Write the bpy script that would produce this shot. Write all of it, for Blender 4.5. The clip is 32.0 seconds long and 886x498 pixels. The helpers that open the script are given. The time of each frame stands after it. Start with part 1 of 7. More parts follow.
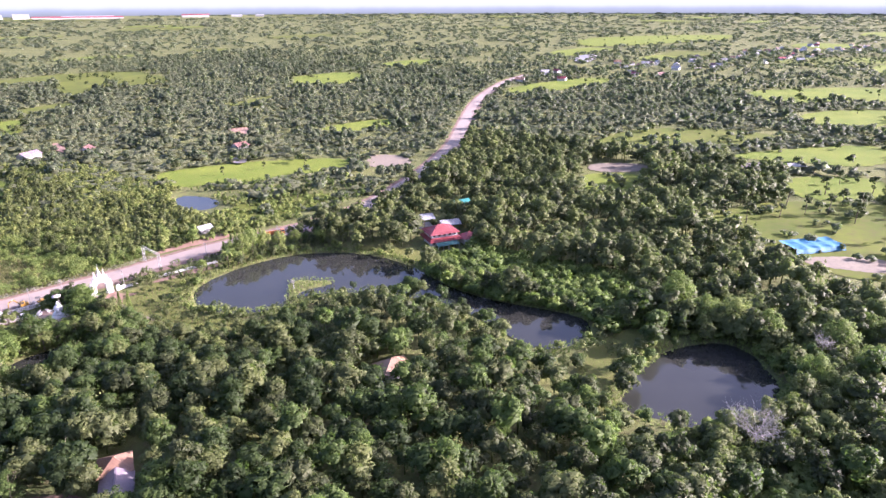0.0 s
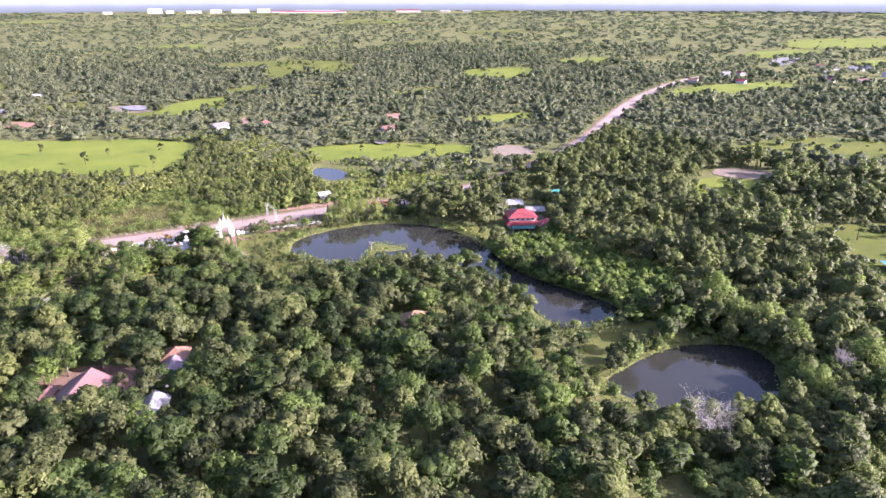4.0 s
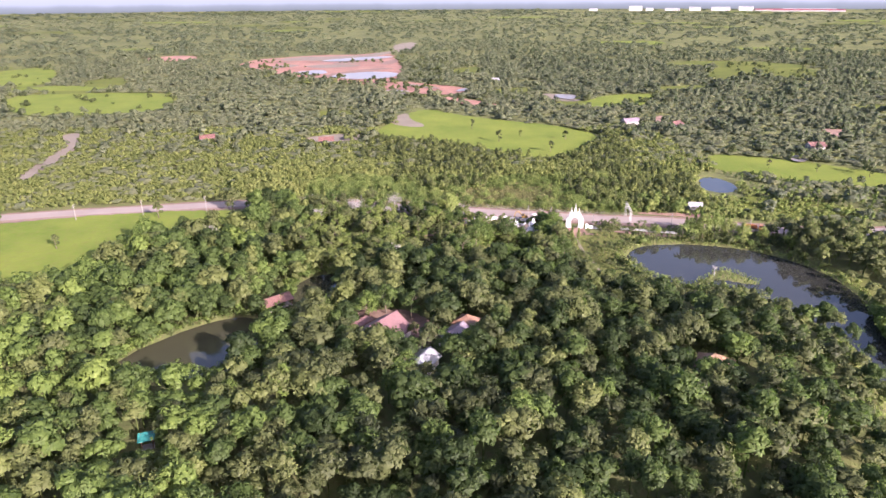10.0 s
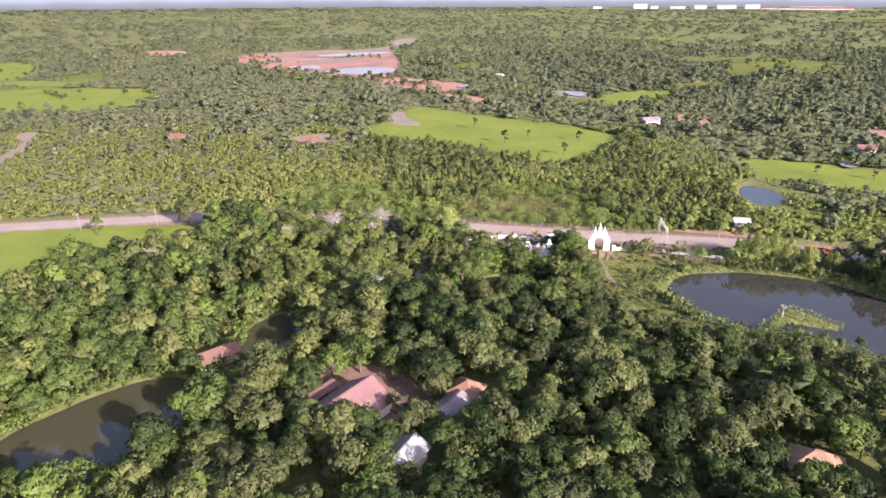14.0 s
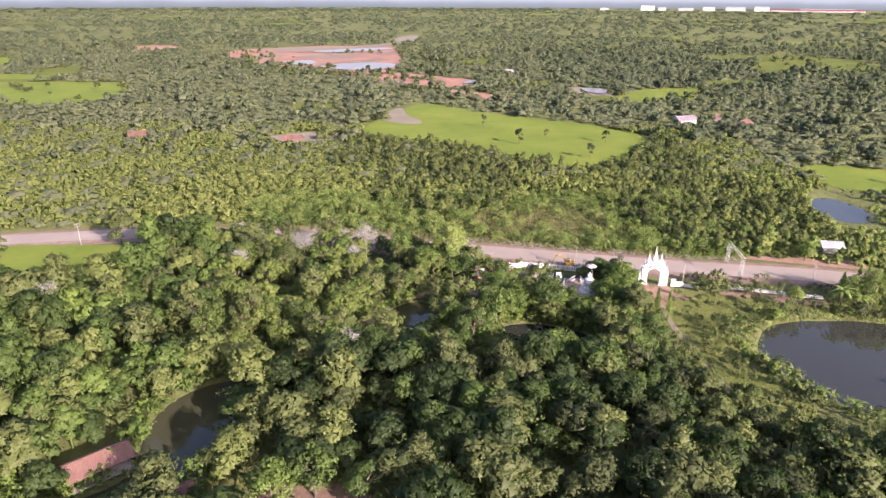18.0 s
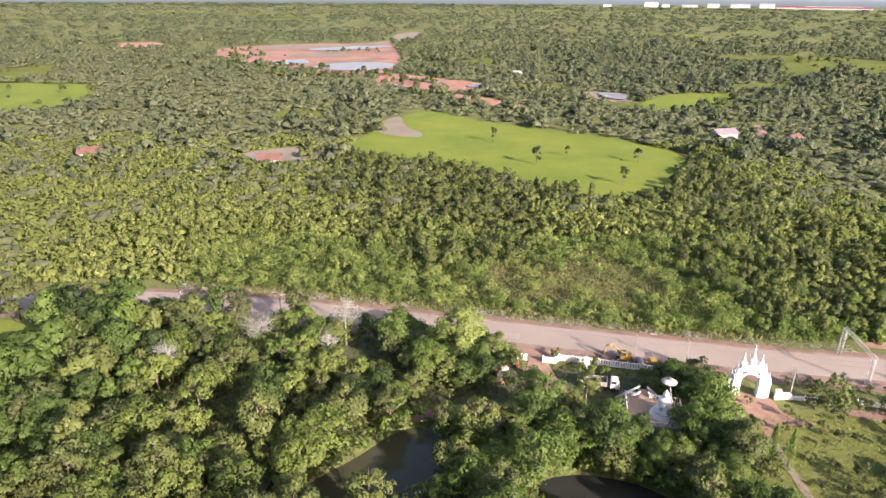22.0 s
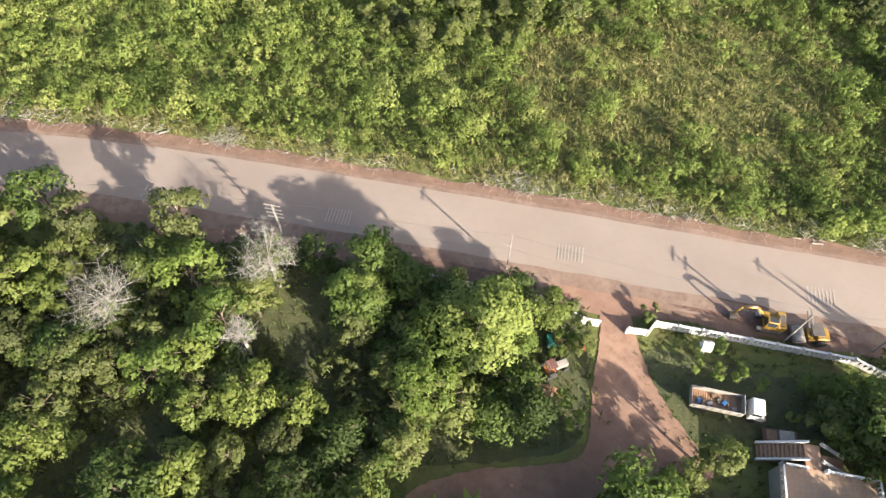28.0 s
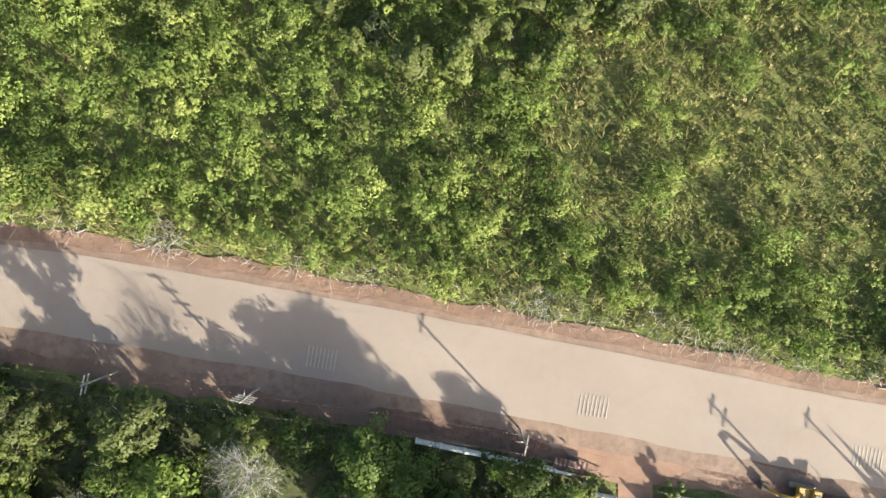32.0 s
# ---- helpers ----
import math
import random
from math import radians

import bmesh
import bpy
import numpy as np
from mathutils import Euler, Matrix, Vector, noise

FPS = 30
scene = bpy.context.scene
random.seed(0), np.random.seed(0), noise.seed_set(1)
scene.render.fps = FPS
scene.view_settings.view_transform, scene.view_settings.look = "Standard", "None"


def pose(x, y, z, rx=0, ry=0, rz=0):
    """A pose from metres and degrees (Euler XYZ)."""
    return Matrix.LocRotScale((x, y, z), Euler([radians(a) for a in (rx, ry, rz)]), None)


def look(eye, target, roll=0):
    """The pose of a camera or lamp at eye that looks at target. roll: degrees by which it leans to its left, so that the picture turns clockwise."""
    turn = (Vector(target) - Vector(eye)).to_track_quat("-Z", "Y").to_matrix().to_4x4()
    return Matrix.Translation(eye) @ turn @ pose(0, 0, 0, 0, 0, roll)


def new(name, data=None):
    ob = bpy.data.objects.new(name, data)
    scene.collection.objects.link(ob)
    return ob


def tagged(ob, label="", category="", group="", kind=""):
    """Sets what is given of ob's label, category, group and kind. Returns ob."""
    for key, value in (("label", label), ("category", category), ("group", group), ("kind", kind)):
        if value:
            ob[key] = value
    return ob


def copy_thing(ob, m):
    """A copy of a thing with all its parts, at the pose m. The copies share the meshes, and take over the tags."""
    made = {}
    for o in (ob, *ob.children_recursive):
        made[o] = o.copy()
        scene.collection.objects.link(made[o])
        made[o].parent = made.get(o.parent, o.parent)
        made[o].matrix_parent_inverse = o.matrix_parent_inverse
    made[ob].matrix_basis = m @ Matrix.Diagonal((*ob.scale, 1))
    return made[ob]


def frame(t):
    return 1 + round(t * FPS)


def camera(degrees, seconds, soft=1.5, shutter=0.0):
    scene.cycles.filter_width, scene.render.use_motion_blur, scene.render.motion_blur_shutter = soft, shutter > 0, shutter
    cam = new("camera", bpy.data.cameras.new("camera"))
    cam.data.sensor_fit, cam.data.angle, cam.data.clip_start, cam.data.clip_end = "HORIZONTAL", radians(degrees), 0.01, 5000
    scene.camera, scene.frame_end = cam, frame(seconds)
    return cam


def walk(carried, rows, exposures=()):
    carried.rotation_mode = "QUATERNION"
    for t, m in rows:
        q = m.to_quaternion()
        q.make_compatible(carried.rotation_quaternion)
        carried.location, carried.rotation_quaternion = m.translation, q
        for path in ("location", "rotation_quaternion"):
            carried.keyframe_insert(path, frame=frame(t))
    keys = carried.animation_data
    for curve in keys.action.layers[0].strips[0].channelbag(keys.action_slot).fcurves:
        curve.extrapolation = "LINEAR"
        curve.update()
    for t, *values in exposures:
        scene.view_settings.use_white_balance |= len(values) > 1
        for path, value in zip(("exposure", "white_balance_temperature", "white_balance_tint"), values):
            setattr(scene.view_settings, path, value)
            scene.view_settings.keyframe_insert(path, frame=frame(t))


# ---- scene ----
# The flight: seconds, place, heading (to the left of +y), pitch (up) and roll in degrees.
FLIGHT = (
    (0, -56.51, -196.98, 83.07, -56.01, -20.92, -0.25),
    (0.5, -55.64, -202.15, 82.96, -55.80, -20.90, -0.21),
    (1, -54.86, -207.60, 82.98, -54.57, -20.92, -0.15),
    (1.5, -53.64, -212.89, 82.99, -52.16, -20.94, -0.19),
    (2, -52.03, -218.35, 82.81, -49.41, -20.90, -0.20),
    (2.5, -50.44, -223.53, 83.09, -46.92, -20.96, -0.21),
    (4.5, -42.15, -244.19, 83.24, -35.28, -21.15, -0.23),
    (5, -38.80, -248.71, 82.50, -31.29, -21.11, -0.53),
    (5.5, -35.17, -252.95, 82.03, -27.19, -21.07, -0.56),
    (6, -31.86, -256.26, 82.20, -23.44, -21.09, -0.52),
    (6.5, -28.49, -258.13, 82.10, -19.61, -21.06, -0.30),
    (7, -25.57, -258.48, 81.96, -15.75, -21.07, -0.37),
    (7.5, -22.87, -257.66, 81.82, -11.68, -21.10, -0.37),
    (8, -20.66, -255.85, 81.66, -7.63, -21.12, -0.41),
    (8.5, -18.87, -253.47, 81.77, -3.60, -21.16, -0.27),
    (9, -17.18, -250.36, 81.66, -0.20, -21.18, -0.33),
    (9.5, -16.11, -246.68, 81.53, -0.14, -21.16, -0.37),
    (10, -15.47, -242.35, 81.53, -0.12, -21.19, -0.33),
    (10.5, -15.02, -237.54, 81.54, -0.10, -21.24, -0.33),
    (11, -14.56, -232.31, 81.58, -0.05, -21.29, -0.30),
    (11.5, -14.17, -226.88, 81.33, -0.04, -21.29, -0.28),
    (12, -13.96, -221.38, 80.45, -0.03, -21.34, -0.25),
    (12.5, -13.74, -216.11, 79.01, -0.01, -21.34, -0.22),
    (13, -13.61, -210.48, 77.17, 0.02, -21.33, -0.14),
    (13.5, -13.49, -204.57, 75.32, 0.02, -21.31, -0.18),
    (15.5, -13.47, -181.33, 69.44, 0.17, -21.21, -0.07),
    (16, -13.63, -175.09, 67.94, 0.15, -21.17, 0.02),
    (16.5, -13.80, -168.71, 66.22, 0.17, -21.13, 0.07),
    (17, -13.72, -162.73, 64.48, 0.26, -21.05, 0.09),
    (17.5, -13.63, -156.40, 63.09, 0.31, -21.05, 0.10),
    (18, -13.67, -150.21, 62.54, 0.31, -21.11, 0.18),
    (18.5, -14.04, -144.63, 62.68, 0.32, -21.15, 0.15),
    (19, -14.24, -138.52, 62.76, 0.32, -21.13, 0.16),
    (19.5, -14.45, -132.60, 62.79, 0.32, -21.13, 0.21),
    (20, -14.62, -126.52, 62.61, 0.32, -21.08, 0.25),
    (20.5, -14.91, -120.48, 62.43, 0.30, -21.05, 0.30),
    (21, -15.07, -114.55, 62.12, 0.30, -21.00, 0.36),
    (21.5, -15.19, -108.78, 62.09, 0.36, -20.93, 0.32),
    (22, -15.55, -102.71, 61.78, 0.28, -21.43, 0.39),
    (22.5, -15.61, -96.57, 61.33, 0.30, -23.05, 0.43),
    (23, -15.46, -90.28, 60.95, 0.42, -26.77, 0.33),
    (23.5, -15.09, -84.21, 60.72, 0.63, -30.77, 0.01),
    (24, -15.11, -78.40, 60.59, 0.67, -34.67, -0.11),
    (24.5, -16.02, -72.47, 60.67, 0.14, -38.86, 0.32),
    (26.5, -17.36, -47.41, 61.25, -0.87, -50.00, 0.87),
    (27, -17.33, -41.11, 61.30, -0.89, -52.84, 0.89),
    (27.5, -17.28, -34.66, 61.50, -0.87, -55.78, 0.79),
    (28, -17.25, -28.27, 61.67, -0.83, -58.69, 0.63),
    (28.5, -17.14, -21.79, 61.93, -0.74, -61.77, 0.47),
    (29, -17.03, -15.05, 62.24, -0.64, -67.20, 0.22),
    (29.5, -17.03, -7.92, 62.57, -0.58, -74.52, -0.02),
    (30, -17.06, -0.95, 62.65, -0.59, -81.87, -0.14),
    (30.5, -17.04, 5.39, 62.57, -0.70, -88.72, -0.09),
    (31, -16.96, 11.31, 62.43, -0.70, -90.06, -0.04),
    (31.5, -16.92, 17.58, 62.34, -0.84, -90.01, -0.00),
    (32, -16.80, 23.88, 62.37, -0.95, -90.01, 0.01),
)
cam = camera(68.58, 32.0, soft=1.45)
walk(cam, [(t, pose(x, y, z, 90 + pitch, 0, yaw) @ pose(0, 0, 0, 0, 0, roll)) for t, x, y, z, yaw, pitch, roll in FLIGHT],
     [(0, 2.02, 5680, 41), (6, 1.97, 5780, 41), (9, 1.77, 5900, 38), (13, 1.64, 6050, 34), (19, 1.56, 6250, 28), (24, 1.58, 6550, 19), (27, 1.72, 6650, 15), (29.5, 1.62, 6550, 7), (32, 1.68, 6550, 5)])

# ---- light ----
SUN_AZ, SUN_EL = 138.0, 22.5  # clockwise from +y, above the horizon
world = bpy.data.worlds.new("sky")
scene.world = world
world.use_nodes = True
wn = world.node_tree.nodes
sky = wn.new("ShaderNodeTexSky")
sky.sky_type, sky.sun_disc = "NISHITA", False
sky.sun_elevation, sky.sun_rotation = radians(SUN_EL), radians(SUN_AZ)
sky.air_density, sky.dust_density, sky.ozone_density = 1.0, 4.0, 1.0
wn["Background"].inputs["Strength"].default_value = 0.125
world.node_tree.links.new(sky.outputs[0], wn["Background"].inputs["Color"])
sun = new("sun", bpy.data.lights.new("sun", "SUN"))
sun.data.energy, sun.data.angle, sun.data.color = 6.0, radians(0.6), (1.0, 0.91, 0.765)
to_sun = Vector((math.sin(radians(SUN_AZ)) * math.cos(radians(SUN_EL)), math.cos(radians(SUN_AZ)) * math.cos(radians(SUN_EL)), math.sin(radians(SUN_EL))))
sun.matrix_world = look(to_sun * 300, (0, 0, 0))


# ---- materials ----
def mat(name, rough=0.8, metal=0.0):
    m = bpy.data.materials.new(name)
    m.use_nodes = True
    b = m.node_tree.nodes["Principled BSDF"]
    b.inputs["Roughness"].default_value, b.inputs["Metallic"].default_value = rough, metal
    return m, m.node_tree.nodes, m.node_tree.links, b


def node(nodes, kind, **values):
    n = nodes.new(kind)
    for key, v in values.items():
        n.inputs[key.replace("_", " ")].default_value = v
    return n


def noise_of(nodes, links, scale, detail=4.0, rough=0.6, coords="Object", stretch=None):
    tc = nodes.new("ShaderNodeTexCoord")
    n = node(nodes, "ShaderNodeTexNoise", Scale=scale, Detail=detail, Roughness=rough)
    if stretch:
        mp = node(nodes, "ShaderNodeMapping", Scale=stretch)
        links.new(tc.outputs[coords], mp.inputs[0])
        links.new(mp.outputs[0], n.inputs["Vector"])
    else:
        links.new(tc.outputs[coords], n.inputs["Vector"])
    return n.outputs[0]


def ramp(nodes, links, fac, *stops):
    r = nodes.new("ShaderNodeValToRGB")
    e = r.color_ramp.elements
    while len(e) < len(stops):
        e.new(0.5)
    for k, (at, c) in zip(e, stops):
        k.position, k.color = at, (*c, 1)
    links.new(fac, r.inputs[0])
    return r.outputs[0]


def mixed(nodes, links, fac, a, b, how="MIX"):
    n = nodes.new("ShaderNodeMix")
    n.data_type, n.blend_type = "RGBA", how
    for v, i in ((fac, 0), (a, 6), (b, 7)):
        if isinstance(v, (int, float)):
            n.inputs[i].default_value = v
        elif isinstance(v, tuple):
            n.inputs[i].default_value = (*v, 1)
        else:
            links.new(v, n.inputs[i])
    return n.outputs[2]


def bumped(nodes, links, b, height, strength, dist=0.1):
    n = node(nodes, "ShaderNodeBump", Strength=strength, Distance=dist)
    links.new(height, n.inputs["Height"])
    links.new(n.outputs[0], b.inputs["Normal"])


def mottled(name, c1, c2, c3=None, big=0.05, small=1.5, rough=0.9, bump=0.4, metal=0.0, stretch=None, object_random=0.0, dist=0.1):
    """A surface whose colour wanders between c1 and c2 in large patches, with c3 as fine grain."""
    m, n, l, b = mat(name, rough, metal)
    c = ramp(n, l, noise_of(n, l, big, 5, 0.65, stretch=stretch), (0.35, c1), (0.65, c2))
    fine = noise_of(n, l, small, 6, 0.7)
    c = mixed(n, l, ramp(n, l, fine, (0.45, (0, 0, 0)), (0.68, (0.85,) * 3)), c, c3 or tuple(0.6 * v for v in c1))
    if object_random:
        oi = n.new("ShaderNodeObjectInfo")
        hs = n.new("ShaderNodeHueSaturation")
        mr = node(n, "ShaderNodeMapRange", To_Min=1 - object_random, To_Max=1 + object_random)
        l.new(oi.outputs["Random"], mr.inputs[0])
        l.new(mr.outputs[0], hs.inputs["Value"])
        l.new(c, hs.inputs["Color"])
        c = hs.outputs[0]
    l.new(c, b.inputs["Base Color"])
    if bump:
        bumped(n, l, b, fine, bump, dist)
    return m


def foliage(name, dark, mid, olive, light, gloss=0.12, grain=4.5, through_light=0.40, ruffle=0.4):
    """Leaves: each tree has its own tint, each leaf a little of its own."""
    m, n, l, b = mat(name, 0.55)
    at = n.new("ShaderNodeAttribute")
    at.attribute_name = "tint"
    oi, geo = n.new("ShaderNodeObjectInfo"), n.new("ShaderNodeNewGeometry")
    mad = n.new("ShaderNodeMath")
    mad.operation = "ADD"
    l.new(at.outputs["Fac"], mad.inputs[0])
    sub = node(n, "ShaderNodeMapRange", To_Min=-0.3, To_Max=0.3)
    l.new(oi.outputs["Random"], sub.inputs[0])
    l.new(sub.outputs[0], mad.inputs[1])
    leaf = node(n, "ShaderNodeMapRange", To_Min=-0.10, To_Max=0.10)
    l.new(geo.outputs["Random Per Island"], leaf.inputs[0])
    add = n.new("ShaderNodeMath")
    l.new(mad.outputs[0], add.inputs[0])
    l.new(leaf.outputs[0], add.inputs[1])
    # the many small leaves of one spray: each has its own lean and hue
    tc = n.new("ShaderNodeTexCoord")
    cell = node(n, "ShaderNodeTexVoronoi", Scale=grain)
    l.new(tc.outputs["Object"], cell.inputs["Vector"])
    lean = n.new("ShaderNodeVectorMath")
    lean.operation = "MULTIPLY_ADD"
    lean.inputs[1].default_value, lean.inputs[2].default_value = (2 * ruffle,) * 3, (-ruffle,) * 3
    l.new(cell.outputs["Color"], lean.inputs[0])
    tilt, unit = n.new("ShaderNodeVectorMath"), n.new("ShaderNodeVectorMath")
    unit.operation = "NORMALIZE"
    l.new(lean.outputs[0], tilt.inputs[0])
    l.new(geo.outputs["Normal"], tilt.inputs[1])
    l.new(tilt.outputs[0], unit.inputs[0])
    l.new(unit.outputs[0], b.inputs["Normal"])
    hue = node(n, "ShaderNodeMapRange", To_Min=-0.08, To_Max=0.08)
    l.new(cell.outputs["Color"], hue.inputs[0])
    both = n.new("ShaderNodeMath")
    l.new(add.outputs[0], both.inputs[0])
    l.new(hue.outputs[0], both.inputs[1])
    c = ramp(n, l, both.outputs[0], (0.05, dark), (0.42, mid), (0.68, olive), (1.0, light))
    l.new(c, b.inputs["Base Color"])
    b.inputs["Specular IOR Level"].default_value = gloss
    tr = n.new("ShaderNodeBsdfTranslucent")
    l.new(mixed(n, l, 0.5, c, (0.11, 0.21, 0.03)), tr.inputs[0])
    mx = node(n, "ShaderNodeMixShader", Fac=through_light)
    l.new(b.outputs[0], mx.inputs[1])
    l.new(tr.outputs[0], mx.inputs[2])
    l.new(mx.outputs[0], n["Material Output"].inputs[0])
    return m


LEAF = foliage("leaf_broad", (0.030, 0.038, 0.016), (0.070, 0.082, 0.030), (0.096, 0.112, 0.036), (0.122, 0.144, 0.042), gloss=0.2, through_light=0.38, ruffle=0.3)
LEAF_YOUNG = foliage("leaf_young", (0.086, 0.118, 0.034), (0.152, 0.202, 0.056), (0.202, 0.246, 0.070), (0.254, 0.286, 0.092), through_light=0.48, ruffle=0.3)
LEAF_PALE = foliage("leaf_pale", (0.146, 0.170, 0.050), (0.204, 0.232, 0.068), (0.236, 0.258, 0.078), (0.258, 0.272, 0.092), grain=2.5, gloss=0.25, through_light=0.5, ruffle=0.15)
LEAF_FRESH = foliage("leaf_fresh", (0.030, 0.046, 0.015), (0.068, 0.102, 0.026), (0.104, 0.150, 0.034), (0.148, 0.198, 0.044), gloss=0.2, through_light=0.44, ruffle=0.3)
LEAF_OLIVE = foliage("leaf_olive", (0.046, 0.064, 0.019), (0.088, 0.118, 0.030), (0.120, 0.154, 0.037), (0.152, 0.186, 0.047), gloss=0.2, through_light=0.44, ruffle=0.3)
LEAF_DRY = foliage("leaf_dry", (0.110, 0.112, 0.042), (0.166, 0.162, 0.062), (0.208, 0.190, 0.084), (0.262, 0.226, 0.116))
# grey-green leaves, greyed further: distance haze is put into their colour
LEAF_HAZE_GREY = foliage("leaf_haze_grey_green", (0.068, 0.082, 0.048), (0.100, 0.114, 0.064), (0.124, 0.138, 0.074), (0.154, 0.164, 0.086), grain=1.6, gloss=0.4, through_light=0.48, ruffle=0.15)
BARK = mottled("bark", (0.09, 0.07, 0.048), (0.155, 0.125, 0.092), big=1.2, small=6)
BARK_DEAD = mottled("bark_dead", (0.25, 0.24, 0.215), (0.35, 0.34, 0.31), big=1.0, small=6)
GROUND = mottled("ground_grass", (0.068, 0.086, 0.030), (0.122, 0.136, 0.046), (0.098, 0.084, 0.044), big=0.018, small=0.5, bump=1.0, dist=0.5)
PADDY = mottled("paddy", (0.076, 0.117, 0.016), (0.126, 0.157, 0.025), (0.113, 0.122, 0.030), big=0.03, small=0.45, bump=0.8, dist=0.3)
PADDY_DULL = mottled("paddy_dull", (0.058, 0.082, 0.014), (0.096, 0.114, 0.019), (0.082, 0.080, 0.029), big=0.03, small=0.22, bump=0.5)
LAWN = mottled("lawn_grass", (0.074, 0.094, 0.022), (0.120, 0.130, 0.034), (0.100, 0.084, 0.042), big=0.09, small=1.4, bump=0.9, dist=0.25)
RED_SOIL = mottled("red_soil", (0.160, 0.092, 0.064), (0.235, 0.146, 0.104), (0.140, 0.082, 0.056), big=0.12, small=0.7, bump=0.5)
VERGE_SOIL = mottled("verge_soil", (0.118, 0.073, 0.052), (0.182, 0.112, 0.080), (0.088, 0.055, 0.039), big=0.3, small=1.2, bump=0.9, dist=0.2)
DUST = mottled("shoulder_dust", (0.128, 0.086, 0.066), (0.196, 0.138, 0.104), (0.104, 0.066, 0.050), big=0.15, small=0.8, bump=0.5)
BARE = mottled("bare_soil", (0.120, 0.099, 0.071), (0.160, 0.134, 0.096), (0.100, 0.081, 0.058), big=0.05, small=0.8)
QUARRY = mottled("quarry_earth", (0.205, 0.088, 0.056), (0.250, 0.140, 0.098), (0.150, 0.070, 0.046), big=0.014, small=0.06, bump=0.6, dist=1.5)


def water_material(name, colour, rough=0.03):
    m, n, l, b = mat(name, rough)
    l.new(ramp(n, l, noise_of(n, l, 0.04, 3), (0.35, colour), (0.7, tuple(1.3 * v for v in colour))), b.inputs["Base Color"])
    b.inputs["IOR"].default_value = 1.33
    bumped(n, l, b, noise_of(n, l, 0.9, 3, 0.5), 0.012, 0.1)
    return m


WATER = water_material("pond_water", (0.020, 0.021, 0.018))
WATER_MUD = water_material("muddy_water", (0.034, 0.034, 0.020))
WATER_PALE = water_material("silty_water", (0.140, 0.126, 0.118), 0.28)


for grassy in (GROUND, PADDY, PADDY_DULL, LAWN):  # grass has next to no sheen
    grassy.node_tree.nodes["Principled BSDF"].inputs["Specular IOR Level"].default_value = 0.08


# ---- mesh helpers ----
def part(name, bm, material, parent=None, label=""):
    me = bpy.data.meshes.new(name)
    bm.to_mesh(me)
    bm.free()
    me.materials.append(material)
    ob = new(name, me)
    if parent:
        ob.parent = parent
    return tagged(ob, label)


def shared(name, me, parent, m=None):
    ob = new(name, me)
    ob.parent = parent
    if m is not None:
        ob.matrix_basis = m
    return ob


def thing(name, m, label, category, group="", kind=""):
    ob = new(name)
    ob.empty_display_size = 0.5
    ob.matrix_basis = m
    return tagged(ob, label, category, group, kind)


def box(bm, x0, x1, y0, y1, z0, z1, bevel=0.0, m=None):
    vs = [bm.verts.new((x, y, z)) for z in (z0, z1) for x, y in ((x0, y0), (x1, y0), (x1, y1), (x0, y1))]
    fs = [bm.faces.new([vs[i] for i in f]) for f in ((3, 2, 1, 0), (4, 5, 6, 7), (0, 1, 5, 4), (1, 2, 6, 5), (2, 3, 7, 6), (3, 0, 4, 7))]
    if m is not None:
        bmesh.ops.transform(bm, matrix=m, verts=vs)
    if bevel:
        bmesh.ops.bevel(bm, geom=list({e for f in fs for e in f.edges}), offset=bevel, segments=1, affect="EDGES")
    return bm


def boxed(*a, **k):
    return box(bmesh.new(), *a, **k)


def tube(bm, a, b, r0, r1=None, sides=8):
    """A tapered rod from a to b."""
    a, b = Vector(a), Vector(b)
    r1 = r0 if r1 is None else r1
    q = (b - a).to_track_quat("Z", "Y").to_matrix()
    rings = []
    for c, r in ((a, r0), (b, r1)):
        rings.append([bm.verts.new(c + q @ Vector((r * math.cos(2 * math.pi * k / sides), r * math.sin(2 * math.pi * k / sides), 0))) for k in range(sides)])
    for k in range(sides):
        bm.faces.new((rings[0][k], rings[0][(k + 1) % sides], rings[1][(k + 1) % sides], rings[1][k])).smooth = True
    bm.faces.new(rings[0][::-1])
    bm.faces.new(rings[1])
    return bm


def lathe(bm, profile, sides=12, at=(0, 0, 0)):
    """A turned body from (radius, height) pairs."""
    rings = [[bm.verts.new((at[0] + r * math.cos(2 * math.pi * k / sides), at[1] + r * math.sin(2 * math.pi * k / sides), at[2] + z)) for k in range(sides)] for r, z in profile]
    for a, b in zip(rings, rings[1:]):
        for k in range(sides):
            bm.faces.new((a[k], a[(k + 1) % sides], b[(k + 1) % sides], b[k])).smooth = True
    bm.faces.new(rings[0][::-1])
    bm.faces.new(rings[-1])
    return bm


def array_mesh(name, verts, faces, material, tint=None, smooth=False, normals=None):
    """A mesh from arrays: verts (n, 3), faces (m, k)."""
    me = bpy.data.meshes.new(name)
    verts, faces = np.asarray(verts, np.float32), np.asarray(faces, np.int32)
    k = faces.shape[1]
    me.vertices.add(len(verts))
    me.vertices.foreach_set("co", verts.ravel())
    me.loops.add(faces.size)
    me.loops.foreach_set("vertex_index", faces.ravel())
    me.polygons.add(len(faces))
    me.polygons.foreach_set("loop_start", np.arange(len(faces), dtype=np.int32) * k)
    if smooth:
        me.polygons.foreach_set("use_smooth", np.ones(len(faces), bool))
    if tint is not None:
        me.attributes.new("tint", "FLOAT", "POINT").data.foreach_set("value", np.asarray(tint, np.float32))
    if normals is not None:
        me.attributes.new("custom_normal", "FLOAT_VECTOR", "POINT").data.foreach_set("vector", np.asarray(normals, np.float32).ravel())
    me.update(calc_edges=True)
    me.materials.append(material)
    return me


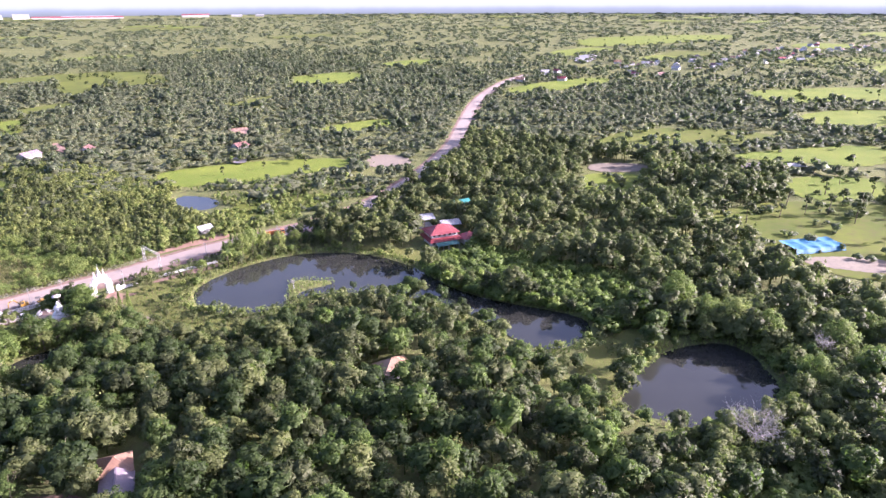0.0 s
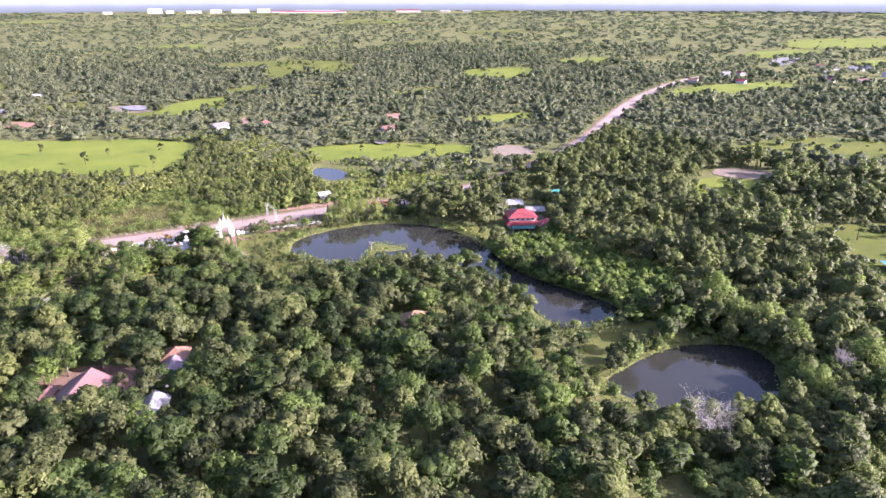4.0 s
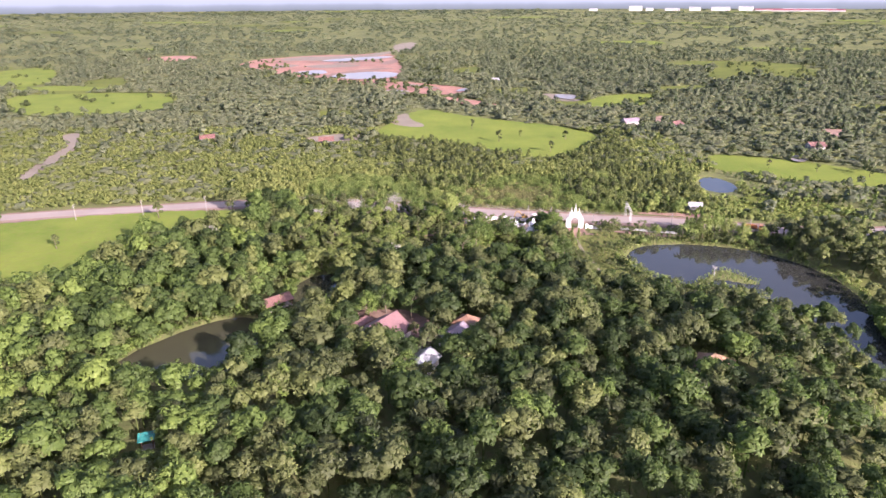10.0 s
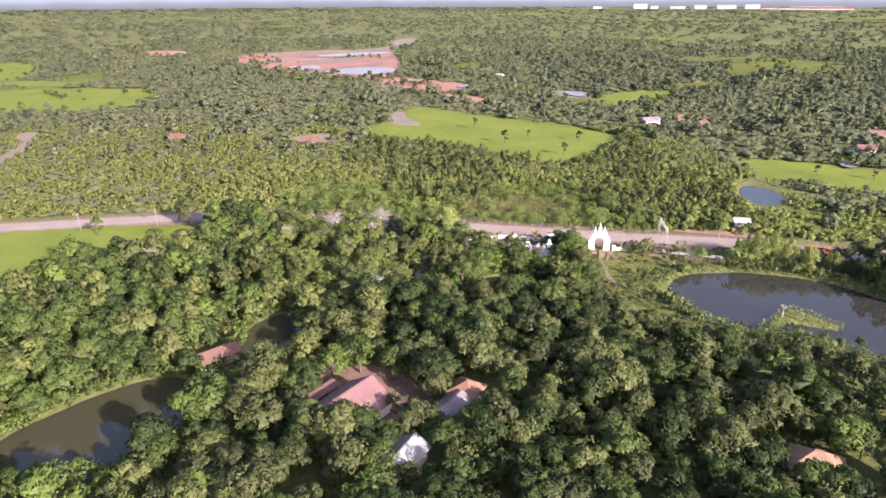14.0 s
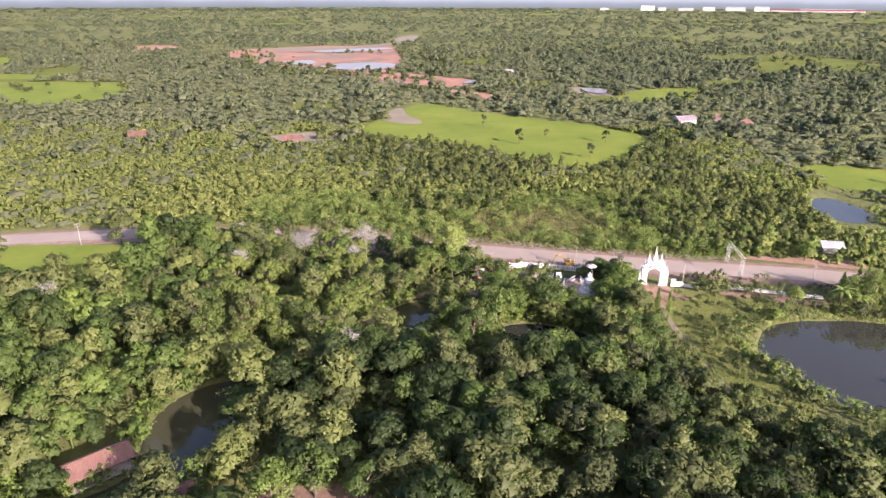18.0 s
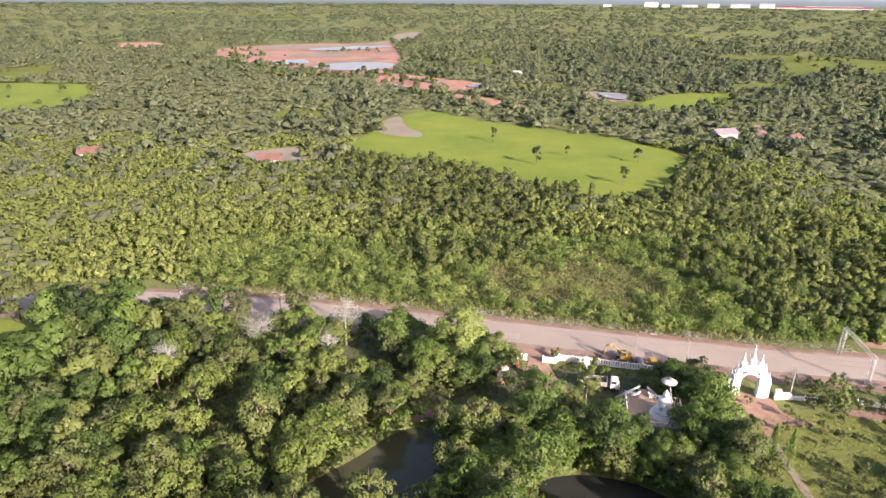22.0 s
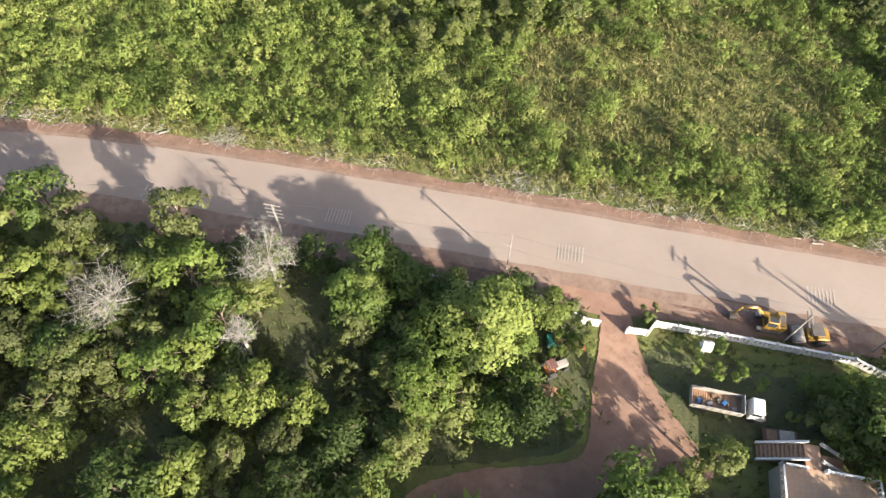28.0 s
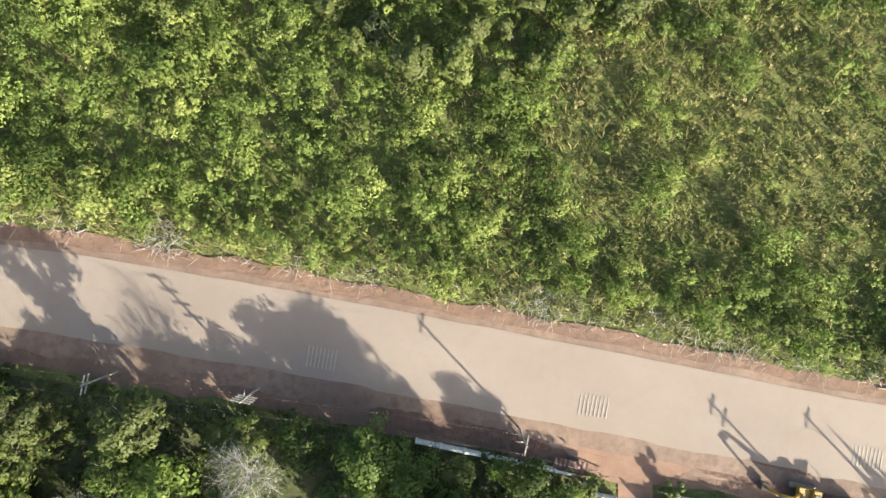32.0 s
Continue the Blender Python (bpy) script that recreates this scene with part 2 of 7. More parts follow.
def unit(v):
    return v / (np.linalg.norm(v, axis=-1, keepdims=True) + 1e-9)


def in_poly(x, y, poly):
    x, y = np.asarray(x, float), np.asarray(y, float)
    inside = np.zeros(x.shape, bool)
    for (x0, y0), (x1, y1) in zip(poly, poly[1:] + poly[:1]):
        cross = (y0 > y) != (y1 > y)
        inside ^= cross & (x < (x1 - x0) * (y - y0) / ((y1 - y0) or 1e-9) + x0)
    return inside


def line_dist(x, y, line):
    """The distance of points from a polyline."""
    best = np.full(np.shape(x), 1e9)
    for (x0, y0), (x1, y1) in zip(line, line[1:]):
        dx, dy = x1 - x0, y1 - y0
        u = np.clip(((x - x0) * dx + (y - y0) * dy) / (dx * dx + dy * dy), 0, 1)
        best = np.minimum(best, np.hypot(x - x0 - u * dx, y - y0 - u * dy))
    return best


def rounded(poly, times=2):
    """Corners cut (Chaikin), for natural outlines."""
    for _ in range(times):
        poly = [(a[0] * s + b[0] * (1 - s), a[1] * s + b[1] * (1 - s)) for a, b in zip(poly, poly[1:] + poly[:1]) for s in (0.75, 0.25)]
    return poly


def eased(line, times=2):
    for _ in range(times):
        cut = [(a[0] * s + b[0] * (1 - s), a[1] * s + b[1] * (1 - s)) for a, b in zip(line, line[1:]) for s in (0.75, 0.25)]
        line = [line[0]] + cut + [line[-1]]
    return line


def waves(x, y, scale, seed=0):
    """Cheap smooth noise, about -1 to 1."""
    r = np.random.RandomState(seed)
    out = 0
    for k in range(6):
        a, p, f = r.rand() * 6.28, r.rand() * 6.28, (0.6 + r.rand() * 1.2) / scale
        out = out + np.sin((x * math.cos(a) + y * math.sin(a)) * f * 6.28 + p)
    return out / 3.0


def sheet(name, poly, z, material, label, category, rough_edge=0.0, kind="structure", smooth=2):
    """A flat piece of ground with a rounded, slightly ragged outline."""
    pts = rounded(list(poly), smooth)
    if rough_edge:
        r = random.Random(len(pts) + int(abs(pts[0][0])))
        dense = [(a[0] + (b[0] - a[0]) * s / 4, a[1] + (b[1] - a[1]) * s / 4) for a, b in zip(pts, pts[1:] + pts[:1]) for s in range(4)]
        step = [min(math.dist(a, b), math.dist(b, c)) for a, b, c in zip(dense[-1:] + dense[:-1], dense, dense[1:] + dense[:1])]
        pts = [(x + r.uniform(-1, 1) * min(rough_edge, 0.3 * s), y + r.uniform(-1, 1) * min(rough_edge, 0.3 * s)) for (x, y), s in zip(dense, step)]
    bm = bmesh.new()
    f = bm.faces.new([bm.verts.new((x, y, z)) for x, y in pts])
    if f.calc_area() and f.normal.z < 0:
        f.normal_flip()
    bm.normal_update()
    if f.normal.z < 0:
        f.normal_flip()
    bmesh.ops.triangulate(bm, faces=bm.faces[:])
    return tagged(part(name, bm, material), label, category, kind=kind)


def ribbon(name, line, w0, w1, z, material, label, category, ragged=0.0, easing=2, seed=1, crown_z=0.0):
    """A strip along a line, from w0 to its left side to w1 to its right."""
    line = eased(list(line), easing)
    dense = [line[0]]
    for a, b in zip(line, line[1:]):
        n = max(1, int(math.hypot(b[0] - a[0], b[1] - a[1]) / (2.0 if ragged else 12.0)))
        n = min(n, 40)
        dense += [(a[0] + (b[0] - a[0]) * s / n, a[1] + (b[1] - a[1]) * s / n) for s in range(1, n + 1)]
    r = random.Random(seed)
    verts = []
    for i, p in enumerate(dense):
        a, b = dense[max(i - 1, 0)], dense[min(i + 1, len(dense) - 1)]
        t = Vector((b[0] - a[0], b[1] - a[1])).normalized()
        nrm = Vector((-t.y, t.x))
        for w, lift in ((w0 + r.uniform(-ragged, ragged), 0), ((w0 - w1) / 2, crown_z), (-w1 + r.uniform(-ragged, ragged), 0)):
            verts.append((p[0] + nrm.x * w, p[1] + nrm.y * w, z + lift))
    faces = [(3 * i + k, 3 * i + k + 1, 3 * i + k + 4, 3 * i + k + 3) for i in range(len(dense) - 1) for k in (0, 1)]
    ob = new(name, array_mesh(name, verts, [f[::-1] for f in faces], material))
    if ob.data.polygons[0].normal.z < 0:
        ob.data.flip_normals()
    return tagged(ob, label, category, kind="structure")

# ---- the plan ----
ROAD = [(-420, -60), (-260, -12), (-177, 9), (-138, 16), (-110, 21.5), (-85, 23.5), (-59, 20.8), (-38, 17), (-16, 12.6), (5.6, 8), (25.5, 3.7), (48, -1),
        (78, -5), (100, -12), (118, -17), (144, -19), (173, -15), (214, -4), (275, 18), (334, 49), (450, 108), (585, 155), (660, 165)]
POND_MAIN = [(45, -43), (50, -33), (57, -28), (72, -27.5), (85, -31), (96, -38), (103.5, -49), (106.5, -60), (106, -74), (102, -84), (97.5, -98), (97, -111),
             (100, -125), (102, -139), (95, -143), (82, -141), (77.5, -131), (84, -115), (88, -100), (85, -86), (79, -72), (70, -62), (59, -63), (51, -56)]
POND_EAST = [(64, -161), (79, -160.5), (90, -161.5), (97, -164), (104, -169), (108.5, -175.3), (105.5, -181.5), (98, -187), (92.5, -190), (80, -189), (70, -183), (66.5, -177), (66, -169)]
POND_WEST = [(-95, -111), (-94, -104), (-89, -95), (-78, -84), (-70, -81), (-66, -83), (-58, -77.5), (-59.5, -71), (-61, -64), (-58, -55), (-51, -52), (-44, -48), (-40, -47),
             (-41, -52), (-45, -58), (-46, -66), (-46, -75), (-50, -80.5), (-57, -83), (-62, -90), (-63, -103), (-68, -112), (-80, -112), (-89, -114)]
POND_NORTH = [(-36, -34), (-28, -26.5), (-20, -17.5), (-14, -25), (-12.5, -31), (-17, -36), (-28, -40), (-35, -38)]
POND_COURT = [(-4, -31), (3, -29.5), (10, -31), (17, -36), (15, -45), (4, -47), (-5, -41)]
POND_SMALL = [(103, 39), (107, 59), (116, 66), (122, 50), (116, 36)]
PONDS = [rounded(p) for p in (POND_MAIN, POND_EAST, POND_WEST, POND_COURT, POND_SMALL, POND_NORTH)]
SPIT = [(56, -64), (61, -61), (68, -56), (72, -50.5), (76, -50), (79, -55), (83, -61.5), (80, -63.5), (75, -60.5), (69.5, -58.5), (64, -62.5), (58, -66)]

near_x = np.concatenate([np.array([-5000, -3500, -2400, -1500, -900, -550, -350, -240, -190]), np.arange(-160, 151, 2.5), np.array([165, 185, 215, 260, 330, 450, 650, 1000, 1600, 2400, 3500, 5000])])
near_y = np.concatenate([np.array([-5000, -2500, -1200, -600, -420, -340, -300]), np.arange(-270, 91, 2.5), np.array([105, 130, 170, 230, 320, 450, 650, 1000, 1600, 2400, 3500, 5000])])
GX, GY = np.meshgrid(near_x, near_y)


def soft_in(x, y, poly):
    d = line_dist(x, y, poly + poly[:1])
    return np.where(in_poly(x, y, poly), d, -d)


def ground_height(x, y):
    x, y = np.asarray(x, float), np.asarray(y, float)
    deep = np.max([soft_in(x, y, p) for p in PONDS], axis=0)
    spit = soft_in(x, y, rounded(SPIT))
    deep = np.minimum(deep, -spit)
    return -1.6 * np.clip((deep + 2.0) / 5.0, 0, 1)


GZ = ground_height(GX, GY) + np.where((np.abs(GX) < 160) & (GY > -270) & (GY < 90), 0.06 * waves(GX, GY, 14, 3) - 0.06, -0.06)
nx, ny = len(near_x), len(near_y)
idx = np.arange(nx * ny).reshape(ny, nx)
quads = np.stack([idx[:-1, :-1], idx[:-1, 1:], idx[1:, 1:], idx[1:, :-1]], -1).reshape(-1, 4)
ground = tagged(new("ground", array_mesh("ground", np.stack([GX, GY, GZ], -1).reshape(-1, 3), quads, GROUND, smooth=True)), "rough green and brown grassland reaching the horizon", "ground", kind="structure")

for poly, m, label in ((POND_MAIN, WATER, "dark still pond water between grassy banks"), (POND_EAST, WATER, "dark still pond water ringed by trees"),
                       (POND_WEST, WATER_MUD, "brown-green pond water under overhanging trees"), (POND_COURT, WATER, "dark pond water in deep tree shade"), (POND_NORTH, WATER_MUD, "dark brown pond water beside the red track"),
                       (POND_SMALL, WATER, "small pale pond beyond the road")):
    grown = [(x + 2.0 * (x - sum(p[0] for p in poly) / len(poly)) / 30, y + 2.0 * (y - sum(p[1] for p in poly) / len(poly)) / 30) for x, y in poly]
    sheet("water", grown, -0.62, m, label, "pond")

ribbon("road_verge", ROAD, 6.3, 7.2, 0.02, VERGE_SOIL, "reddish brown verge scraped bare beside the road", "road verge", ragged=0.45)


def road_surface():
    m, n, l, b = mat("dusty_road", 0.9)
    c = ramp(n, l, noise_of(n, l, 0.06, 5), (0.3, (0.168, 0.136, 0.115)), (0.7, (0.222, 0.184, 0.158)))
    c = mixed(n, l, ramp(n, l, noise_of(n, l, 0.9, 6, 0.7), (0.5, (0, 0, 0)), (0.75, (0.6,) * 3)), c, (0.19, 0.142, 0.108))
    l.new(c, b.inputs["Base Color"])
    bumped(n, l, b, noise_of(n, l, 3, 6), 0.3)
    return m


ribbon("road", ROAD, 4.3, 4.0, 0.06, road_surface(), "pale dusty two-lane road with red earth blown over it", "road", ragged=0.07, crown_z=0.05)

ribbon("road_shoulder", ROAD, -2.9, 5.6, 0.03, DUST, "reddish dust blown over the road's edge", "road shoulder", ragged=0.32, seed=5, crown_z=0.08)
ribbon("road_shoulder", ROAD, 4.95, -4.1, 0.036, DUST, "reddish dust along the road's far edge", "road shoulder", ragged=0.2, seed=6)
# Fields: outline corners, lift, material, label.
FIELDS = [
    ([(-60, 170), (-50, 215), (-31, 278), (0, 240), (30, 218), (64, 197), (86, 165), (70, 128), (56, 104), (35, 98), (10, 122), (-20, 145), (-46, 153)], PADDY, "bright green rice field with a few lone trees"),
    ([(-250, -40), (-190, -3), (-154, 9), (-107, 15), (-90, 8), (-89, -7), (-95, -15), (-107, -22), (-121, -24), (-125, -45), (-130, -62), (-200, -90)], PADDY, "bright green rice field beside the road"),
    ([(120, 76), (130, 112), (158, 101), (182, 86), (212, 55), (208, 34), (158, 50), (138, 66)], PADDY, "green rice field behind a strip of trees"),
    ([(104, 4), (105, 22), (116, 30), (136, 27), (159, 7), (135, -2)], PADDY_DULL, "rough green pasture by the small pond"),
    ([(-413, 357), (-349, 374), (-269, 373), (-239, 322), (-233, 266), (-284, 248), (-340, 249)], PADDY, "yellow-green rice field with lone trees along its bunds"),
    ([(-560, 559), (-521, 624), (-458, 538), (-413, 423), (-462, 415)], PADDY, "distant green rice field"),
    ([(-395, 458), (-368, 508), (-329, 421), (-365, 413)], PADDY_DULL, "distant grassy plot among trees"),
    ([(-117, 262), (-85, 267), (-75, 238), (-99, 230)], PADDY_DULL, "grassy strip behind the brown plot"),
    ([(98, 296), (132, 345), (180, 347), (146, 284), (101, 272)], PADDY, "distant green rice field"),
    ([(30, 382), (67, 397), (73, 367), (42, 346)], PADDY_DULL, "pale grassy ground beside the quarry"),
    ([(-10, 546), (32, 611), (34, 527), (5, 500)], PADDY_DULL, "distant grassy clearing"),
    ([(264, 464), (321, 576), (386, 631), (447, 600), (387, 492), (334, 504), (271, 440)], PADDY_DULL, "distant yellow-green field"),
    ([(254, -74), (270, -101), (243, -107), (222, -96), (229, -82)], PADDY, "small bright rice plot at the edge of the woods"),
    ([(304, -160), (326, -206), (280, -208), (258, -169)], PADDY, "bright green rice field"),
    ([(331, -124), (370, -150), (424, -204), (347, -206), (337, -155)], PADDY, "bright green rice field behind a farm track"),
    ([(216, -141), (233, -152), (256, -168), (279, -210), (240, -250), (172, -212), (175, -184), (205, -155)], PADDY_DULL, "rough mown pasture with scattered trees"),
    ([(306, -42), (408, -61), (425, -149), (373, -134), (334, -94)], PADDY_DULL, "yellow-green scrub field"),
    ([(645, -76), (760, -205), (612, -200), (613, -169), (574, -138), (577, -98)], PADDY, "wide green rice field with scattered trees"),
    ([(521, -137), (590, -210), (482, -204), (462, -158)], PADDY, "green rice field among lines of trees"),
    ([(558, 131), (688, 86), (649, 51), (554, 69), (486, 101)], PADDY, "green rice field near the village"),
    ([(1459, 442), (1804, 158), (1564, 111), (1278, 211), (1131, 302)], PADDY, "distant green rice field"),
    ([(1031, -18), (1191, -183), (1000, -187), (921, -118)], PADDY_DULL, "pale field beside the village"),
    ([(270, 134), (339, 113), (303, 90), (265, 104)], PADDY, "green rice field behind trees"),
    ([(344, 597), (438, 551), (373, 446), (317, 481)], PADDY_DULL, "distant yellow-green field"),
    ([(496, 395), (593, 364), (491, 277), (434, 321)], PADDY, "distant green rice field"),
    ([(164, 351), (177, 340), (139, 271), (130, 275)], PADDY, "narrow green rice field in the woods"),
    ([(64, -213), (80, -210), (96, -212), (112, -214), (118, -232), (70, -238)], PADDY_DULL, "yellow-green grassy field edge"),
]
rng = np.random.RandomState(7)
for k in range(60):  # far patchwork, thinning with distance
    a, d = math.radians(rng.uniform(-40, 100)), rng.uniform(640, 4300)
    cx, cy, w, h = -15 + d * math.sin(a), -150 + d * math.cos(a), rng.uniform(40, 110) * (0.6 + d / 2000), rng.uniform(20, 55) * (0.6 + d / 2000)
    if -330 < cx < 60 and 380 < cy < 1150 or math.hypot(cx, cy) > 4300:
        continue
    FIELDS.append(([(cx - w, cy - h * 0.6), (cx + w * 0.7, cy - h), (cx + w, cy + h * 0.7), (cx - w * 0.6, cy + h)], PADDY if rng.rand() < 0.5 else PADDY_DULL, "distant field among woods"))
for k in range(16):  # small clearings in the middle distance
    cx, cy, w, h, a = rng.uniform(-420, 620), rng.uniform(230, 620), rng.uniform(14, 36), rng.uniform(7, 16), rng.uniform(-0.4, 0.4)
    if -300 < cx < 110 and cy > 300 or abs(cx - 10) < 90 and cy < 290:
        continue
    c_, s_ = math.cos(a), math.sin(a)
    FIELDS.append(([(cx + u * w * c_ - v * h * s_, cy + u * w * s_ + v * h * c_) for u, v in ((-1, -0.5), (-0.2, -1), (0.9, -0.8), (1, 0.4), (0.3, 1), (-0.8, 0.7))], PADDY_DULL, "small grassy clearing among the woods"))
BARES = [
    ([(-47, 245), (-40, 252), (-37, 222), (-27, 206), (-27, 193), (-45, 200), (-52, 215)], BARE, "brown earth clearing at the field's edge"),
    ([(-103, 161), (-82, 174), (-62, 171), (-62, 149), (-84, 138), (-96, 146)], BARE, "bare brown earth plot"),
    ([(277, -68), (292, -96), (274, -102), (257, -76)], BARE, "bare brown earth plot"),
    ([(200, 22), (222, 50), (238, 30), (222, 8)], BARE, "bare brown earth beside the road"),
    ([(-281, 618), (-279, 714), (-247, 740), (-200, 788), (-141, 786), (-96, 850), (-63, 613), (-59, 451), (-80, 425), (-115, 439), (-161, 478), (-221, 551)], QUARRY, "wide red earth quarry with pools"),
    ([(-88, 400), (-61, 456), (-26, 424), (10, 398), (9, 361), (-15, 347), (-55, 365)], QUARRY, "red earth workings at the quarry's foot"),
    ([(-15, 341), (20, 309), (34, 283), (10, 284), (-14, 318)], QUARRY, "strip of red earth"),
    ([(-448, 737), (-419, 794), (-378, 773), (-362, 707), (-417, 692)], QUARRY, "distant red earth clearing"),
    ([(-96, 862), (-99, 1026), (-66, 1090), (-54, 964), (-80, 827)], BARE, "pale haul road out of the quarry"),
    ([(-261, 175), (-250, 183), (-240, 160), (-222, 120), (-214, 60), (-222, 58), (-237, 138)], BARE, "pale dirt track running from the road"),
    ([(232, 183), (251, 175), (236, 153), (222, 159)], RED_SOIL, "red earth clearing in the woods"),
    ([(140, 231), (147, 235), (136, 202), (131, 202)], RED_SOIL, "red earth beside the farmhouse"),
    ([(69, 356), (108, 345), (101, 302), (82, 308)], BARE, "brown mud flat beside the field"),
    ([(185, -183), (198, -203), (194, -212), (184, -212), (177, -186)], BARE, "bare pale earth beside the blue net"),
]
for poly, m, label in FIELDS:
    far = max(0.0, math.hypot(poly[0][0], poly[0][1]) - 150)
    sheet("field", poly, 0.05 + far * 0.0006, m, label, "field", rough_edge=1.2 + far * 0.004)
for poly, m, label in BARES:
    far = max(0.0, math.hypot(poly[0][0], poly[0][1]) - 150)
    sheet("bare_ground", poly, 0.09 + far * 0.0007, m, label, "bare ground", rough_edge=1.0 + far * 0.006)
for poly, m, label in (([(-240, 695), (-239, 740), (-131, 766), (-97, 862), (-89, 816), (-125, 719), (-212, 686)], BARE, "pale scraped strip along the quarry's rim"), ([(-197, 616), (-144, 637), (-106, 614), (-163, 581)], BARE, "pale scraped bench in the quarry"),
                       ([(-240, 600), (-215, 640), (-190, 620), (-222, 580)], BARE, "pale scraped bench in the quarry"), ([(-60, 430), (-30, 415), (-10, 380), (-40, 400)], BARE, "pale haul road in the quarry"),
                       ([(-150, 500), (-120, 560), (-80, 590), (-70, 575), (-110, 545), (-140, 480)], VERGE_SOIL, "dark red spoil heaped along the pool"), ([(-100, 640), (-80, 700), (-70, 690), (-80, 620)], VERGE_SOIL, "dark red spoil bank in the quarry")):
    sheet("bare_ground", poly, 0.75, m, label, "bare ground", rough_edge=3.0)
qr = random.Random(41)
for k in range(22):  # strips of spoil and scraped earth across the quarry
    cx, cy, w, h = qr.uniform(-250, -75), qr.uniform(450, 780), qr.uniform(16, 46), qr.uniform(4, 11)
    if in_poly(np.array([cx - w, cx + w]), np.array([cy, cy]), BARES[4][0]).all():
        sheet("bare_ground", [(cx - w, cy - h * 0.2), (cx - 0.3 * w, cy - h), (cx + w, cy - 0.4 * h), (cx + 0.8 * w, cy + 0.6 * h), (cx - 0.2 * w, cy + 0.5 * h)], 0.80 + 0.004 * k, (VERGE_SOIL, BARE, RED_SOIL, VERGE_SOIL)[k % 4], "strip of scraped earth in the quarry", "bare ground", rough_edge=2.5)
for poly in ([(-139, 503), (-105, 542), (-66, 535), (-60, 491), (-90, 462), (-129, 477)], [(-189, 538), (-160, 568), (-148, 543), (-145, 520), (-174, 509)], [(-70, 377), (-45, 376), (-43, 351), (-63, 348)],
             [(-193, 686), (-90, 765), (-82, 727), (-148, 668)], [(-5, 365), (8, 392), (14, 368)], [(84, 345), (104, 340), (98, 312), (86, 316)], [(174, 104), (182, 99), (173, 86), (167, 90)], [(945, 228), (1010, 211), (866, 163), (813, 167)]):
    sheet("water", poly, 0.95, WATER_PALE, "pale silty pool in scraped earth", "pond", rough_edge=2.0)


# the distance that closes the view all round: haze painted as a glowing gradient
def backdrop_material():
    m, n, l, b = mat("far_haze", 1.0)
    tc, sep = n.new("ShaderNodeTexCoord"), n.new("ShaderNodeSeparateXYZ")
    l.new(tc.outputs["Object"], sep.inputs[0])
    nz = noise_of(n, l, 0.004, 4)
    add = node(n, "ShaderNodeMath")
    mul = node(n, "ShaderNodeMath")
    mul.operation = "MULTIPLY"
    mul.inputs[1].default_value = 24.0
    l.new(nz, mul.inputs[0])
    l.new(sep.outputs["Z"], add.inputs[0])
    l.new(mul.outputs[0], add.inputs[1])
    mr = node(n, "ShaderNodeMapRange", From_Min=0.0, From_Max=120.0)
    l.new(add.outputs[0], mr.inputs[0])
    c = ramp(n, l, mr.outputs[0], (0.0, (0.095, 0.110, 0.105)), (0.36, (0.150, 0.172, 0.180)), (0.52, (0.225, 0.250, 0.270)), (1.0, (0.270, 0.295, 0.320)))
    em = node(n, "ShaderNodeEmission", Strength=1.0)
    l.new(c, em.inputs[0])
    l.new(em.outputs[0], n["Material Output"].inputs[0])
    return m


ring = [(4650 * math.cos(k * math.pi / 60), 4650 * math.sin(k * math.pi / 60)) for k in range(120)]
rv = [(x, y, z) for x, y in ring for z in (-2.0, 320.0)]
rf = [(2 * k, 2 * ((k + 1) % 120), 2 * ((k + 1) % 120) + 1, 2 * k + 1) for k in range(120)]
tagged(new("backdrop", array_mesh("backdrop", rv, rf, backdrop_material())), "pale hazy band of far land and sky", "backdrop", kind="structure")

# Yards, drives and paths
DRIVE = [(1, 5), (1, 0), (1, -6), (2, -12), (-4, -15), (-12, -15.7), (-20, -17.5)]
YARD = [(-45, -88), (-44, -83), (-40, -78.5), (-33, -79), (-26, -78), (-18, -86), (-15, -91), (-18, -100), (-21, -105), (-25, -103), (-34, -90)]
sheet("drive", [(-0.4, 2), (-0.4, -1), (-2, -6), (-3, -12.4), (-5, -14.2), (-14, -14.4), (-20, -16.2), (-23, -19.5), (-18, -18.6), (-9.5, -17.2), (-8.6, -20), (-7.6, -26), (-4.8, -26), (-5, -19), (-3, -16.6), (2, -15.6), (8.6, -16), (7.2, -12.6), (4.3, -8), (2.9, -1.2), (3, 2)], 0.05, RED_SOIL, "red earth drive leading in from the road", "drive", 0.3)
sheet("drive_mouth", [(-9, 9), (-5, 3.6), (-1.5, 1.2), (2.5, 0.6), (6.5, 2.2), (11, 5), (6, 7.5)], 0.056, RED_SOIL, "red earth apron where the drive meets the road", "drive", 0.3)
# the tree shade over the yard is put into this darker soil colour
sheet("yard", YARD, 0.03, VERGE_SOIL, "trodden red earth yard between the houses", "yard", 0.5)

DAMP_SOIL = mottled("damp_red_soil", (0.072, 0.040, 0.030), (0.120, 0.068, 0.050), (0.150, 0.090, 0.066), big=0.5, small=1.6, bump=0.9, dist=0.2)
sheet("dug_soil", [(6, 4.4), (9, 3), (14, 3.4), (22, 0), (26.5, -2.6), (19.5, -1.5), (12, 1), (7, 2)], 0.068, DAMP_SOIL, "damp dark red soil dug over along the wall", "soil", 0.5)
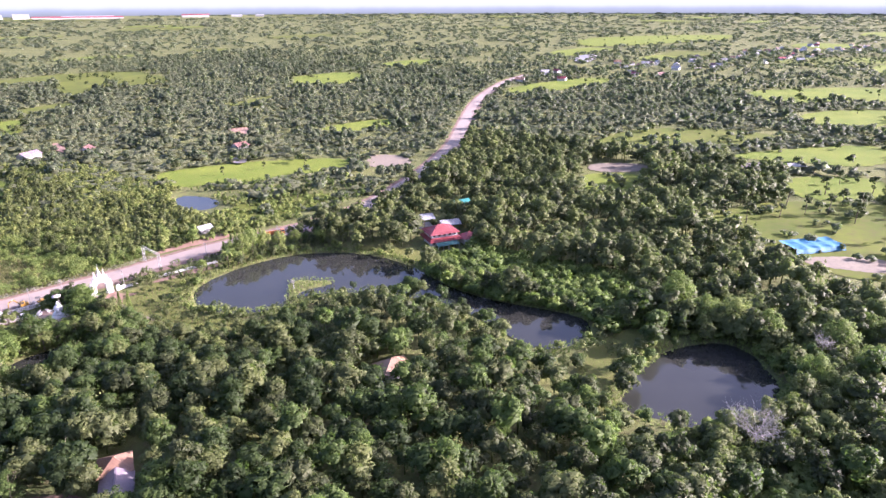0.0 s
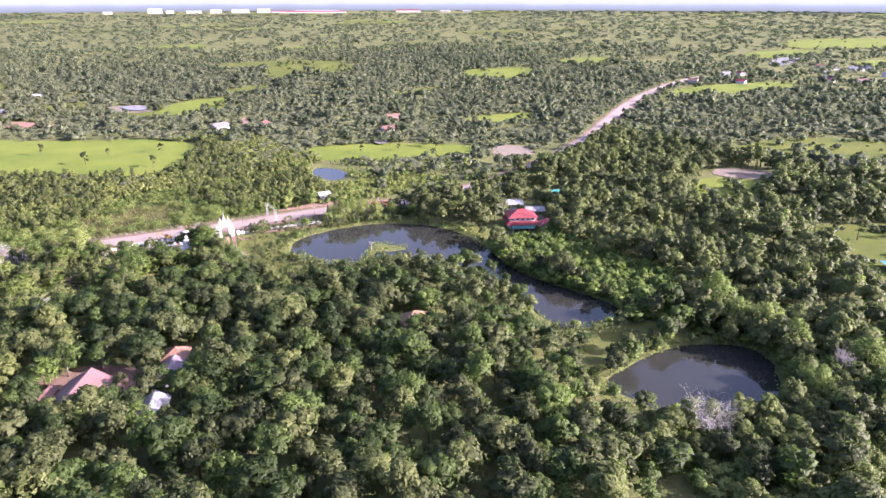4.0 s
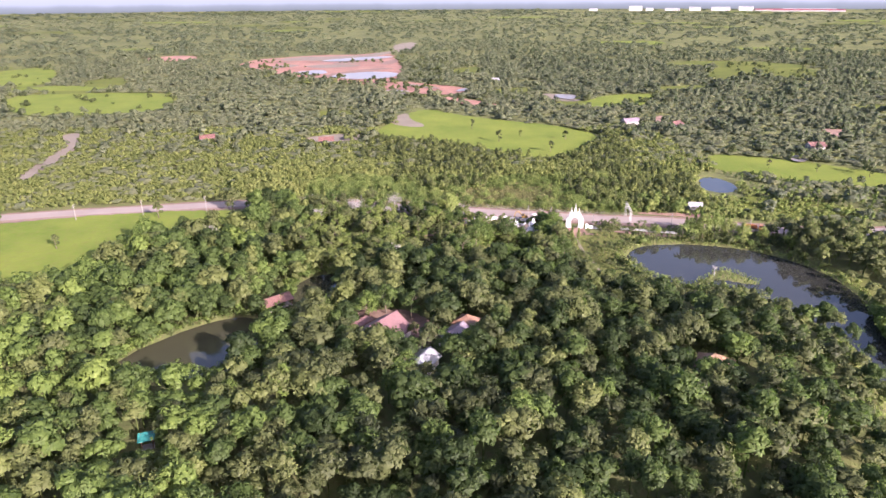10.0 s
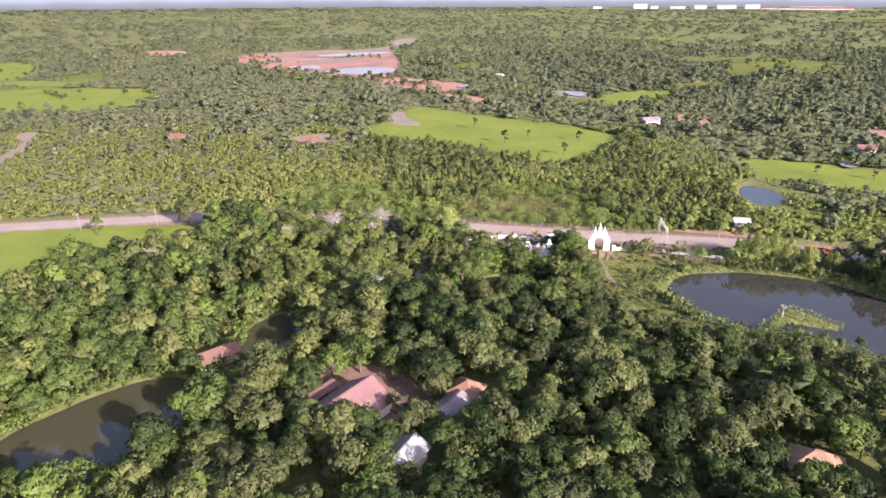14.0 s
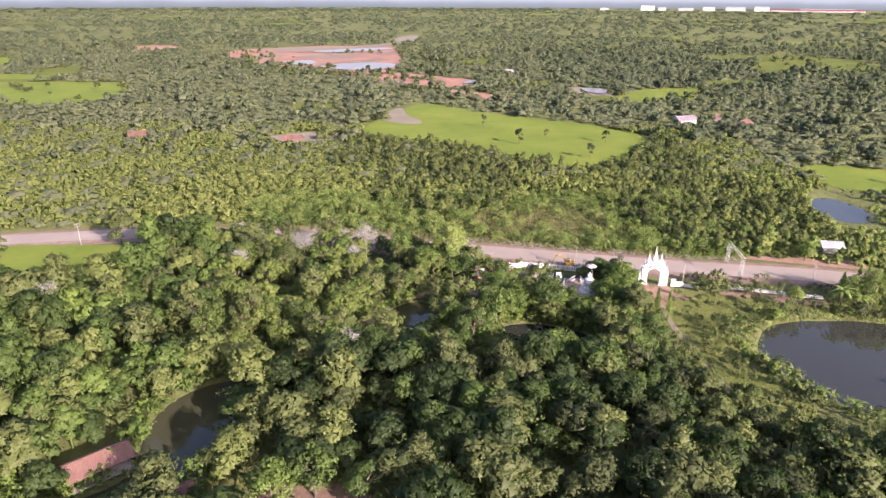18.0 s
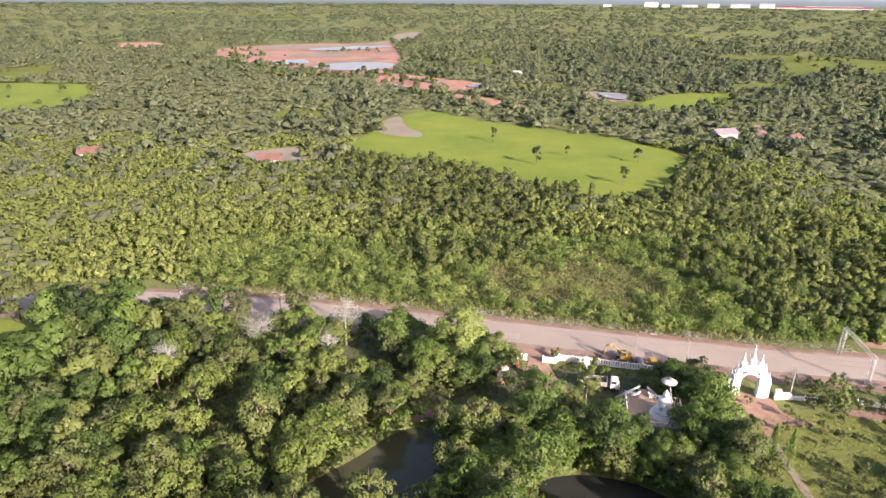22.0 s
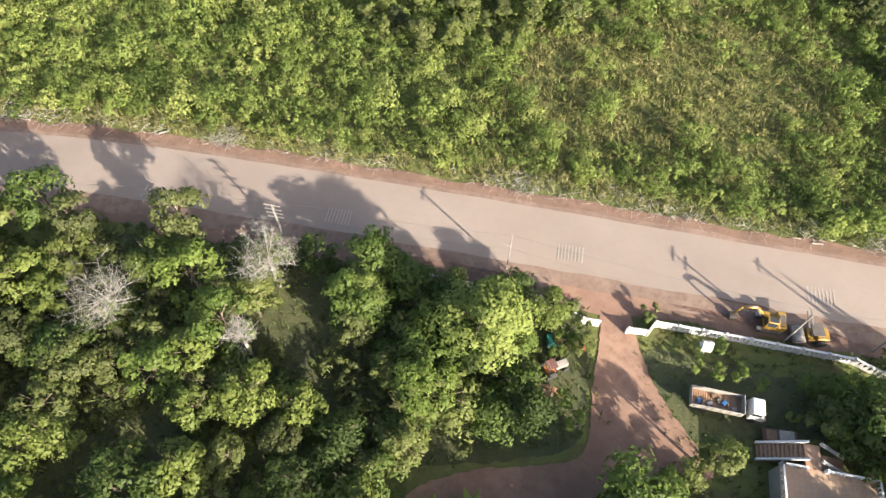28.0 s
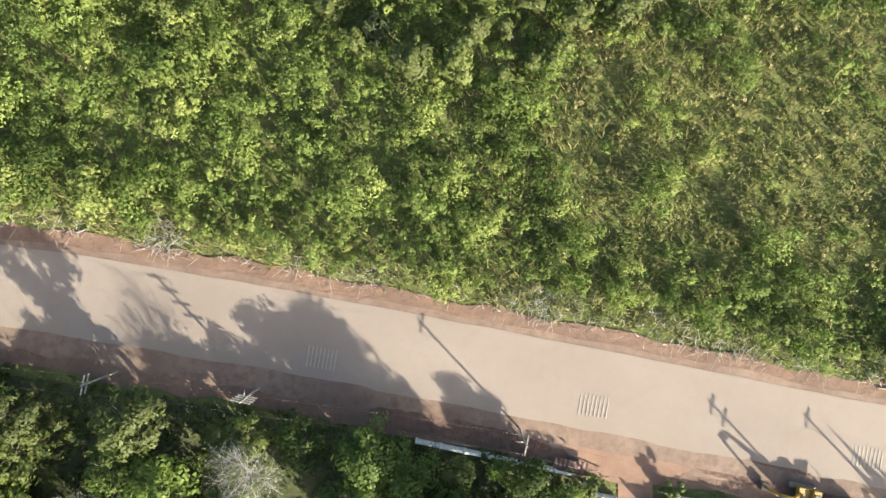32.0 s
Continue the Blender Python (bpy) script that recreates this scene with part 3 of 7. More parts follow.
sheet("dug_soil", [(-25, 9.2), (-16, 7.6), (-9, 5.8), (-6, 4.4), (-9, 4.0), (-15, 5.4), (-23, 7.0)], 0.066, DAMP_SOIL, "rutted dark red soil between road and fence", "soil", 0.5)

# ---- vegetation ----
LAWNS = [
    [(29, -15), (45, -16), (60, -17), (80, -18), (90, -21), (80, -23), (60, -23), (49, -26), (42, -38), (42, -48), (47, -58), (46, -66), (40, -62), (34, -50), (31, -32)],
    [(2, -2), (10, -4), (30, -9), (27, -13), (20, -12), (9, -12), (4, -12)],
    [(107, -46), (114, -56), (119, -70), (115, -82), (109, -78), (108.5, -60)],
    [(61, -159), (66, -150), (82, -146), (96, -148), (104, -154), (99, -159), (84, -156), (68, -157.5), (62.5, -166), (60, -168)],
]
HOUSES = [(-31.5, -96.4, 8.2), (-12, -97, 5.5), (-9, -91, 4.6), (-20, -110, 4.6), (47, -113, 6.5), (-62, -76.5, 5.5), (-48, -81.2, 2.6), (129, -72, 12), (140.5, -54, 5.5), (141.5, -66.5, 5), (88, 12, 6), (113, 199, 12), (166, -56, 8),
          (15, -17, 8), (36, -11, 6), (198, -185, 16), (307, -145, 14), (142, -52, 10), (-73, -138, 4), (10, -8, 6), (21, -2, 5), (57, -3, 4), (-5, -8, 4), (-30.5, 0, 4.5), (6, -1, 4), (-43, -9, 3.2)]
ALL_OPEN = [p for p, *_ in FIELDS + BARES]
PLOTS = [p for p, m, label in FIELDS + BARES if 170 < p[0][0] < 345 and p[0][1] < -60]


# rough grass with the trees' shade painted in as a darker green
SHADED_GRASS = mottled("shaded_rough_grass", (0.030, 0.042, 0.014), (0.058, 0.070, 0.020), (0.070, 0.058, 0.034), big=0.25, small=2.2, bump=0.9, dist=0.2)
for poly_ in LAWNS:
    sheet("lawn", poly_, 0.0, *((SHADED_GRASS, "rough dark green grass shaded by trees") if poly_ is LAWNS[1] else (LAWN, "sunlit yellow-green lawn with worn patches")), "lawn", 0.7)
side_x = list(range(-62, 0, 6))
sheet("rough_ground", [(x, float(np.interp(x, [p[0] for p in ROAD], [p[1] for p in ROAD])) - 8.2) for x in side_x] + [(-1.4, -2), (-2.6, -7), (-3.6, -12.4), (-8, -13.6), (-20, -14.4), (-40, -18), (-62, -20)], 0.0, SHADED_GRASS, "rough grass and litter, coloured dark for shade beneath trees", "ground", 0.4)


def open_ground(x, y, margin=0.0):
    """Where no tree stands: water, roads, fields, yards, lawns and houses."""
    out = line_dist(x, y, ROAD) < 7.3
    for k, p in enumerate(PONDS):
        out |= soft_in(x, y, p) > 0.6 - margin
        if k == 0:  # low open banks on the west side, north of the wooded shore
            out |= (soft_in(x + 5.5, y + 5.5, p) > -1.5) & ~((y < -72) & (y > -126))
        if k == 1:
            out |= soft_in(x + 2.5, y + 2.5, p) > -1.0
        if k == 2:
            out |= (soft_in(x - 1, y + 4, p) > -1) & (y < -80) & (x < -56)
        if k == 4:
            out |= (soft_in(x + 3, y + 7, p) > -2) | (soft_in(x + 4, y + 15, p) > -2) | (soft_in(x + 5, y + 22, p) > -2) | (soft_in(x - 3, y - 8, p) > -1)
    for p in ALL_OPEN:
        out |= in_poly(x, y, p)
    for p in LAWNS + [YARD]:
        out |= in_poly(x, y, p)
    for p in PLOTS:
        out |= in_poly(x + 6, y + 2, p) | in_poly(x + 12, y + 4, p) | in_poly(x + 18, y + 6, p)
    out |= line_dist(x, y, DRIVE) < 3.6
    for hx, hy, r in HOUSES:
        out |= np.hypot(x - hx, y - hy) < r
    return out


def scatter(x0, x1, y0, y1, step, seed, keep=1.0, jitter=0.42):
    r = np.random.RandomState(seed)
    gx, gy = np.meshgrid(np.arange(x0, x1, step), np.arange(y0, y1, step * 0.9))
    gx = gx + (np.arange(gx.shape[0])[:, None] % 2) * step / 2
    x = (gx + r.uniform(-jitter, jitter, gx.shape) * step).ravel()
    y = (gy + r.uniform(-jitter, jitter, gy.shape) * step).ravel()
    k = r.rand(len(x)) < keep
    return x[k], y[k]


def faced(q):
    """Turns each leaf's front to the way it faces."""
    way = np.cross(q[:, 1, :3] - q[:, 0, :3], q[:, 2, :3] - q[:, 0, :3])
    back = (way * q[:, :, 3:].mean(1)).sum(1) < 0
    q[back] = q[back][:, [0, 2, 1]]
    return q


def crown(seed, radius, low, high, clumps, leaves, size, flat=0.75):
    """A crown of leaf clumps between two heights: (n, 3, 6) leaf corners and the way they face."""
    r = np.random.RandomState(seed)
    mid, half = (low + high) / 2, (high - low) / 2
    c = r.normal(size=(clumps, 3))
    c /= np.linalg.norm(c, axis=1)[:, None]
    c[:, 2] = np.where(r.rand(clumps) < 0.6, np.abs(c[:, 2]), c[:, 2])
    c = c * (0.50 + 0.42 * r.rand(clumps))[:, None] * [radius, radius, half] + [0, 0, mid]
    rad = radius * (0.22 + 0.16 * r.rand(clumps))
    which = r.choice(clumps, leaves, p=rad**2 / (rad**2).sum())
    d = r.normal(size=(leaves, 3))
    d[:, 2] += 0.45
    d /= np.linalg.norm(d, axis=1)[:, None]
    p = c[which] + d * (rad[which] * (0.70 + 0.42 * r.rand(leaves)))[:, None] * [1, 1, flat]
    nrm = 1.25 * d + 0.42 * r.normal(size=(leaves, 3)) + [0, 0, 0.2]
    nrm /= np.linalg.norm(nrm, axis=1)[:, None]
    a = np.cross(nrm, r.normal(size=(leaves, 3)))
    a /= np.linalg.norm(a, axis=1)[:, None] + 1e-9
    b = np.cross(nrm, a)
    s = (size * (0.55 + 0.75 * r.rand(leaves)))[:, None]
    wide = (0.45 + 0.35 * r.rand(leaves))[:, None]
    soft = unit(0.45 * d + 0.45 * unit((p - [0, 0, mid - 0.3 * half]) / [radius, radius, half]) + 0.40 * nrm + [0, 0, 0.3])
    corners = np.stack([p - a * s * 0.8, p + b * s * (wide + 0.25) + 0.1 * a * s - nrm * s * 0.15, p + a * s - b * s * 0.2 - nrm * s * 0.2], 1)
    return faced(np.concatenate([corners, np.repeat(soft[:, None], 3, 1)], 2))


def ball(level):
    """The triangles of a unit ball: (n, 3, 3)."""
    bm = bmesh.new()
    bmesh.ops.create_icosphere(bm, subdivisions=level, radius=1.0)
    out = np.array([[v.co[:] for v in f.verts] for f in bm.faces])
    bm.free()
    return out


BALLS = {k: ball(k) for k in (1, 2, 3)}


def lobes(seed, radius, low, high, clumps, level, leaves=0, size=0.3, flat=0.8, fat=1.0, under=-0.5, ragged=0.26, lift=0.2):
    """A close crown for trees seen from afar: lobes shingled with sprays of leaves, and loose leaves about them."""
    r = np.random.RandomState(seed)
    mid, half = (low + high) / 2, (high - low) / 2
    c = r.normal(size=(clumps, 3))
    c /= np.linalg.norm(c, axis=1)[:, None]
    c[:, 2] = np.where(r.rand(clumps) < 0.7, np.abs(c[:, 2]), c[:, 2])
    c = c * (0.45 + 0.35 * r.rand(clumps))[:, None] * [radius, radius, half] + [0, 0, mid]
    rad = fat * radius * (0.24 + 0.20 * r.rand(clumps))
    c, rad = np.concatenate([c, [[0, 0, mid]]]), np.append(rad, radius * 0.55)
    out = []
    for k in range(len(c)):
        q = BALLS[level] @ np.linalg.qr(r.normal(size=(3, 3)))[0].T
        centre = q.mean(1, keepdims=True)
        edge = np.linalg.norm(q[:, 0] - q[:, 1], axis=1)[:, None, None]
        q = (centre + (q - centre) * 1.22) * (0.90 + 0.20 * r.rand(len(q), 1, 1)) + ragged * edge * r.normal(size=q.shape)
        q = q * (rad[k] * np.array([1, 1, flat])) + c[k]
        p = q.mean(1)
        d = np.linalg.norm((p[:, None] - c[None]) / [1, 1, flat], axis=2) / rad[None]
        d[:, k] = 9
        soft = unit(0.60 * unit((q - c[k]) / [1, 1, flat]) + 0.40 * unit((q - [0, 0, mid - 0.3 * half]) / [radius, radius, half]) + 0.16 * r.normal(size=(len(q), 1, 3)) + [0, 0, lift])
        out.append(np.concatenate([q, soft], 2)[(d.min(1) > 0.86) & (centre[:, 0, 2] > under)])
    if leaves:
        out.append(crown(seed + 7, radius * 1.02, low, high, clumps, leaves, size, flat))
    return faced(np.concatenate(out))


def leaf_mesh(name, q, material, tint):
    n = len(q)
    normals = q[:, :, 3:].reshape(-1, 3) if q.shape[2] == 6 else None
    return array_mesh(name, q[:, :, :3].reshape(-1, 3), np.arange(3 * n).reshape(n, 3), material, tint=np.repeat(np.broadcast_to(tint, n), 3), normals=normals)


def trunk_mesh(seed, height, r0, limbs, reach, material=None, bare=False):
    r = random.Random(seed)
    bm = bmesh.new()
    lean = Vector((r.uniform(-0.4, 0.4), r.uniform(-0.4, 0.4), 0))
    pts = [Vector((0, 0, -0.15)), Vector((0, 0, height * 0.4)) + lean * 0.5, Vector((0, 0, height * 0.75)) + lean]
    for a, b, u, v in ((pts[0], pts[1], 1.0, 0.75), (pts[1], pts[2], 0.75, 0.35)):
        tube(bm, a, b, r0 * u, r0 * v, 7)
    for k in range(limbs):
        s = r.uniform(0.35, 1.0)
        base = pts[1].lerp(pts[2], s)
        a = k * 2.4 + r.uniform(-0.4, 0.4)
        tip = base + Vector((math.cos(a) * reach, math.sin(a) * reach, reach * r.uniform(0.35, 1.0))) * r.uniform(0.6, 1.0)
        tube(bm, base, tip, r0 * (0.2 if bare else 0.35), r0 * 0.08, 4)
        for j in range(8 if bare else 2):
            p = base.lerp(tip, r.uniform(0.35, 0.95))
            q = p + Vector((r.uniform(-1, 1), r.uniform(-1, 1), r.uniform(-0.1, 1))) * reach * 0.45
            tube(bm, p, q, r0 * 0.09, r0 * 0.03, 3)
            for _ in range(4 if bare else 0):
                p2 = p.lerp(q, r.uniform(0.4, 1))
                tube(bm, p2, p2 + Vector((r.uniform(-1, 1), r.uniform(-1, 1), r.uniform(0, 1))) * reach * 0.28, r0 * 0.04, r0 * 0.015, 3)
    me = bpy.data.meshes.new("trunk")
    bm.to_mesh(me)
    bm.free()
    me.materials.append(material or BARK)
    return me


def tree_kind(name, label, seed, radius, low, high, clumps, leaves, size, material=None, tint=0.5, limbs=6, flat=0.75, category="tree", group=""):
    """One tree, built at the origin, far out of the way until it is copied."""
    ob = thing(name, pose(0, 0, 0), label, category, group)
    shared("trunk", trunk_mesh(seed, high, 0.05 + 0.018 * high, limbs, radius * 0.7), ob)
    shared("crown", leaf_mesh("crown", crown(seed, radius, low, high, clumps, leaves, size, flat), material or LEAF, tint), ob)
    return ob


def forest(name, xs, ys, kinds, material, label, seed, scale=(0.8, 1.25), tints=None, category="woods", sizes=1.0):
    """Many trees as one mesh: each a turned and scaled copy of one of the kinds."""
    if not len(xs):
        return
    r = np.random.RandomState(seed)
    which = r.randint(len(kinds), size=len(xs))
    turn, size, high = r.uniform(0, 6.283, len(xs)), r.uniform(*scale, len(xs)) * sizes, r.uniform(0.85, 1.2, len(xs))
    tint = r.normal(0.50, 0.24, len(xs)) if tints is None else tints
    out, tone, face = [], [], []
    for k, q in enumerate(kinds):
        sel = np.where(which == k)[0]
        if not len(sel):
            continue
        c, s = np.cos(turn[sel]), np.sin(turn[sel])
        v, w = q[:, :, :3].reshape(-1, 3), q[:, :, 3:].reshape(-1, 3)
        x = (v[None, :, 0] * c[:, None] - v[None, :, 1] * s[:, None]) * size[sel, None] + xs[sel, None]
        y = (v[None, :, 0] * s[:, None] + v[None, :, 1] * c[:, None]) * size[sel, None] + ys[sel, None]
        z = v[None, :, 2] * (size * high)[sel, None]
        out.append(np.stack([x, y, z], -1).reshape(-1, 3))
        face.append(np.stack([w[None, :, 0] * c[:, None] - w[None, :, 1] * s[:, None], w[None, :, 0] * s[:, None] + w[None, :, 1] * c[:, None], np.repeat(w[None, :, 2], len(sel), 0)], -1).reshape(-1, 3))
        tone.append(np.repeat(tint[sel], len(v)))
    v, t = np.concatenate(out), np.concatenate(tone)
    me = array_mesh(name, v, np.arange(len(v)).reshape(-1, 3), material, tint=t, normals=np.concatenate(face))
    return tagged(new(name, me), label, category, kind="stuff")


def with_stem(q, r0, h, seed):
    """Adds a thin trunk (four sides) to a joined tree."""
    a = np.linspace(0, 2 * math.pi, 5)[:4]
    lo = np.stack([r0 * np.cos(a), r0 * np.sin(a), np.full(4, -0.2)], -1)
    hi = np.stack([0.5 * r0 * np.cos(a), 0.5 * r0 * np.sin(a), np.full(4, h)], -1)
    sides = np.stack([np.stack(s) for k in range(4) for s in ((lo[k], lo[(k + 1) % 4], hi[k]), (lo[(k + 1) % 4], hi[(k + 1) % 4], hi[k]))])
    return np.concatenate([q, np.concatenate([sides, unit(sides * [1, 1, 0])], 2)])


# near woods: single trees where the camera passes low, one joined wood elsewhere
KINDS = [tree_kind("broadleaf_tree", label, 11 + k, rad, lo, hi, cl, n, s, material=LEAF if k % 2 else LEAF_FRESH, tint=ti, group="trees of the grove")
         for k, (rad, lo, hi, cl, n, s, ti, label) in enumerate((
             (2.9, 0.9, 7.2, 30, 1750, 0.25, 0.48, "dark green broadleaf tree with a rounded clumpy crown"),
             (2.4, 1.2, 8.2, 28, 1750, 0.24, 0.60, "tall narrow broadleaf tree with green clumped leaves"),
             (3.3, 0.8, 6.8, 34, 2250, 0.26, 0.42, "spreading dark green broadleaf tree in the grove"),
             (2.2, 0.6, 5.8, 24, 1500, 0.22, 0.78, "light green young broadleaf tree in the grove"),
             (3.0, 1.2, 7.6, 20, 1500, 0.25, 0.64, "open-crowned broadleaf tree with gaps between leaf clumps"),
             (2.6, 0.8, 6.2, 25, 1650, 0.23, 0.90, "yellow-green broadleaf tree with a loose crown")))]
KINDS += [tree_kind("broadleaf_tree", label, 17 + k, rad, lo, hi, cl, n, s, material=LEAF_OLIVE, tint=ti, group="trees of the grove")
          for k, (rad, lo, hi, cl, n, s, ti, label) in enumerate((
              (3.2, 0.9, 7.4, 26, 1900, 0.25, 0.65, "broad olive-yellow tree with a sunlit clumpy crown"),
              (2.4, 0.8, 6.0, 20, 1400, 0.23, 0.85, "small yellow-olive tree with a loose crown")))]
SINGLE = (-64, 32, -52, 14)
wx, wy = scatter(-190, 300, -262, 40, 4.7, 5)
low = (wx > SINGLE[0]) & (wx < SINGLE[1]) & (wy > SINGLE[2]) & (wy < SINGLE[3])
lx, ly = scatter(SINGLE[0], SINGLE[1], SINGLE[2], SINGLE[3], 3.9, 6)
wx, wy = np.concatenate([wx[~low], lx]), np.concatenate([wy[~low], ly])
keep = ~open_ground(wx, wy)
keep &= ~((wx > 105) & (np.random.RandomState(8).rand(len(wx)) < 0.12))
side = np.interp(wx, [p[0] for p in ROAD], [p[1] for p in ROAD])
keep &= wy < side
keep &= ~((wx > 105) & (wx < 128) & (wy > -150) & (wy < -84)) & ~((wx > 26.5) & (wx < 100) & (wy > -27)) & ~((wx > 26.5) & (wx < 60) & (wy > -44))
# the part of the grove that lies behind the flight's start is left thin
keep &= ~((wx < 0) & (wy < -176)) & ~((wx >= 0) & (wx < 60) & (wy < -176 - 0.4 * wx)) & (wy > -242) & ~((wx < -120) & (wy < -120)) & ~((wx > 110) & (wy < -225))
wx, wy = wx[keep], wy[keep]
# gaps of open grass between the trees
gap = (waves(wx, wy, 11, 58) + 0.5 * waves(wx, wy, 4.5, 59) < -0.72) & (wx < -14)
for gx, gy, r in ((-31, -2.5, 3.6), (-43, -12, 3.2), (-51, -16, 3.4), (-25, -9.5, 2.6), (-58, -9, 3.0)):
    gap |= np.hypot(wx - gx, wy - gy) < r
near_ = (wx > SINGLE[0]) & (wx < SINGLE[1]) & (wy > SINGLE[2]) & (wy < SINGLE[3])
wx, wy = wx[~(gap & near_)], wy[~(gap & near_)]
single = (wx > SINGLE[0]) & (wx < SINGLE[1]) & (wy > SINGLE[2]) & (wy < SINGLE[3])


def stature(x, y):
    """Trees stay low behind the open banks and along the road's south side."""
    d = np.max([soft_in(x + 4, y + 4, p) for p in PONDS[:2]], axis=0)
    bank = np.where((y < -66) & (y > -128), np.where(y > -86, np.clip(-d / 18, 0.40, 1.0), np.clip(-d / 9, 0.66, 1.0)), np.clip(-d / np.where(y < -128, 12, 22), np.where(y < -128, 0.62, 0.42), 1.0))
    road = np.clip((line_dist(x, y, ROAD) - 2) / 18, np.where(x < -14, 0.95, 0.74), 1.0)
    channel = np.where(in_poly(x, y, [(-66, -66), (-46, -64), (-42, -78), (-58, -84)]), 0.5, 1.0)
    return np.where(x > 105, 1.0, np.minimum(np.minimum(bank, road), channel))


grow = stature(wx, wy)
tr = random.Random(3)
order = np.where(single)[0]
for i in order[:340]:
    k = tr.choices(range(8), (1, 2, 1, 2, 1, 4, 7, 5) if wx[i] < -34 else (5, 4, 4, 3, 3, 2, 1, 1))[0]
    s = tr.choice((tr.uniform(0.55, 0.8), tr.uniform(0.8, 1.1), tr.uniform(0.95, 1.3))) * grow[i]
    copy_thing(KINDS[k], pose(wx[i], wy[i], 0, 0, 0, tr.uniform(0, 360)) @ Matrix.Diagonal((s, s, s * tr.uniform(0.9, 1.15), 1)))
for k in KINDS:  # the first ones stand in the grove too
    k.matrix_basis = pose(-62 + 4.6 * KINDS.index(k), -2 - 1.1 * KINDS.index(k), 0)
rest = ~single
GROVE_TREES = [with_stem(lobes(31 + k, rad, lo, hi, cl, 2, 240, 0.31, fat=0.82, under=-0.2, ragged=0.34), 0.16, hi * 0.6, k) for k, (rad, lo, hi, cl) in enumerate(
    ((3.1, 0.9, 7.4, 13), (2.6, 1.2, 8.6, 12), (3.7, 0.9, 7.2, 15), (2.3, 0.6, 5.8, 9), (3.3, 1.4, 8.2, 10), (2.8, 1.0, 6.6, 11)))]
EASTSIDE = wx > 105
GROVE_FINE = [with_stem(lobes(131 + k, rad, lo, hi, cl, 2, 480, 0.26, fat=0.80, under=-0.2, ragged=0.34), 0.16, hi * 0.6, k) for k, (rad, lo, hi, cl) in enumerate(
    ((3.1, 0.9, 7.4, 17), (2.6, 1.2, 8.6, 15), (3.7, 0.9, 7.2, 20), (2.3, 0.6, 5.8, 12), (3.3, 1.4, 8.2, 12), (2.8, 1.0, 6.6, 15)))]
gr = np.random.RandomState(23)
hue = gr.rand(len(wx)) < 0.45 + 0.25 * waves(wx, wy, 26, 97) + np.clip((-wx - 40) / 150, 0, 0.25)
shade = gr.normal(0.24, 0.2, len(wx)) + np.clip((-wx - 38) / 60, 0, 0.30) + np.where(hue, 0.10, 0.0)
fine = (wx > -110) & (wx < 48) & (wy > -112)
for sel, kinds_, m_, label_ in ((fine & hue, GROVE_FINE, LEAF_FRESH, "fresh green broadleaf trees of the grove"), (fine & ~hue, GROVE_FINE, LEAF, "olive green broadleaf trees of the grove"),
                                (~fine & hue, GROVE_TREES, LEAF_FRESH, "fresh green broadleaf trees deep in the grove"), (~fine & ~hue, GROVE_TREES, LEAF, "dense broadleaf grove of mixed greens")):
    sel = sel & rest & ~EASTSIDE
    forest("grove", wx[sel], wy[sel], kinds_, m_, label_, 41, scale=(0.62, 1.32), sizes=grow[sel], tints=shade[sel])
WOOD_FAR = [with_stem(lobes(51 + k, rad, lo, hi, cl, 2, 70, 0.42, fat=0.95, under=-0.15, lift=0.4), 0.2, hi * 0.6, k) for k, (rad, lo, hi, cl) in enumerate(
    ((3.3, 0.6, 8.6, 8), (2.8, 0.8, 10.0, 8), (3.8, 0.6, 8.2, 10), (2.5, 0.6, 7.0, 7)))]
ex, ey = wx[rest & EASTSIDE], wy[rest & EASTSIDE]
gaps = waves(ex, ey, 38, 31) + 0.7 * waves(ex, ey, 15, 32)
ex, ey, gaps = ex[gaps > -1.5], ey[gaps > -1.5], gaps[gaps > -1.5]
forest("east_woods", ex, ey, WOOD_FAR, LEAF, "dense dark woods around the red-roofed house", 42, scale=(0.7, 1.3), sizes=np.clip(0.95 + 0.14 * gaps, 0.65, 1.15), tints=np.random.RandomState(4).normal(0.80, 0.22, len(ex)))

# young plantation north of the road, taller trees in places
SHRUB = [lobes(61 + k, rad, 0.1, hi, cl, 1, 26, 0.28, 1.1, lift=0.9) for k, (rad, hi, cl) in enumerate(((1.2, 2.7, 5), (0.95, 3.3, 5), (1.5, 2.4, 6), (0.85, 1.9, 3)))]


def tall_zone(x, y):
    """Where older trees stand among the plantation."""
    z = (np.hypot((x + 14) / 26, (y - 72) / 34) < 1) | (np.hypot((x - 70) / 30, (y - 46) / 44) < 1) | ((y > 92) & (x > -60) & (x < 90))
    return z & (waves(x, y, 30, 15) > -0.7)


px, py = scatter(-110, 120, 8, 80, 2.5, 8)
side = np.interp(px, [p[0] for p in ROAD], [p[1] for p in ROAD])
keep = (py > side + 7.6) & ~open_ground(px, py) & (~tall_zone(px, py) | (np.random.RandomState(9).rand(len(px)) < 0.35))
thin = (np.hypot((px - 20) / 32, (py - 36) / 20) < 1) & (np.random.RandomState(2).rand(len(px)) < 0.55)
keep &= ~thin
px, py = px[keep], py[keep]
pt = np.clip(0.5 + 0.16 * waves(px, py, 22, 17) + np.random.RandomState(11).normal(0, 0.17, len(px)), 0, 1)
nearby = (px > -76) & (px < 66) & (py < 62)
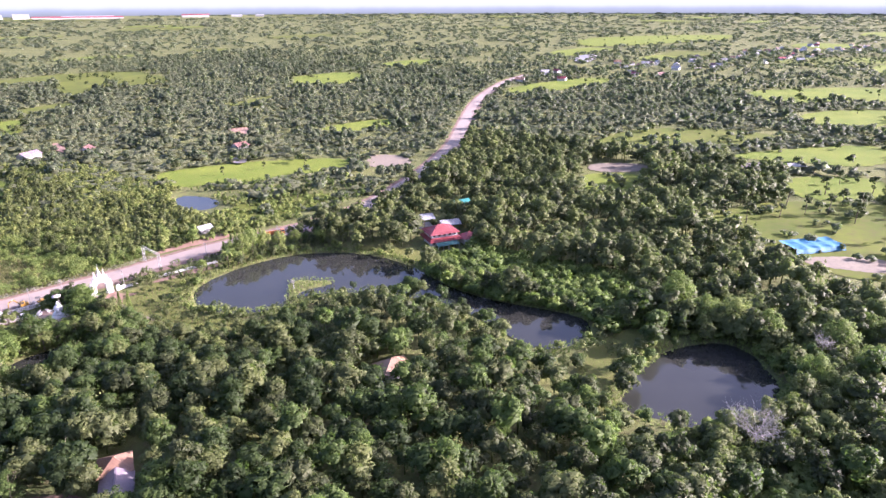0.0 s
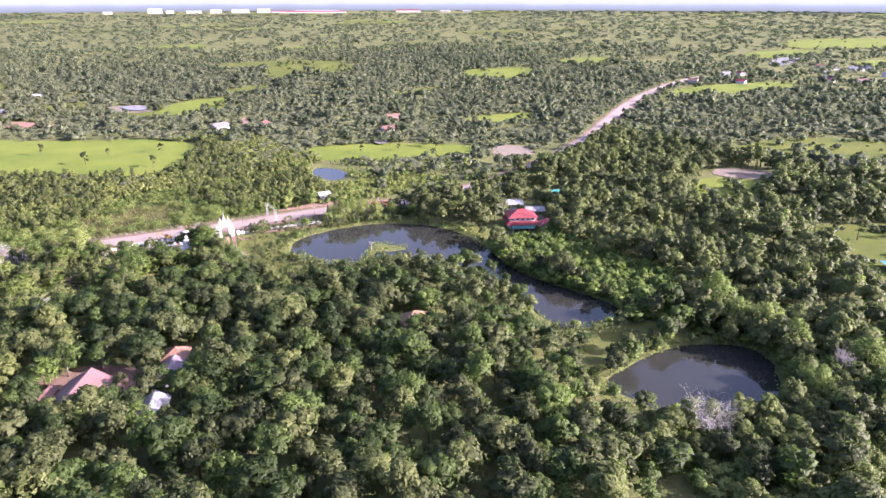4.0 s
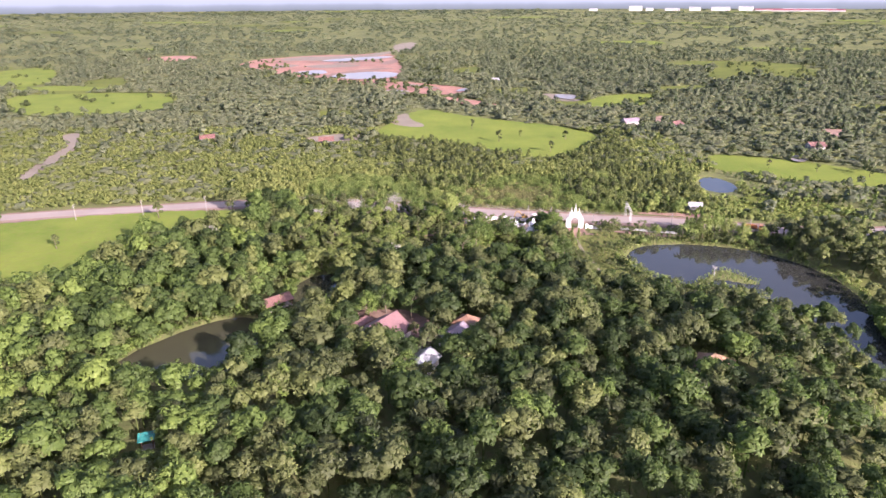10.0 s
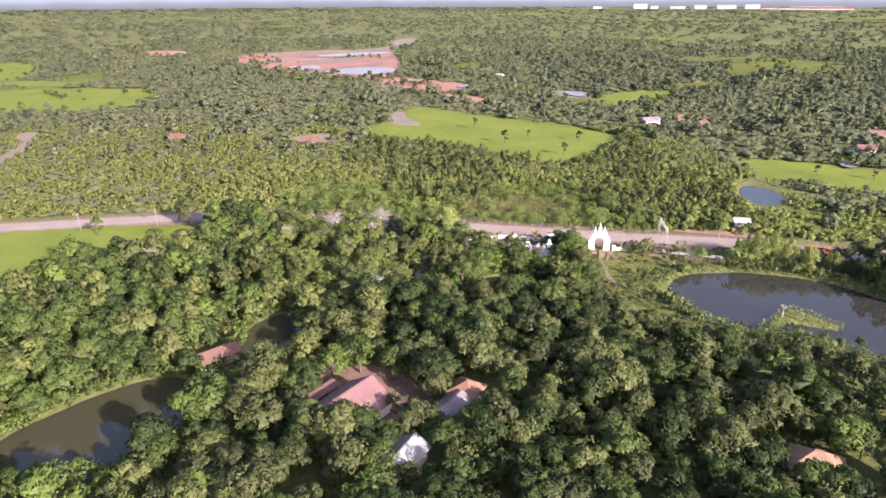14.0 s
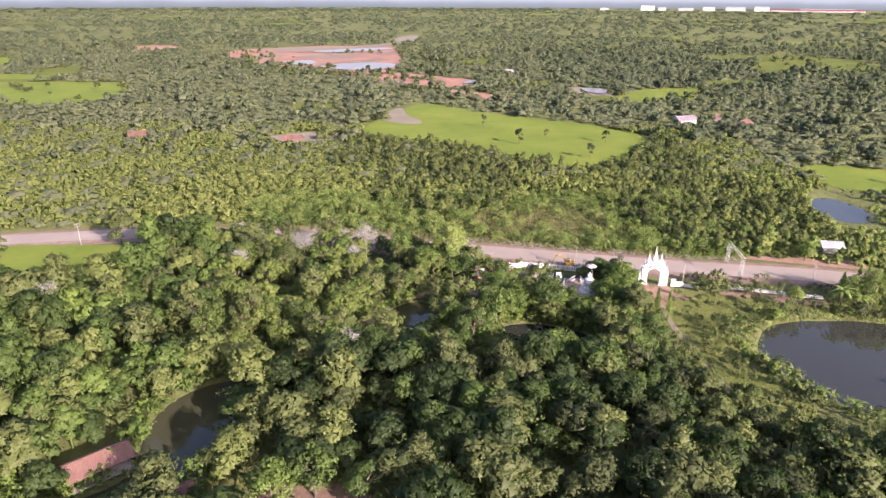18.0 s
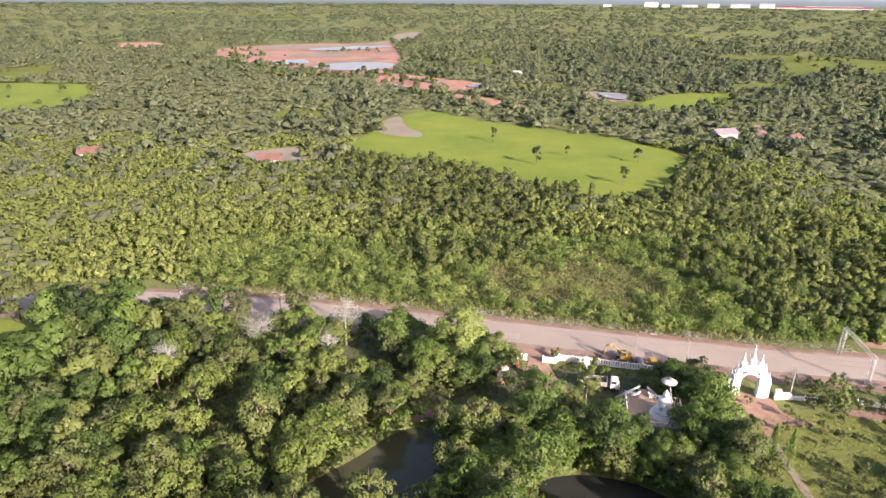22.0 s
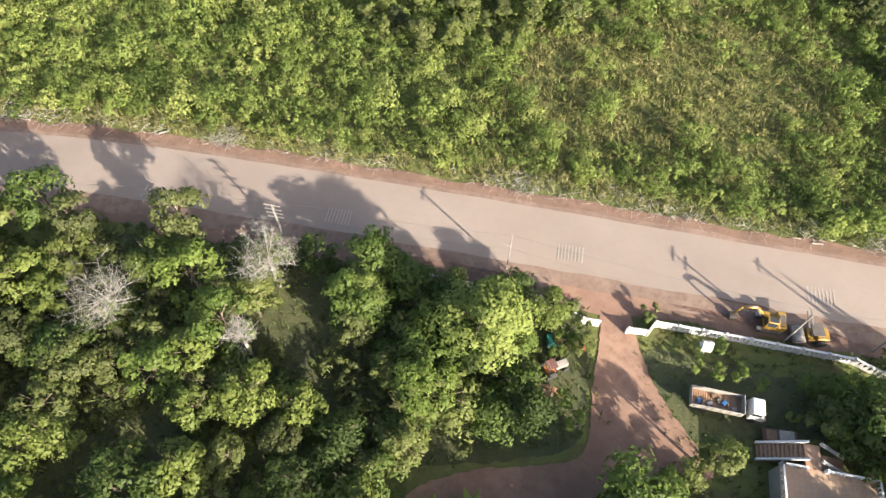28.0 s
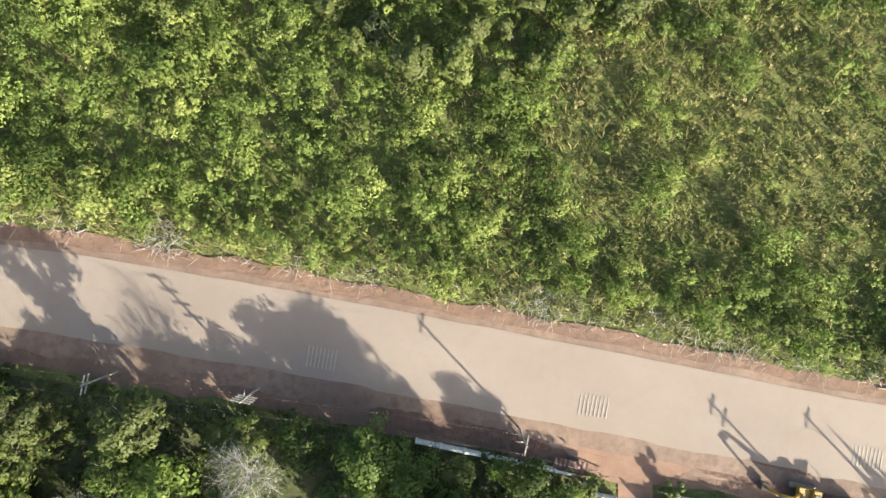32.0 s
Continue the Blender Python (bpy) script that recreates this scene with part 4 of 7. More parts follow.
SHRUB_NEAR = [crown(161 + k, rad, 0.0, hi, cl, n, s, 0.9) for k, (rad, hi, cl, n, s) in enumerate(((1.5, 3.0, 13, 260, 0.20), (2.2, 3.8, 18, 440, 0.20), (1.8, 2.6, 14, 300, 0.20), (1.0, 2.3, 9, 160, 0.18), (2.6, 3.3, 22, 520, 0.21), (1.2, 3.6, 10, 240, 0.20)))]
nx_, ny_ = scatter(-76, 66, 8, 62, 2.7, 28)
side = np.interp(nx_, [p[0] for p in ROAD], [p[1] for p in ROAD])
patch = waves(nx_, ny_, 13, 41) + 0.6 * waves(nx_, ny_, 5, 42) - 2.0 * np.exp(-((nx_ - 16) / 28) ** 2 - ((ny_ - 34) / 17) ** 2)
keep = (ny_ > side + 8.2) & (patch > -1.15)
nx_, ny_, patch = nx_[keep], ny_[keep], patch[keep]
forest("plantation", nx_, ny_, SHRUB_NEAR, LEAF_YOUNG, "dense young bright green plantation bushes", 143, scale=(0.55, 1.25), sizes=np.clip(0.9 + 0.2 * patch, 0.5, 1.2), tints=np.clip(0.58 + 0.10 * np.abs(patch) + np.random.RandomState(11).normal(0, 0.24, len(nx_)), 0, 1.1))
COVER = [crown(171 + k, 1.0, -0.1, hi, 7, 46, 0.21, 0.8) for k, hi in enumerate((0.7, 1.1, 0.9))]
cx_, cy_ = scatter(-76, 66, 8, 62, 1.45, 29)
side = np.interp(cx_, [p[0] for p in ROAD], [p[1] for p in ROAD])
keep = cy_ > side + 7.2
dry = 1.15 * np.exp(-((cx_ - 14) / 28) ** 2 - ((cy_ - 34) / 17) ** 2) + 0.3 * waves(cx_, cy_, 7, 95) + np.exp(-((cy_ - side - 7) / 2.0) ** 2) > 0.45 + 0.3 * np.random.RandomState(13).rand(len(cx_))
forest("ground_cover", cx_[keep & ~dry], cy_[keep & ~dry], COVER, LEAF_YOUNG, "low green weeds and creepers covering the soil", 144, category="undergrowth", tints=np.random.RandomState(26).normal(0.35, 0.2, int((keep & ~dry).sum())))
forest("ground_cover", cx_[keep & dry], cy_[keep & dry], COVER, LEAF_DRY, "dry brownish weeds between the young trees", 145, category="undergrowth", scale=(0.5, 1.0))
px, py, pt = px[~nearby], py[~nearby], pt[~nearby]
forest("plantation", px, py, SHRUB, LEAF_PALE, "young pale green plantation trees in dense rows", 43, scale=(0.6, 1.45), tints=pt)
SHRUB_FAR = [lobes(71 + k, rad, 0.0, hi, cl, 1, 4, 0.34, 1.2, under=-0.3, lift=1.0) for k, (rad, hi, cl) in enumerate(((1.2, 2.3, 3), (0.95, 2.8, 3), (1.4, 2.1, 4), (1.0, 1.8, 2)))]
qx, qy = scatter(-330, 120, -40, 190, 2.6, 9)
side = np.interp(qx, [p[0] for p in ROAD], [p[1] for p in ROAD])
keep = (qy > side + 9) & ~open_ground(qx, qy) & ~((qx > -110) & (qx < 120) & (qy < 80)) & ~tall_zone(qx, qy) & (waves(qx, qy, 60, 5) > -0.55)
qx, qy = qx[keep], qy[keep]
forest("plantation", qx, qy, SHRUB_FAR, LEAF_PALE, "young pale green plantation reaching to the far field", 44, scale=(0.65, 1.25))
LOW = [lobes(191 + k, 2.0, -0.4, hi, 5, 1, 5, 0.4, 0.9, 0.9, 0.0, lift=0.8) for k, hi in enumerate((1.4, 1.8, 2.2))]
kx, ky = scatter(-330, 120, -40, 190, 3.6, 38)
side = np.interp(kx, [p[0] for p in ROAD], [p[1] for p in ROAD])
keep = (ky > side + 10) & ~open_ground(kx, ky) & ~((kx > -76) & (kx < 66) & (ky < 62))
forest("plantation_cover", kx[keep], ky[keep], LOW, LEAF_PALE, "low pale green growth between the young trees", 48, scale=(0.7, 1.3), category="undergrowth", tints=np.random.RandomState(24).normal(0.5, 0.15, int(keep.sum())))
ax_, ay_ = scatter(-64, 140, 10, 170, 3.8, 19)
side = np.interp(ax_, [p[0] for p in ROAD], [p[1] for p in ROAD])
keep = (ay_ > side + 10) & ~open_ground(ax_, ay_) & tall_zone(ax_, ay_)
TALL = [with_stem(lobes(55 + k, rad, lo, hi, cl, 2, 50, 0.36, under=-0.15, lift=0.6), 0.14, hi * 0.6, k) for k, (rad, lo, hi, cl) in enumerate(((2.2, 0.5, 6.6, 7), (1.9, 0.6, 7.6, 7), (2.7, 0.5, 6.2, 9)))]
forest("young_woods", ax_[keep], ay_[keep], TALL, LEAF, "darker older trees among the plantation", 49, scale=(0.38, 0.82), tints=np.random.RandomState(15).normal(0.62, 0.22, int(keep.sum())))

# scrub round the small pond and along the road's north side
zx, zy = scatter(66, 180, -14, 100, 3.3, 20)
side = np.interp(zx, [p[0] for p in ROAD], [p[1] for p in ROAD])
keep = (zy > side + 9) & ~open_ground(zx, zy) & ~((zx < 100) & (zy > 24)) & (waves(zx, zy, 24, 51) + 0.6 * waves(zx, zy, 9, 52) > -0.75)
zx, zy = zx[keep], zy[keep]
forest("roadside_scrub", zx, zy, SHRUB + TALL, LEAF_YOUNG, "green scrub and young trees round the small pond", 50, scale=(0.45, 1.15), sizes=np.interp(zx, [78, 92], [1.0, 0.5]), tints=np.random.RandomState(16).normal(0.45, 0.22, len(zx)))

# middle distance: woods with clearings
MID = [lobes(81 + k, rad, -1.0, hi, cl, 1, 4, 0.6, 0.85, under=-0.2, ragged=0.12, lift=0.6) for k, (rad, hi, cl) in enumerate(((3.8, 6.0, 7), (3.2, 7.4, 7), (4.5, 5.6, 8), (2.6, 4.4, 5), (3.4, 5.0, 6)))]
mx, my = scatter(-520, 760, -420, 760, 8.0, 10)
side = np.interp(mx, [p[0] for p in ROAD], [p[1] for p in ROAD])
core = (mx > -190) & (mx < 300) & (my > -262) & (my < side + 9)
young = (mx > -330) & (mx < 140) & (my > side) & (my < np.where(mx > -60, 150, 110))
seen = (my > -300 + np.abs(mx) * 0.05) & ~((mx < -200) & (my < 60)) & ~((mx > 300) & (my < -330))
clump = waves(mx, my, 60, 7) + 0.7 * waves(mx, my, 24, 33)
pick = np.random.RandomState(14).rand(len(mx))
keep = seen & ~core & ~young & ~open_ground(mx, my) & (pick < np.where(clump > -0.15, np.where(mx > 40, 0.95, 0.78), np.where(mx > 40, 0.45, 0.22)))
mx, my, clump = mx[keep], my[keep], clump[keep]
forest("woods", mx, my, MID, LEAF_HAZE_GREY, "patchy woods and scrub in the middle distance", 45, scale=(0.45, 1.15), sizes=np.clip(0.92 + 0.26 * clump, 0.5, 1.35), tints=np.random.RandomState(5).normal(0.42, 0.16, len(mx)) - 0.14 * clump - np.clip((mx - 40) / 400, 0, 0.22))

# trees along the bunds of the fields
hx_, hy_ = [], []
hr = random.Random(31)
for poly_, m_, label_ in FIELDS[2:27]:
    for (x0, y0), (x1, y1) in zip(poly_, poly_[1:] + poly_[:1]):
        for k in range(int(math.hypot(x1 - x0, y1 - y0) / 11)):
            if hr.random() < 0.45:
                u = hr.random()
                hx_.append(x0 + (x1 - x0) * u + hr.gauss(0, 3.5))
                hy_.append(y0 + (y1 - y0) * u + hr.gauss(0, 3.5))
for poly_, m_, label_ in FIELDS[4:7] + FIELDS[13:20] + FIELDS[20:25]:
    xs0, ys0 = [q[0] for q in poly_], [q[1] for q in poly_]
    for k in range(int((max(xs0) - min(xs0)) * (max(ys0) - min(ys0)) / 420)):
        x0, y0 = hr.uniform(min(xs0), max(xs0)), hr.uniform(min(ys0), max(ys0))
        if k < 160 and waves(x0, y0, 45, 66) > 0.1:
            hx_.append(x0)
            hy_.append(y0)
for cx, cy, w, h, n in ((-60, 212, 13, 16, 26), (-66, 160, 7, 5, 8), (-118, 428, 60, 10, 46), (-170, 470, 50, 14, 40), (-55, 395, 30, 16, 24), (-20, 330, 30, 8, 18), (308, -108, 17, 13, 30), (255, -143, 14, 24, 44), (-240, 560, 26, 30, 24), (-215, 600, 30, 6, 16), (-130, 660, 40, 5, 14), (-180, 505, 30, 10, 20), (-100, 440, 40, 8, 30), (-250, 660, 20, 8, 10), (-70, 700, 8, 60, 24), (-30, 500, 18, 70, 50), (-20, 640, 24, 90, 60), (40, 330, 26, 22, 24)):
    for k in range(n):
        hx_.append(cx + hr.uniform(-w, w))
        hy_.append(cy + hr.uniform(-h, h))
hx_, hy_ = np.array(hx_), np.array(hy_)
keep = (line_dist(hx_, hy_, ROAD) > 9) & (soft_in(hx_, hy_, PONDS[4]) < -3) & ~((hx_ > 60) & (hx_ < 160) & (hy_ < 60))
forest("bund_trees", hx_[keep], hy_[keep], MID, LEAF, "scattered trees along the bunds of the fields", 65, scale=(0.35, 0.95), category="trees", tints=np.random.RandomState(25).normal(0.55, 0.2, int(keep.sum())))

# low scrub that fills the ground between them
SCRUB = [lobes(181 + k, 4.2, -0.9, hi, 3, 1, 1, 0.6, 0.45, 1.2, 0.0, 0.12, 1.2) for k, hi in enumerate((1.8, 2.6, 3.2))]
kx, ky = scatter(-470, 660, -300, 660, 7.0, 30)
side = np.interp(kx, [p[0] for p in ROAD], [p[1] for p in ROAD])
core = (kx > -190) & (kx < 300) & (ky > -262) & (ky < side + 9)
keep = (ky > -300 + np.abs(kx) * 0.05) & ~((kx < -200) & (ky < 60)) & ~core & ~((kx > -110) & (kx < 130) & (ky < 80)) & ~open_ground(kx, ky) & (waves(kx, ky, 50, 81) > -0.75)
forest("scrub", kx[keep], ky[keep], SCRUB, LEAF_HAZE_GREY, "low pale green scrub between the woods", 47, scale=(0.55, 1.2), tints=np.random.RandomState(20).normal(0.85, 0.2, int(keep.sum())))

# far woods, coarser with distance, open before the works on the horizon
WORKS_LINE = [(880, 3960), (1160, 3905), (1600, 3750), (2050, 3500), (2500, 3250), (2780, 3030)]
r = np.random.RandomState(12)
for ring, (d0, d1, n, size, high) in enumerate(((700, 1250, 7000, 5.2, 7.0), (1250, 2200, 5000, 8.6, 6.5), (2200, 3300, 3600, 14.0, 6.0), (3300, 4600, 2800, 21.0, 6.0))):
    a, d = np.radians(r.uniform(-45, 105, n)), np.sqrt(r.uniform(d0**2, d1**2, n))
    x, y = -15 + d * np.sin(a), -180 + d * np.cos(a)
    keep = ~open_ground(x, y) & ~((x < 760) & (y < 760) & (x > -520)) & (waves(x, y * 1.8, 320, 8) + 0.8 * waves(x, y * 1.6, 110, 9) > -0.65) & (np.hypot(x, y) < 4630) & (line_dist(x + 60, y + 200, WORKS_LINE) > 260)
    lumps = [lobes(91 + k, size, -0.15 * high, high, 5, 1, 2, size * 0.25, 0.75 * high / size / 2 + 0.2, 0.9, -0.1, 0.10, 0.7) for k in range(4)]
    forest("far_woods", x[keep], y[keep], lumps, LEAF_HAZE_GREY, "far woods reaching to the horizon", 46 + ring, scale=(0.7, 1.3), tints=r.normal(0.45, 0.2, int(keep.sum())))

# ---- things: materials ----
WHITE = mottled("white_paint", (0.50, 0.495, 0.485), (0.58, 0.575, 0.56), (0.40, 0.385, 0.36), big=0.5, small=3, rough=0.6, bump=0.1)
CONCRETE = mottled("concrete", (0.216, 0.204, 0.186), (0.276, 0.264, 0.240), (0.168, 0.156, 0.138), big=0.4, small=4, bump=0.2)
TERRACOTTA = mottled("terrace_tile", (0.240, 0.138, 0.084), (0.288, 0.180, 0.114), (0.180, 0.102, 0.066), big=0.35, small=3, rough=0.6, bump=0.1)
GLASS_DARK = mottled("window_glass", (0.03, 0.035, 0.04), (0.05, 0.055, 0.06), big=0.5, small=2, rough=0.08, bump=0)
TYRE = mottled("tyre_rubber", (0.025, 0.025, 0.025), (0.04, 0.038, 0.035), big=1, small=5)
STEEL = mottled("dull_steel", (0.25, 0.24, 0.23), (0.36, 0.34, 0.32), (0.20, 0.13, 0.09), big=1, small=4, rough=0.5, metal=0.6)
STEEL_WHITE = mottled("white_steel", (0.40, 0.40, 0.39), (0.48, 0.48, 0.47), (0.30, 0.26, 0.22), big=1, small=5, rough=0.5)
YELLOW = mottled("machine_yellow", (0.268, 0.147, 0.017), (0.302, 0.181, 0.026), (0.173, 0.095, 0.026), big=0.8, small=4, rough=0.45)
ORANGE = mottled("machine_orange", (0.330, 0.102, 0.024), (0.372, 0.144, 0.036), (0.210, 0.084, 0.036), big=0.8, small=4, rough=0.5)
DARK_METAL = mottled("dark_metal", (0.05, 0.048, 0.045), (0.09, 0.085, 0.08), (0.12, 0.08, 0.05), big=1, small=5, rough=0.55)
BLUE = mottled("blue_plastic", (0.024, 0.096, 0.228), (0.036, 0.132, 0.270), big=1, small=4, rough=0.5)
WOOD = mottled("weathered_wood", (0.144, 0.090, 0.054), (0.198, 0.138, 0.090), big=1, small=5)
TEAL_DARK = mottled("dark_teal_sheet", (0.014, 0.075, 0.066), (0.024, 0.105, 0.092), big=0.4, small=3, rough=0.6)
TEAL = mottled("teal_roof_sheet", (0.018, 0.156, 0.132), (0.030, 0.198, 0.168), big=0.4, small=3, rough=0.5)
NET = mottled("blue_net", (0.006, 0.108, 0.195), (0.011, 0.137, 0.226), (0.006, 0.079, 0.148), big=0.3, small=2, rough=0.7)
STONE_POLE = mottled("concrete_pole", (0.205, 0.196, 0.182), (0.250, 0.240, 0.222), big=1, small=5)


def roof_sheet(name, c1, c2, c3, pitch=0.25):
    """Ribbed roofing: ribs run down the slope (local v), with stains."""
    m, n, l, b = mat(name, 0.55)
    c = ramp(n, l, noise_of(n, l, 0.35, 5), (0.35, c1), (0.68, c2))
    c = mixed(n, l, ramp(n, l, noise_of(n, l, 2.2, 6, 0.7), (0.5, (0, 0, 0)), (0.75, (0.8,) * 3)), c, c3)
    l.new(c, b.inputs["Base Color"])
    tc = n.new("ShaderNodeTexCoord")
    w = node(n, "ShaderNodeTexWave", Scale=0.314 / pitch, Distortion=0.0)
    w.bands_direction = "X"
    l.new(tc.outputs["Object"], w.inputs["Vector"])
    bumped(n, l, b, w.outputs["Fac"], 0.7, 0.05)
    return m


ROOF_PINK = roof_sheet("roof_pink", (0.118, 0.064, 0.062), (0.165, 0.088, 0.084), (0.094, 0.048, 0.044))
ROOF_RED = roof_sheet("roof_red", (0.158, 0.020, 0.024), (0.198, 0.032, 0.036), (0.119, 0.020, 0.020))
ROOF_BROWN = roof_sheet("roof_brown", (0.165, 0.088, 0.055), (0.220, 0.132, 0.083), (0.110, 0.061, 0.044))
ROOF_OCHRE = roof_sheet("roof_ochre", (0.200, 0.115, 0.064), (0.240, 0.150, 0.090), (0.165, 0.094, 0.055))
ROOF_RUST = roof_sheet("roof_rust", (0.105, 0.048, 0.038), (0.145, 0.080, 0.064), (0.080, 0.038, 0.030))
ROOF_PURPLE = roof_sheet("roof_purple_grey", (0.138, 0.110, 0.127), (0.187, 0.154, 0.171), (0.110, 0.083, 0.088))
ROOF_GREY = roof_sheet("roof_grey", (0.200, 0.204, 0.210), (0.265, 0.270, 0.275), (0.150, 0.138, 0.130))


# ---- houses ----
def slab(corners, thick):
    """A thin solid from four corners (in order), extruded down."""
    bm = bmesh.new()
    top = [bm.verts.new(c) for c in corners]
    low = [bm.verts.new((c[0], c[1], c[2] - thick)) for c in corners]
    n = len(corners)
    bm.faces.new(top)
    bm.faces.new(low[::-1])
    for k in range(n):
        bm.faces.new((top[k], low[k], low[(k + 1) % n], top[(k + 1) % n]))
    bmesh.ops.recalc_face_normals(bm, faces=bm.faces[:])
    return bm


def window_part(parent, x, y, z, w, h, turn):
    """A framed window set 3 mm proud of its wall."""
    m = pose(x, y, z, 0, 0, turn)
    f = bmesh.new()
    for a in ((-w / 2, w / 2, -h / 2, -h / 2 + 0.08), (-w / 2, w / 2, h / 2 - 0.08, h / 2), (-w / 2, -w / 2 + 0.08, -h / 2 + 0.08, h / 2 - 0.08), (w / 2 - 0.08, w / 2, -h / 2 + 0.08, h / 2 - 0.08)):
        box(f, a[0], a[1], -0.05, 0.03, a[2], a[3])
    win = part("window", f, STEEL_WHITE, parent)
    win.matrix_basis = m
    for s in (-1, 1):
        part("pane", boxed(min(0, s * (w / 2 - 0.08)) + 0.02, max(0, s * (w / 2 - 0.08)) - 0.02, -0.035, -0.01, -h / 2 + 0.08, h / 2 - 0.08), GLASS_DARK, win)


def walls(parent, L, W, h, material, z=0.0):
    bm = bmesh.new()
    t = 0.15
    box(bm, -L / 2, L / 2, -W / 2, -W / 2 + t, z, z + h)
    box(bm, -L / 2, L / 2, W / 2 - t, W / 2, z, z + h)
    box(bm, -L / 2, -L / 2 + t, -W / 2 + t, W / 2 - t, z, z + h)
    box(bm, L / 2 - t, L / 2, -W / 2 + t, W / 2 - t, z, z + h)
    return part("wall", bm, material, parent)


def roof(parent, L, W, z, rise, material, style="gable", over=0.6, ridge_mat=None):
    """Roof slopes, each a part, with ridge caps; gables stand on the wall's ends."""
    a, b = L / 2 + over, W / 2 + over
    drop = rise * over / (W / 2)
    e = z - drop
    if style == "gable":
        for s in (-1, 1):
            part("roof_slope", slab([(-a, s * b, e), (a, s * b, e), (a, 0, z + rise), (-a, 0, z + rise)], 0.07), material, parent)
        part("ridge_cap", box(bmesh.new(), -a - 0.02, a + 0.02, -0.16, 0.16, z + rise - 0.02, z + rise + 0.06), ridge_mat or material, parent)
        for s in (-1, 1):
            bm = bmesh.new()
            x = s * (L / 2 - 0.075)
            vs = [bm.verts.new((x + dx, y, zz)) for dx in (-0.075, 0.075) for y, zz in ((-W / 2, z), (W / 2, z), (0, z + rise - 0.08))]
            bm.faces.new(vs[:3]), bm.faces.new(vs[3:][::-1])
            for k in range(3):
                bm.faces.new((vs[k], vs[(k + 1) % 3], vs[3 + (k + 1) % 3], vs[3 + k]))
            bmesh.ops.recalc_face_normals(bm, faces=bm.faces[:])
            part("gable_wall", bm, WHITE, parent)
    elif style == "hip":
        k = max(a - b, 0.05)
        for s in (-1, 1):
            part("roof_slope", slab([(-a, s * b, e), (a, s * b, e), (k, 0, z + rise), (-k, 0, z + rise)], 0.07), material, parent)
            part("roof_slope", slab([(s * a, -b, e), (s * a, b, e), (s * k, 0, z + rise)], 0.07), material, parent)
        part("ridge_cap", boxed(-k - 0.1, k + 0.1, -0.14, 0.14, z + rise - 0.02, z + rise + 0.07), ridge_mat or material, parent)
    else:  # lean-to
        part("roof_slope", slab([(-a, -b, z), (a, -b, z), (a, b, z + rise), (-a, b, z + rise)], 0.07), material, parent)


def house(name, x, y, turn, L, W, h, rise, roof_mat, label, style="gable", wall_mat=None, windows=3, over=0.6, category="house"):
    ob = thing(name, pose(x, y, 0, 0, 0, turn), label, category)
    walls(ob, L, W, h, wall_mat or WHITE)
    roof(ob, L, W, h, rise, roof_mat, style, over)
    for s in (-1, 1):
        for k in range(windows):
            window_part(ob, -L / 2 + (k + 0.5) * L / windows, s * (W / 2 + 0.005), h * 0.55, min(1.3, L / windows * 0.6), min(1.2, h * 0.4), 0 if s > 0 else 180)
    door = part("door", boxed(-0.45, 0.45, -0.02, 0.05, 0.0, 2.0), WOOD, ob)
    door.matrix_basis = pose(L / 2 + 0.03, 0, 0, 0, 0, 90)
    return ob


def open_shed(name, x, y, turn, L, W, h, rise, roof_mat, label, style="gable", category="shed"):
    """A roof on posts."""
    ob = thing(name, pose(x, y, 0, 0, 0, turn), label, category)
    n = max(2, int(L / 3) + 1)
    for k in range(n):
        for s in (-1, 1):
            part("post", boxed(-0.08, 0.08, -0.08, 0.08, 0, h + (rise if style == "lean" and s > 0 else 0)), WOOD, ob).location = (-L / 2 + 0.2 + k * (L - 0.4) / (n - 1), s * (W / 2 - 0.2), 0)
    roof(ob, L, W, h, rise, roof_mat, style, 0.4)
    part("floor", boxed(-L / 2, L / 2, -W / 2, W / 2, -0.1, 0.08), CONCRETE, ob)
    return ob


house("long_house", -31.0, -96.4, 54, 11.6, 10.2, 2.9, 3.0, ROOF_PINK, "long white house under a faded pink metal roof", windows=5)
open_shed("lean_shed", -36.9, -91.2, 54, 7.0, 1.6, 2.3, 0.4, ROOF_PINK, "low pink-roofed lean-to behind the long house", "lean")
house("hall", -12.4, -97.2, 57, 7.6, 4.8, 2.7, 1.3, ROOF_PURPLE, "low house with a dull purple-grey metal roof", windows=3)
house("tiled_house", -9.0, -91.3, 60, 5.2, 5.0, 3.2, 1.5, ROOF_BROWN, "small house with a brown tiled hip roof", "hip", windows=2)
house("grey_house", -20.0, -110.2, 62, 6.6, 4.8, 2.8, 1.4, ROOF_GREY, "small house with a pale grey sheet-metal roof", windows=2)
house("brown_house", 47.2, -113.0, -28, 7.2, 6.0, 3.2, 2.0, ROOF_OCHRE, "house with an ochre-brown hip roof among trees", "hip", windows=3)
open_shed("pond_shed", -62.3, -76.4, 43, 8.0, 4.2, 2.2, 1.2, ROOF_RUST, "rusty red-roofed shed at the pond's edge")
open_shed("hut", -48.2, -81.2, 35, 2.1, 1.9, 1.8, 0.7, ROOF_RUST, "tiny red-roofed hut on the yard's edge", category="hut")
open_shed("teal_shelter", -73, -137.8, 20, 2.4, 1.8, 2.2, 0.4, TEAL, "small teal-roofed shelter deep in the grove", "lean")

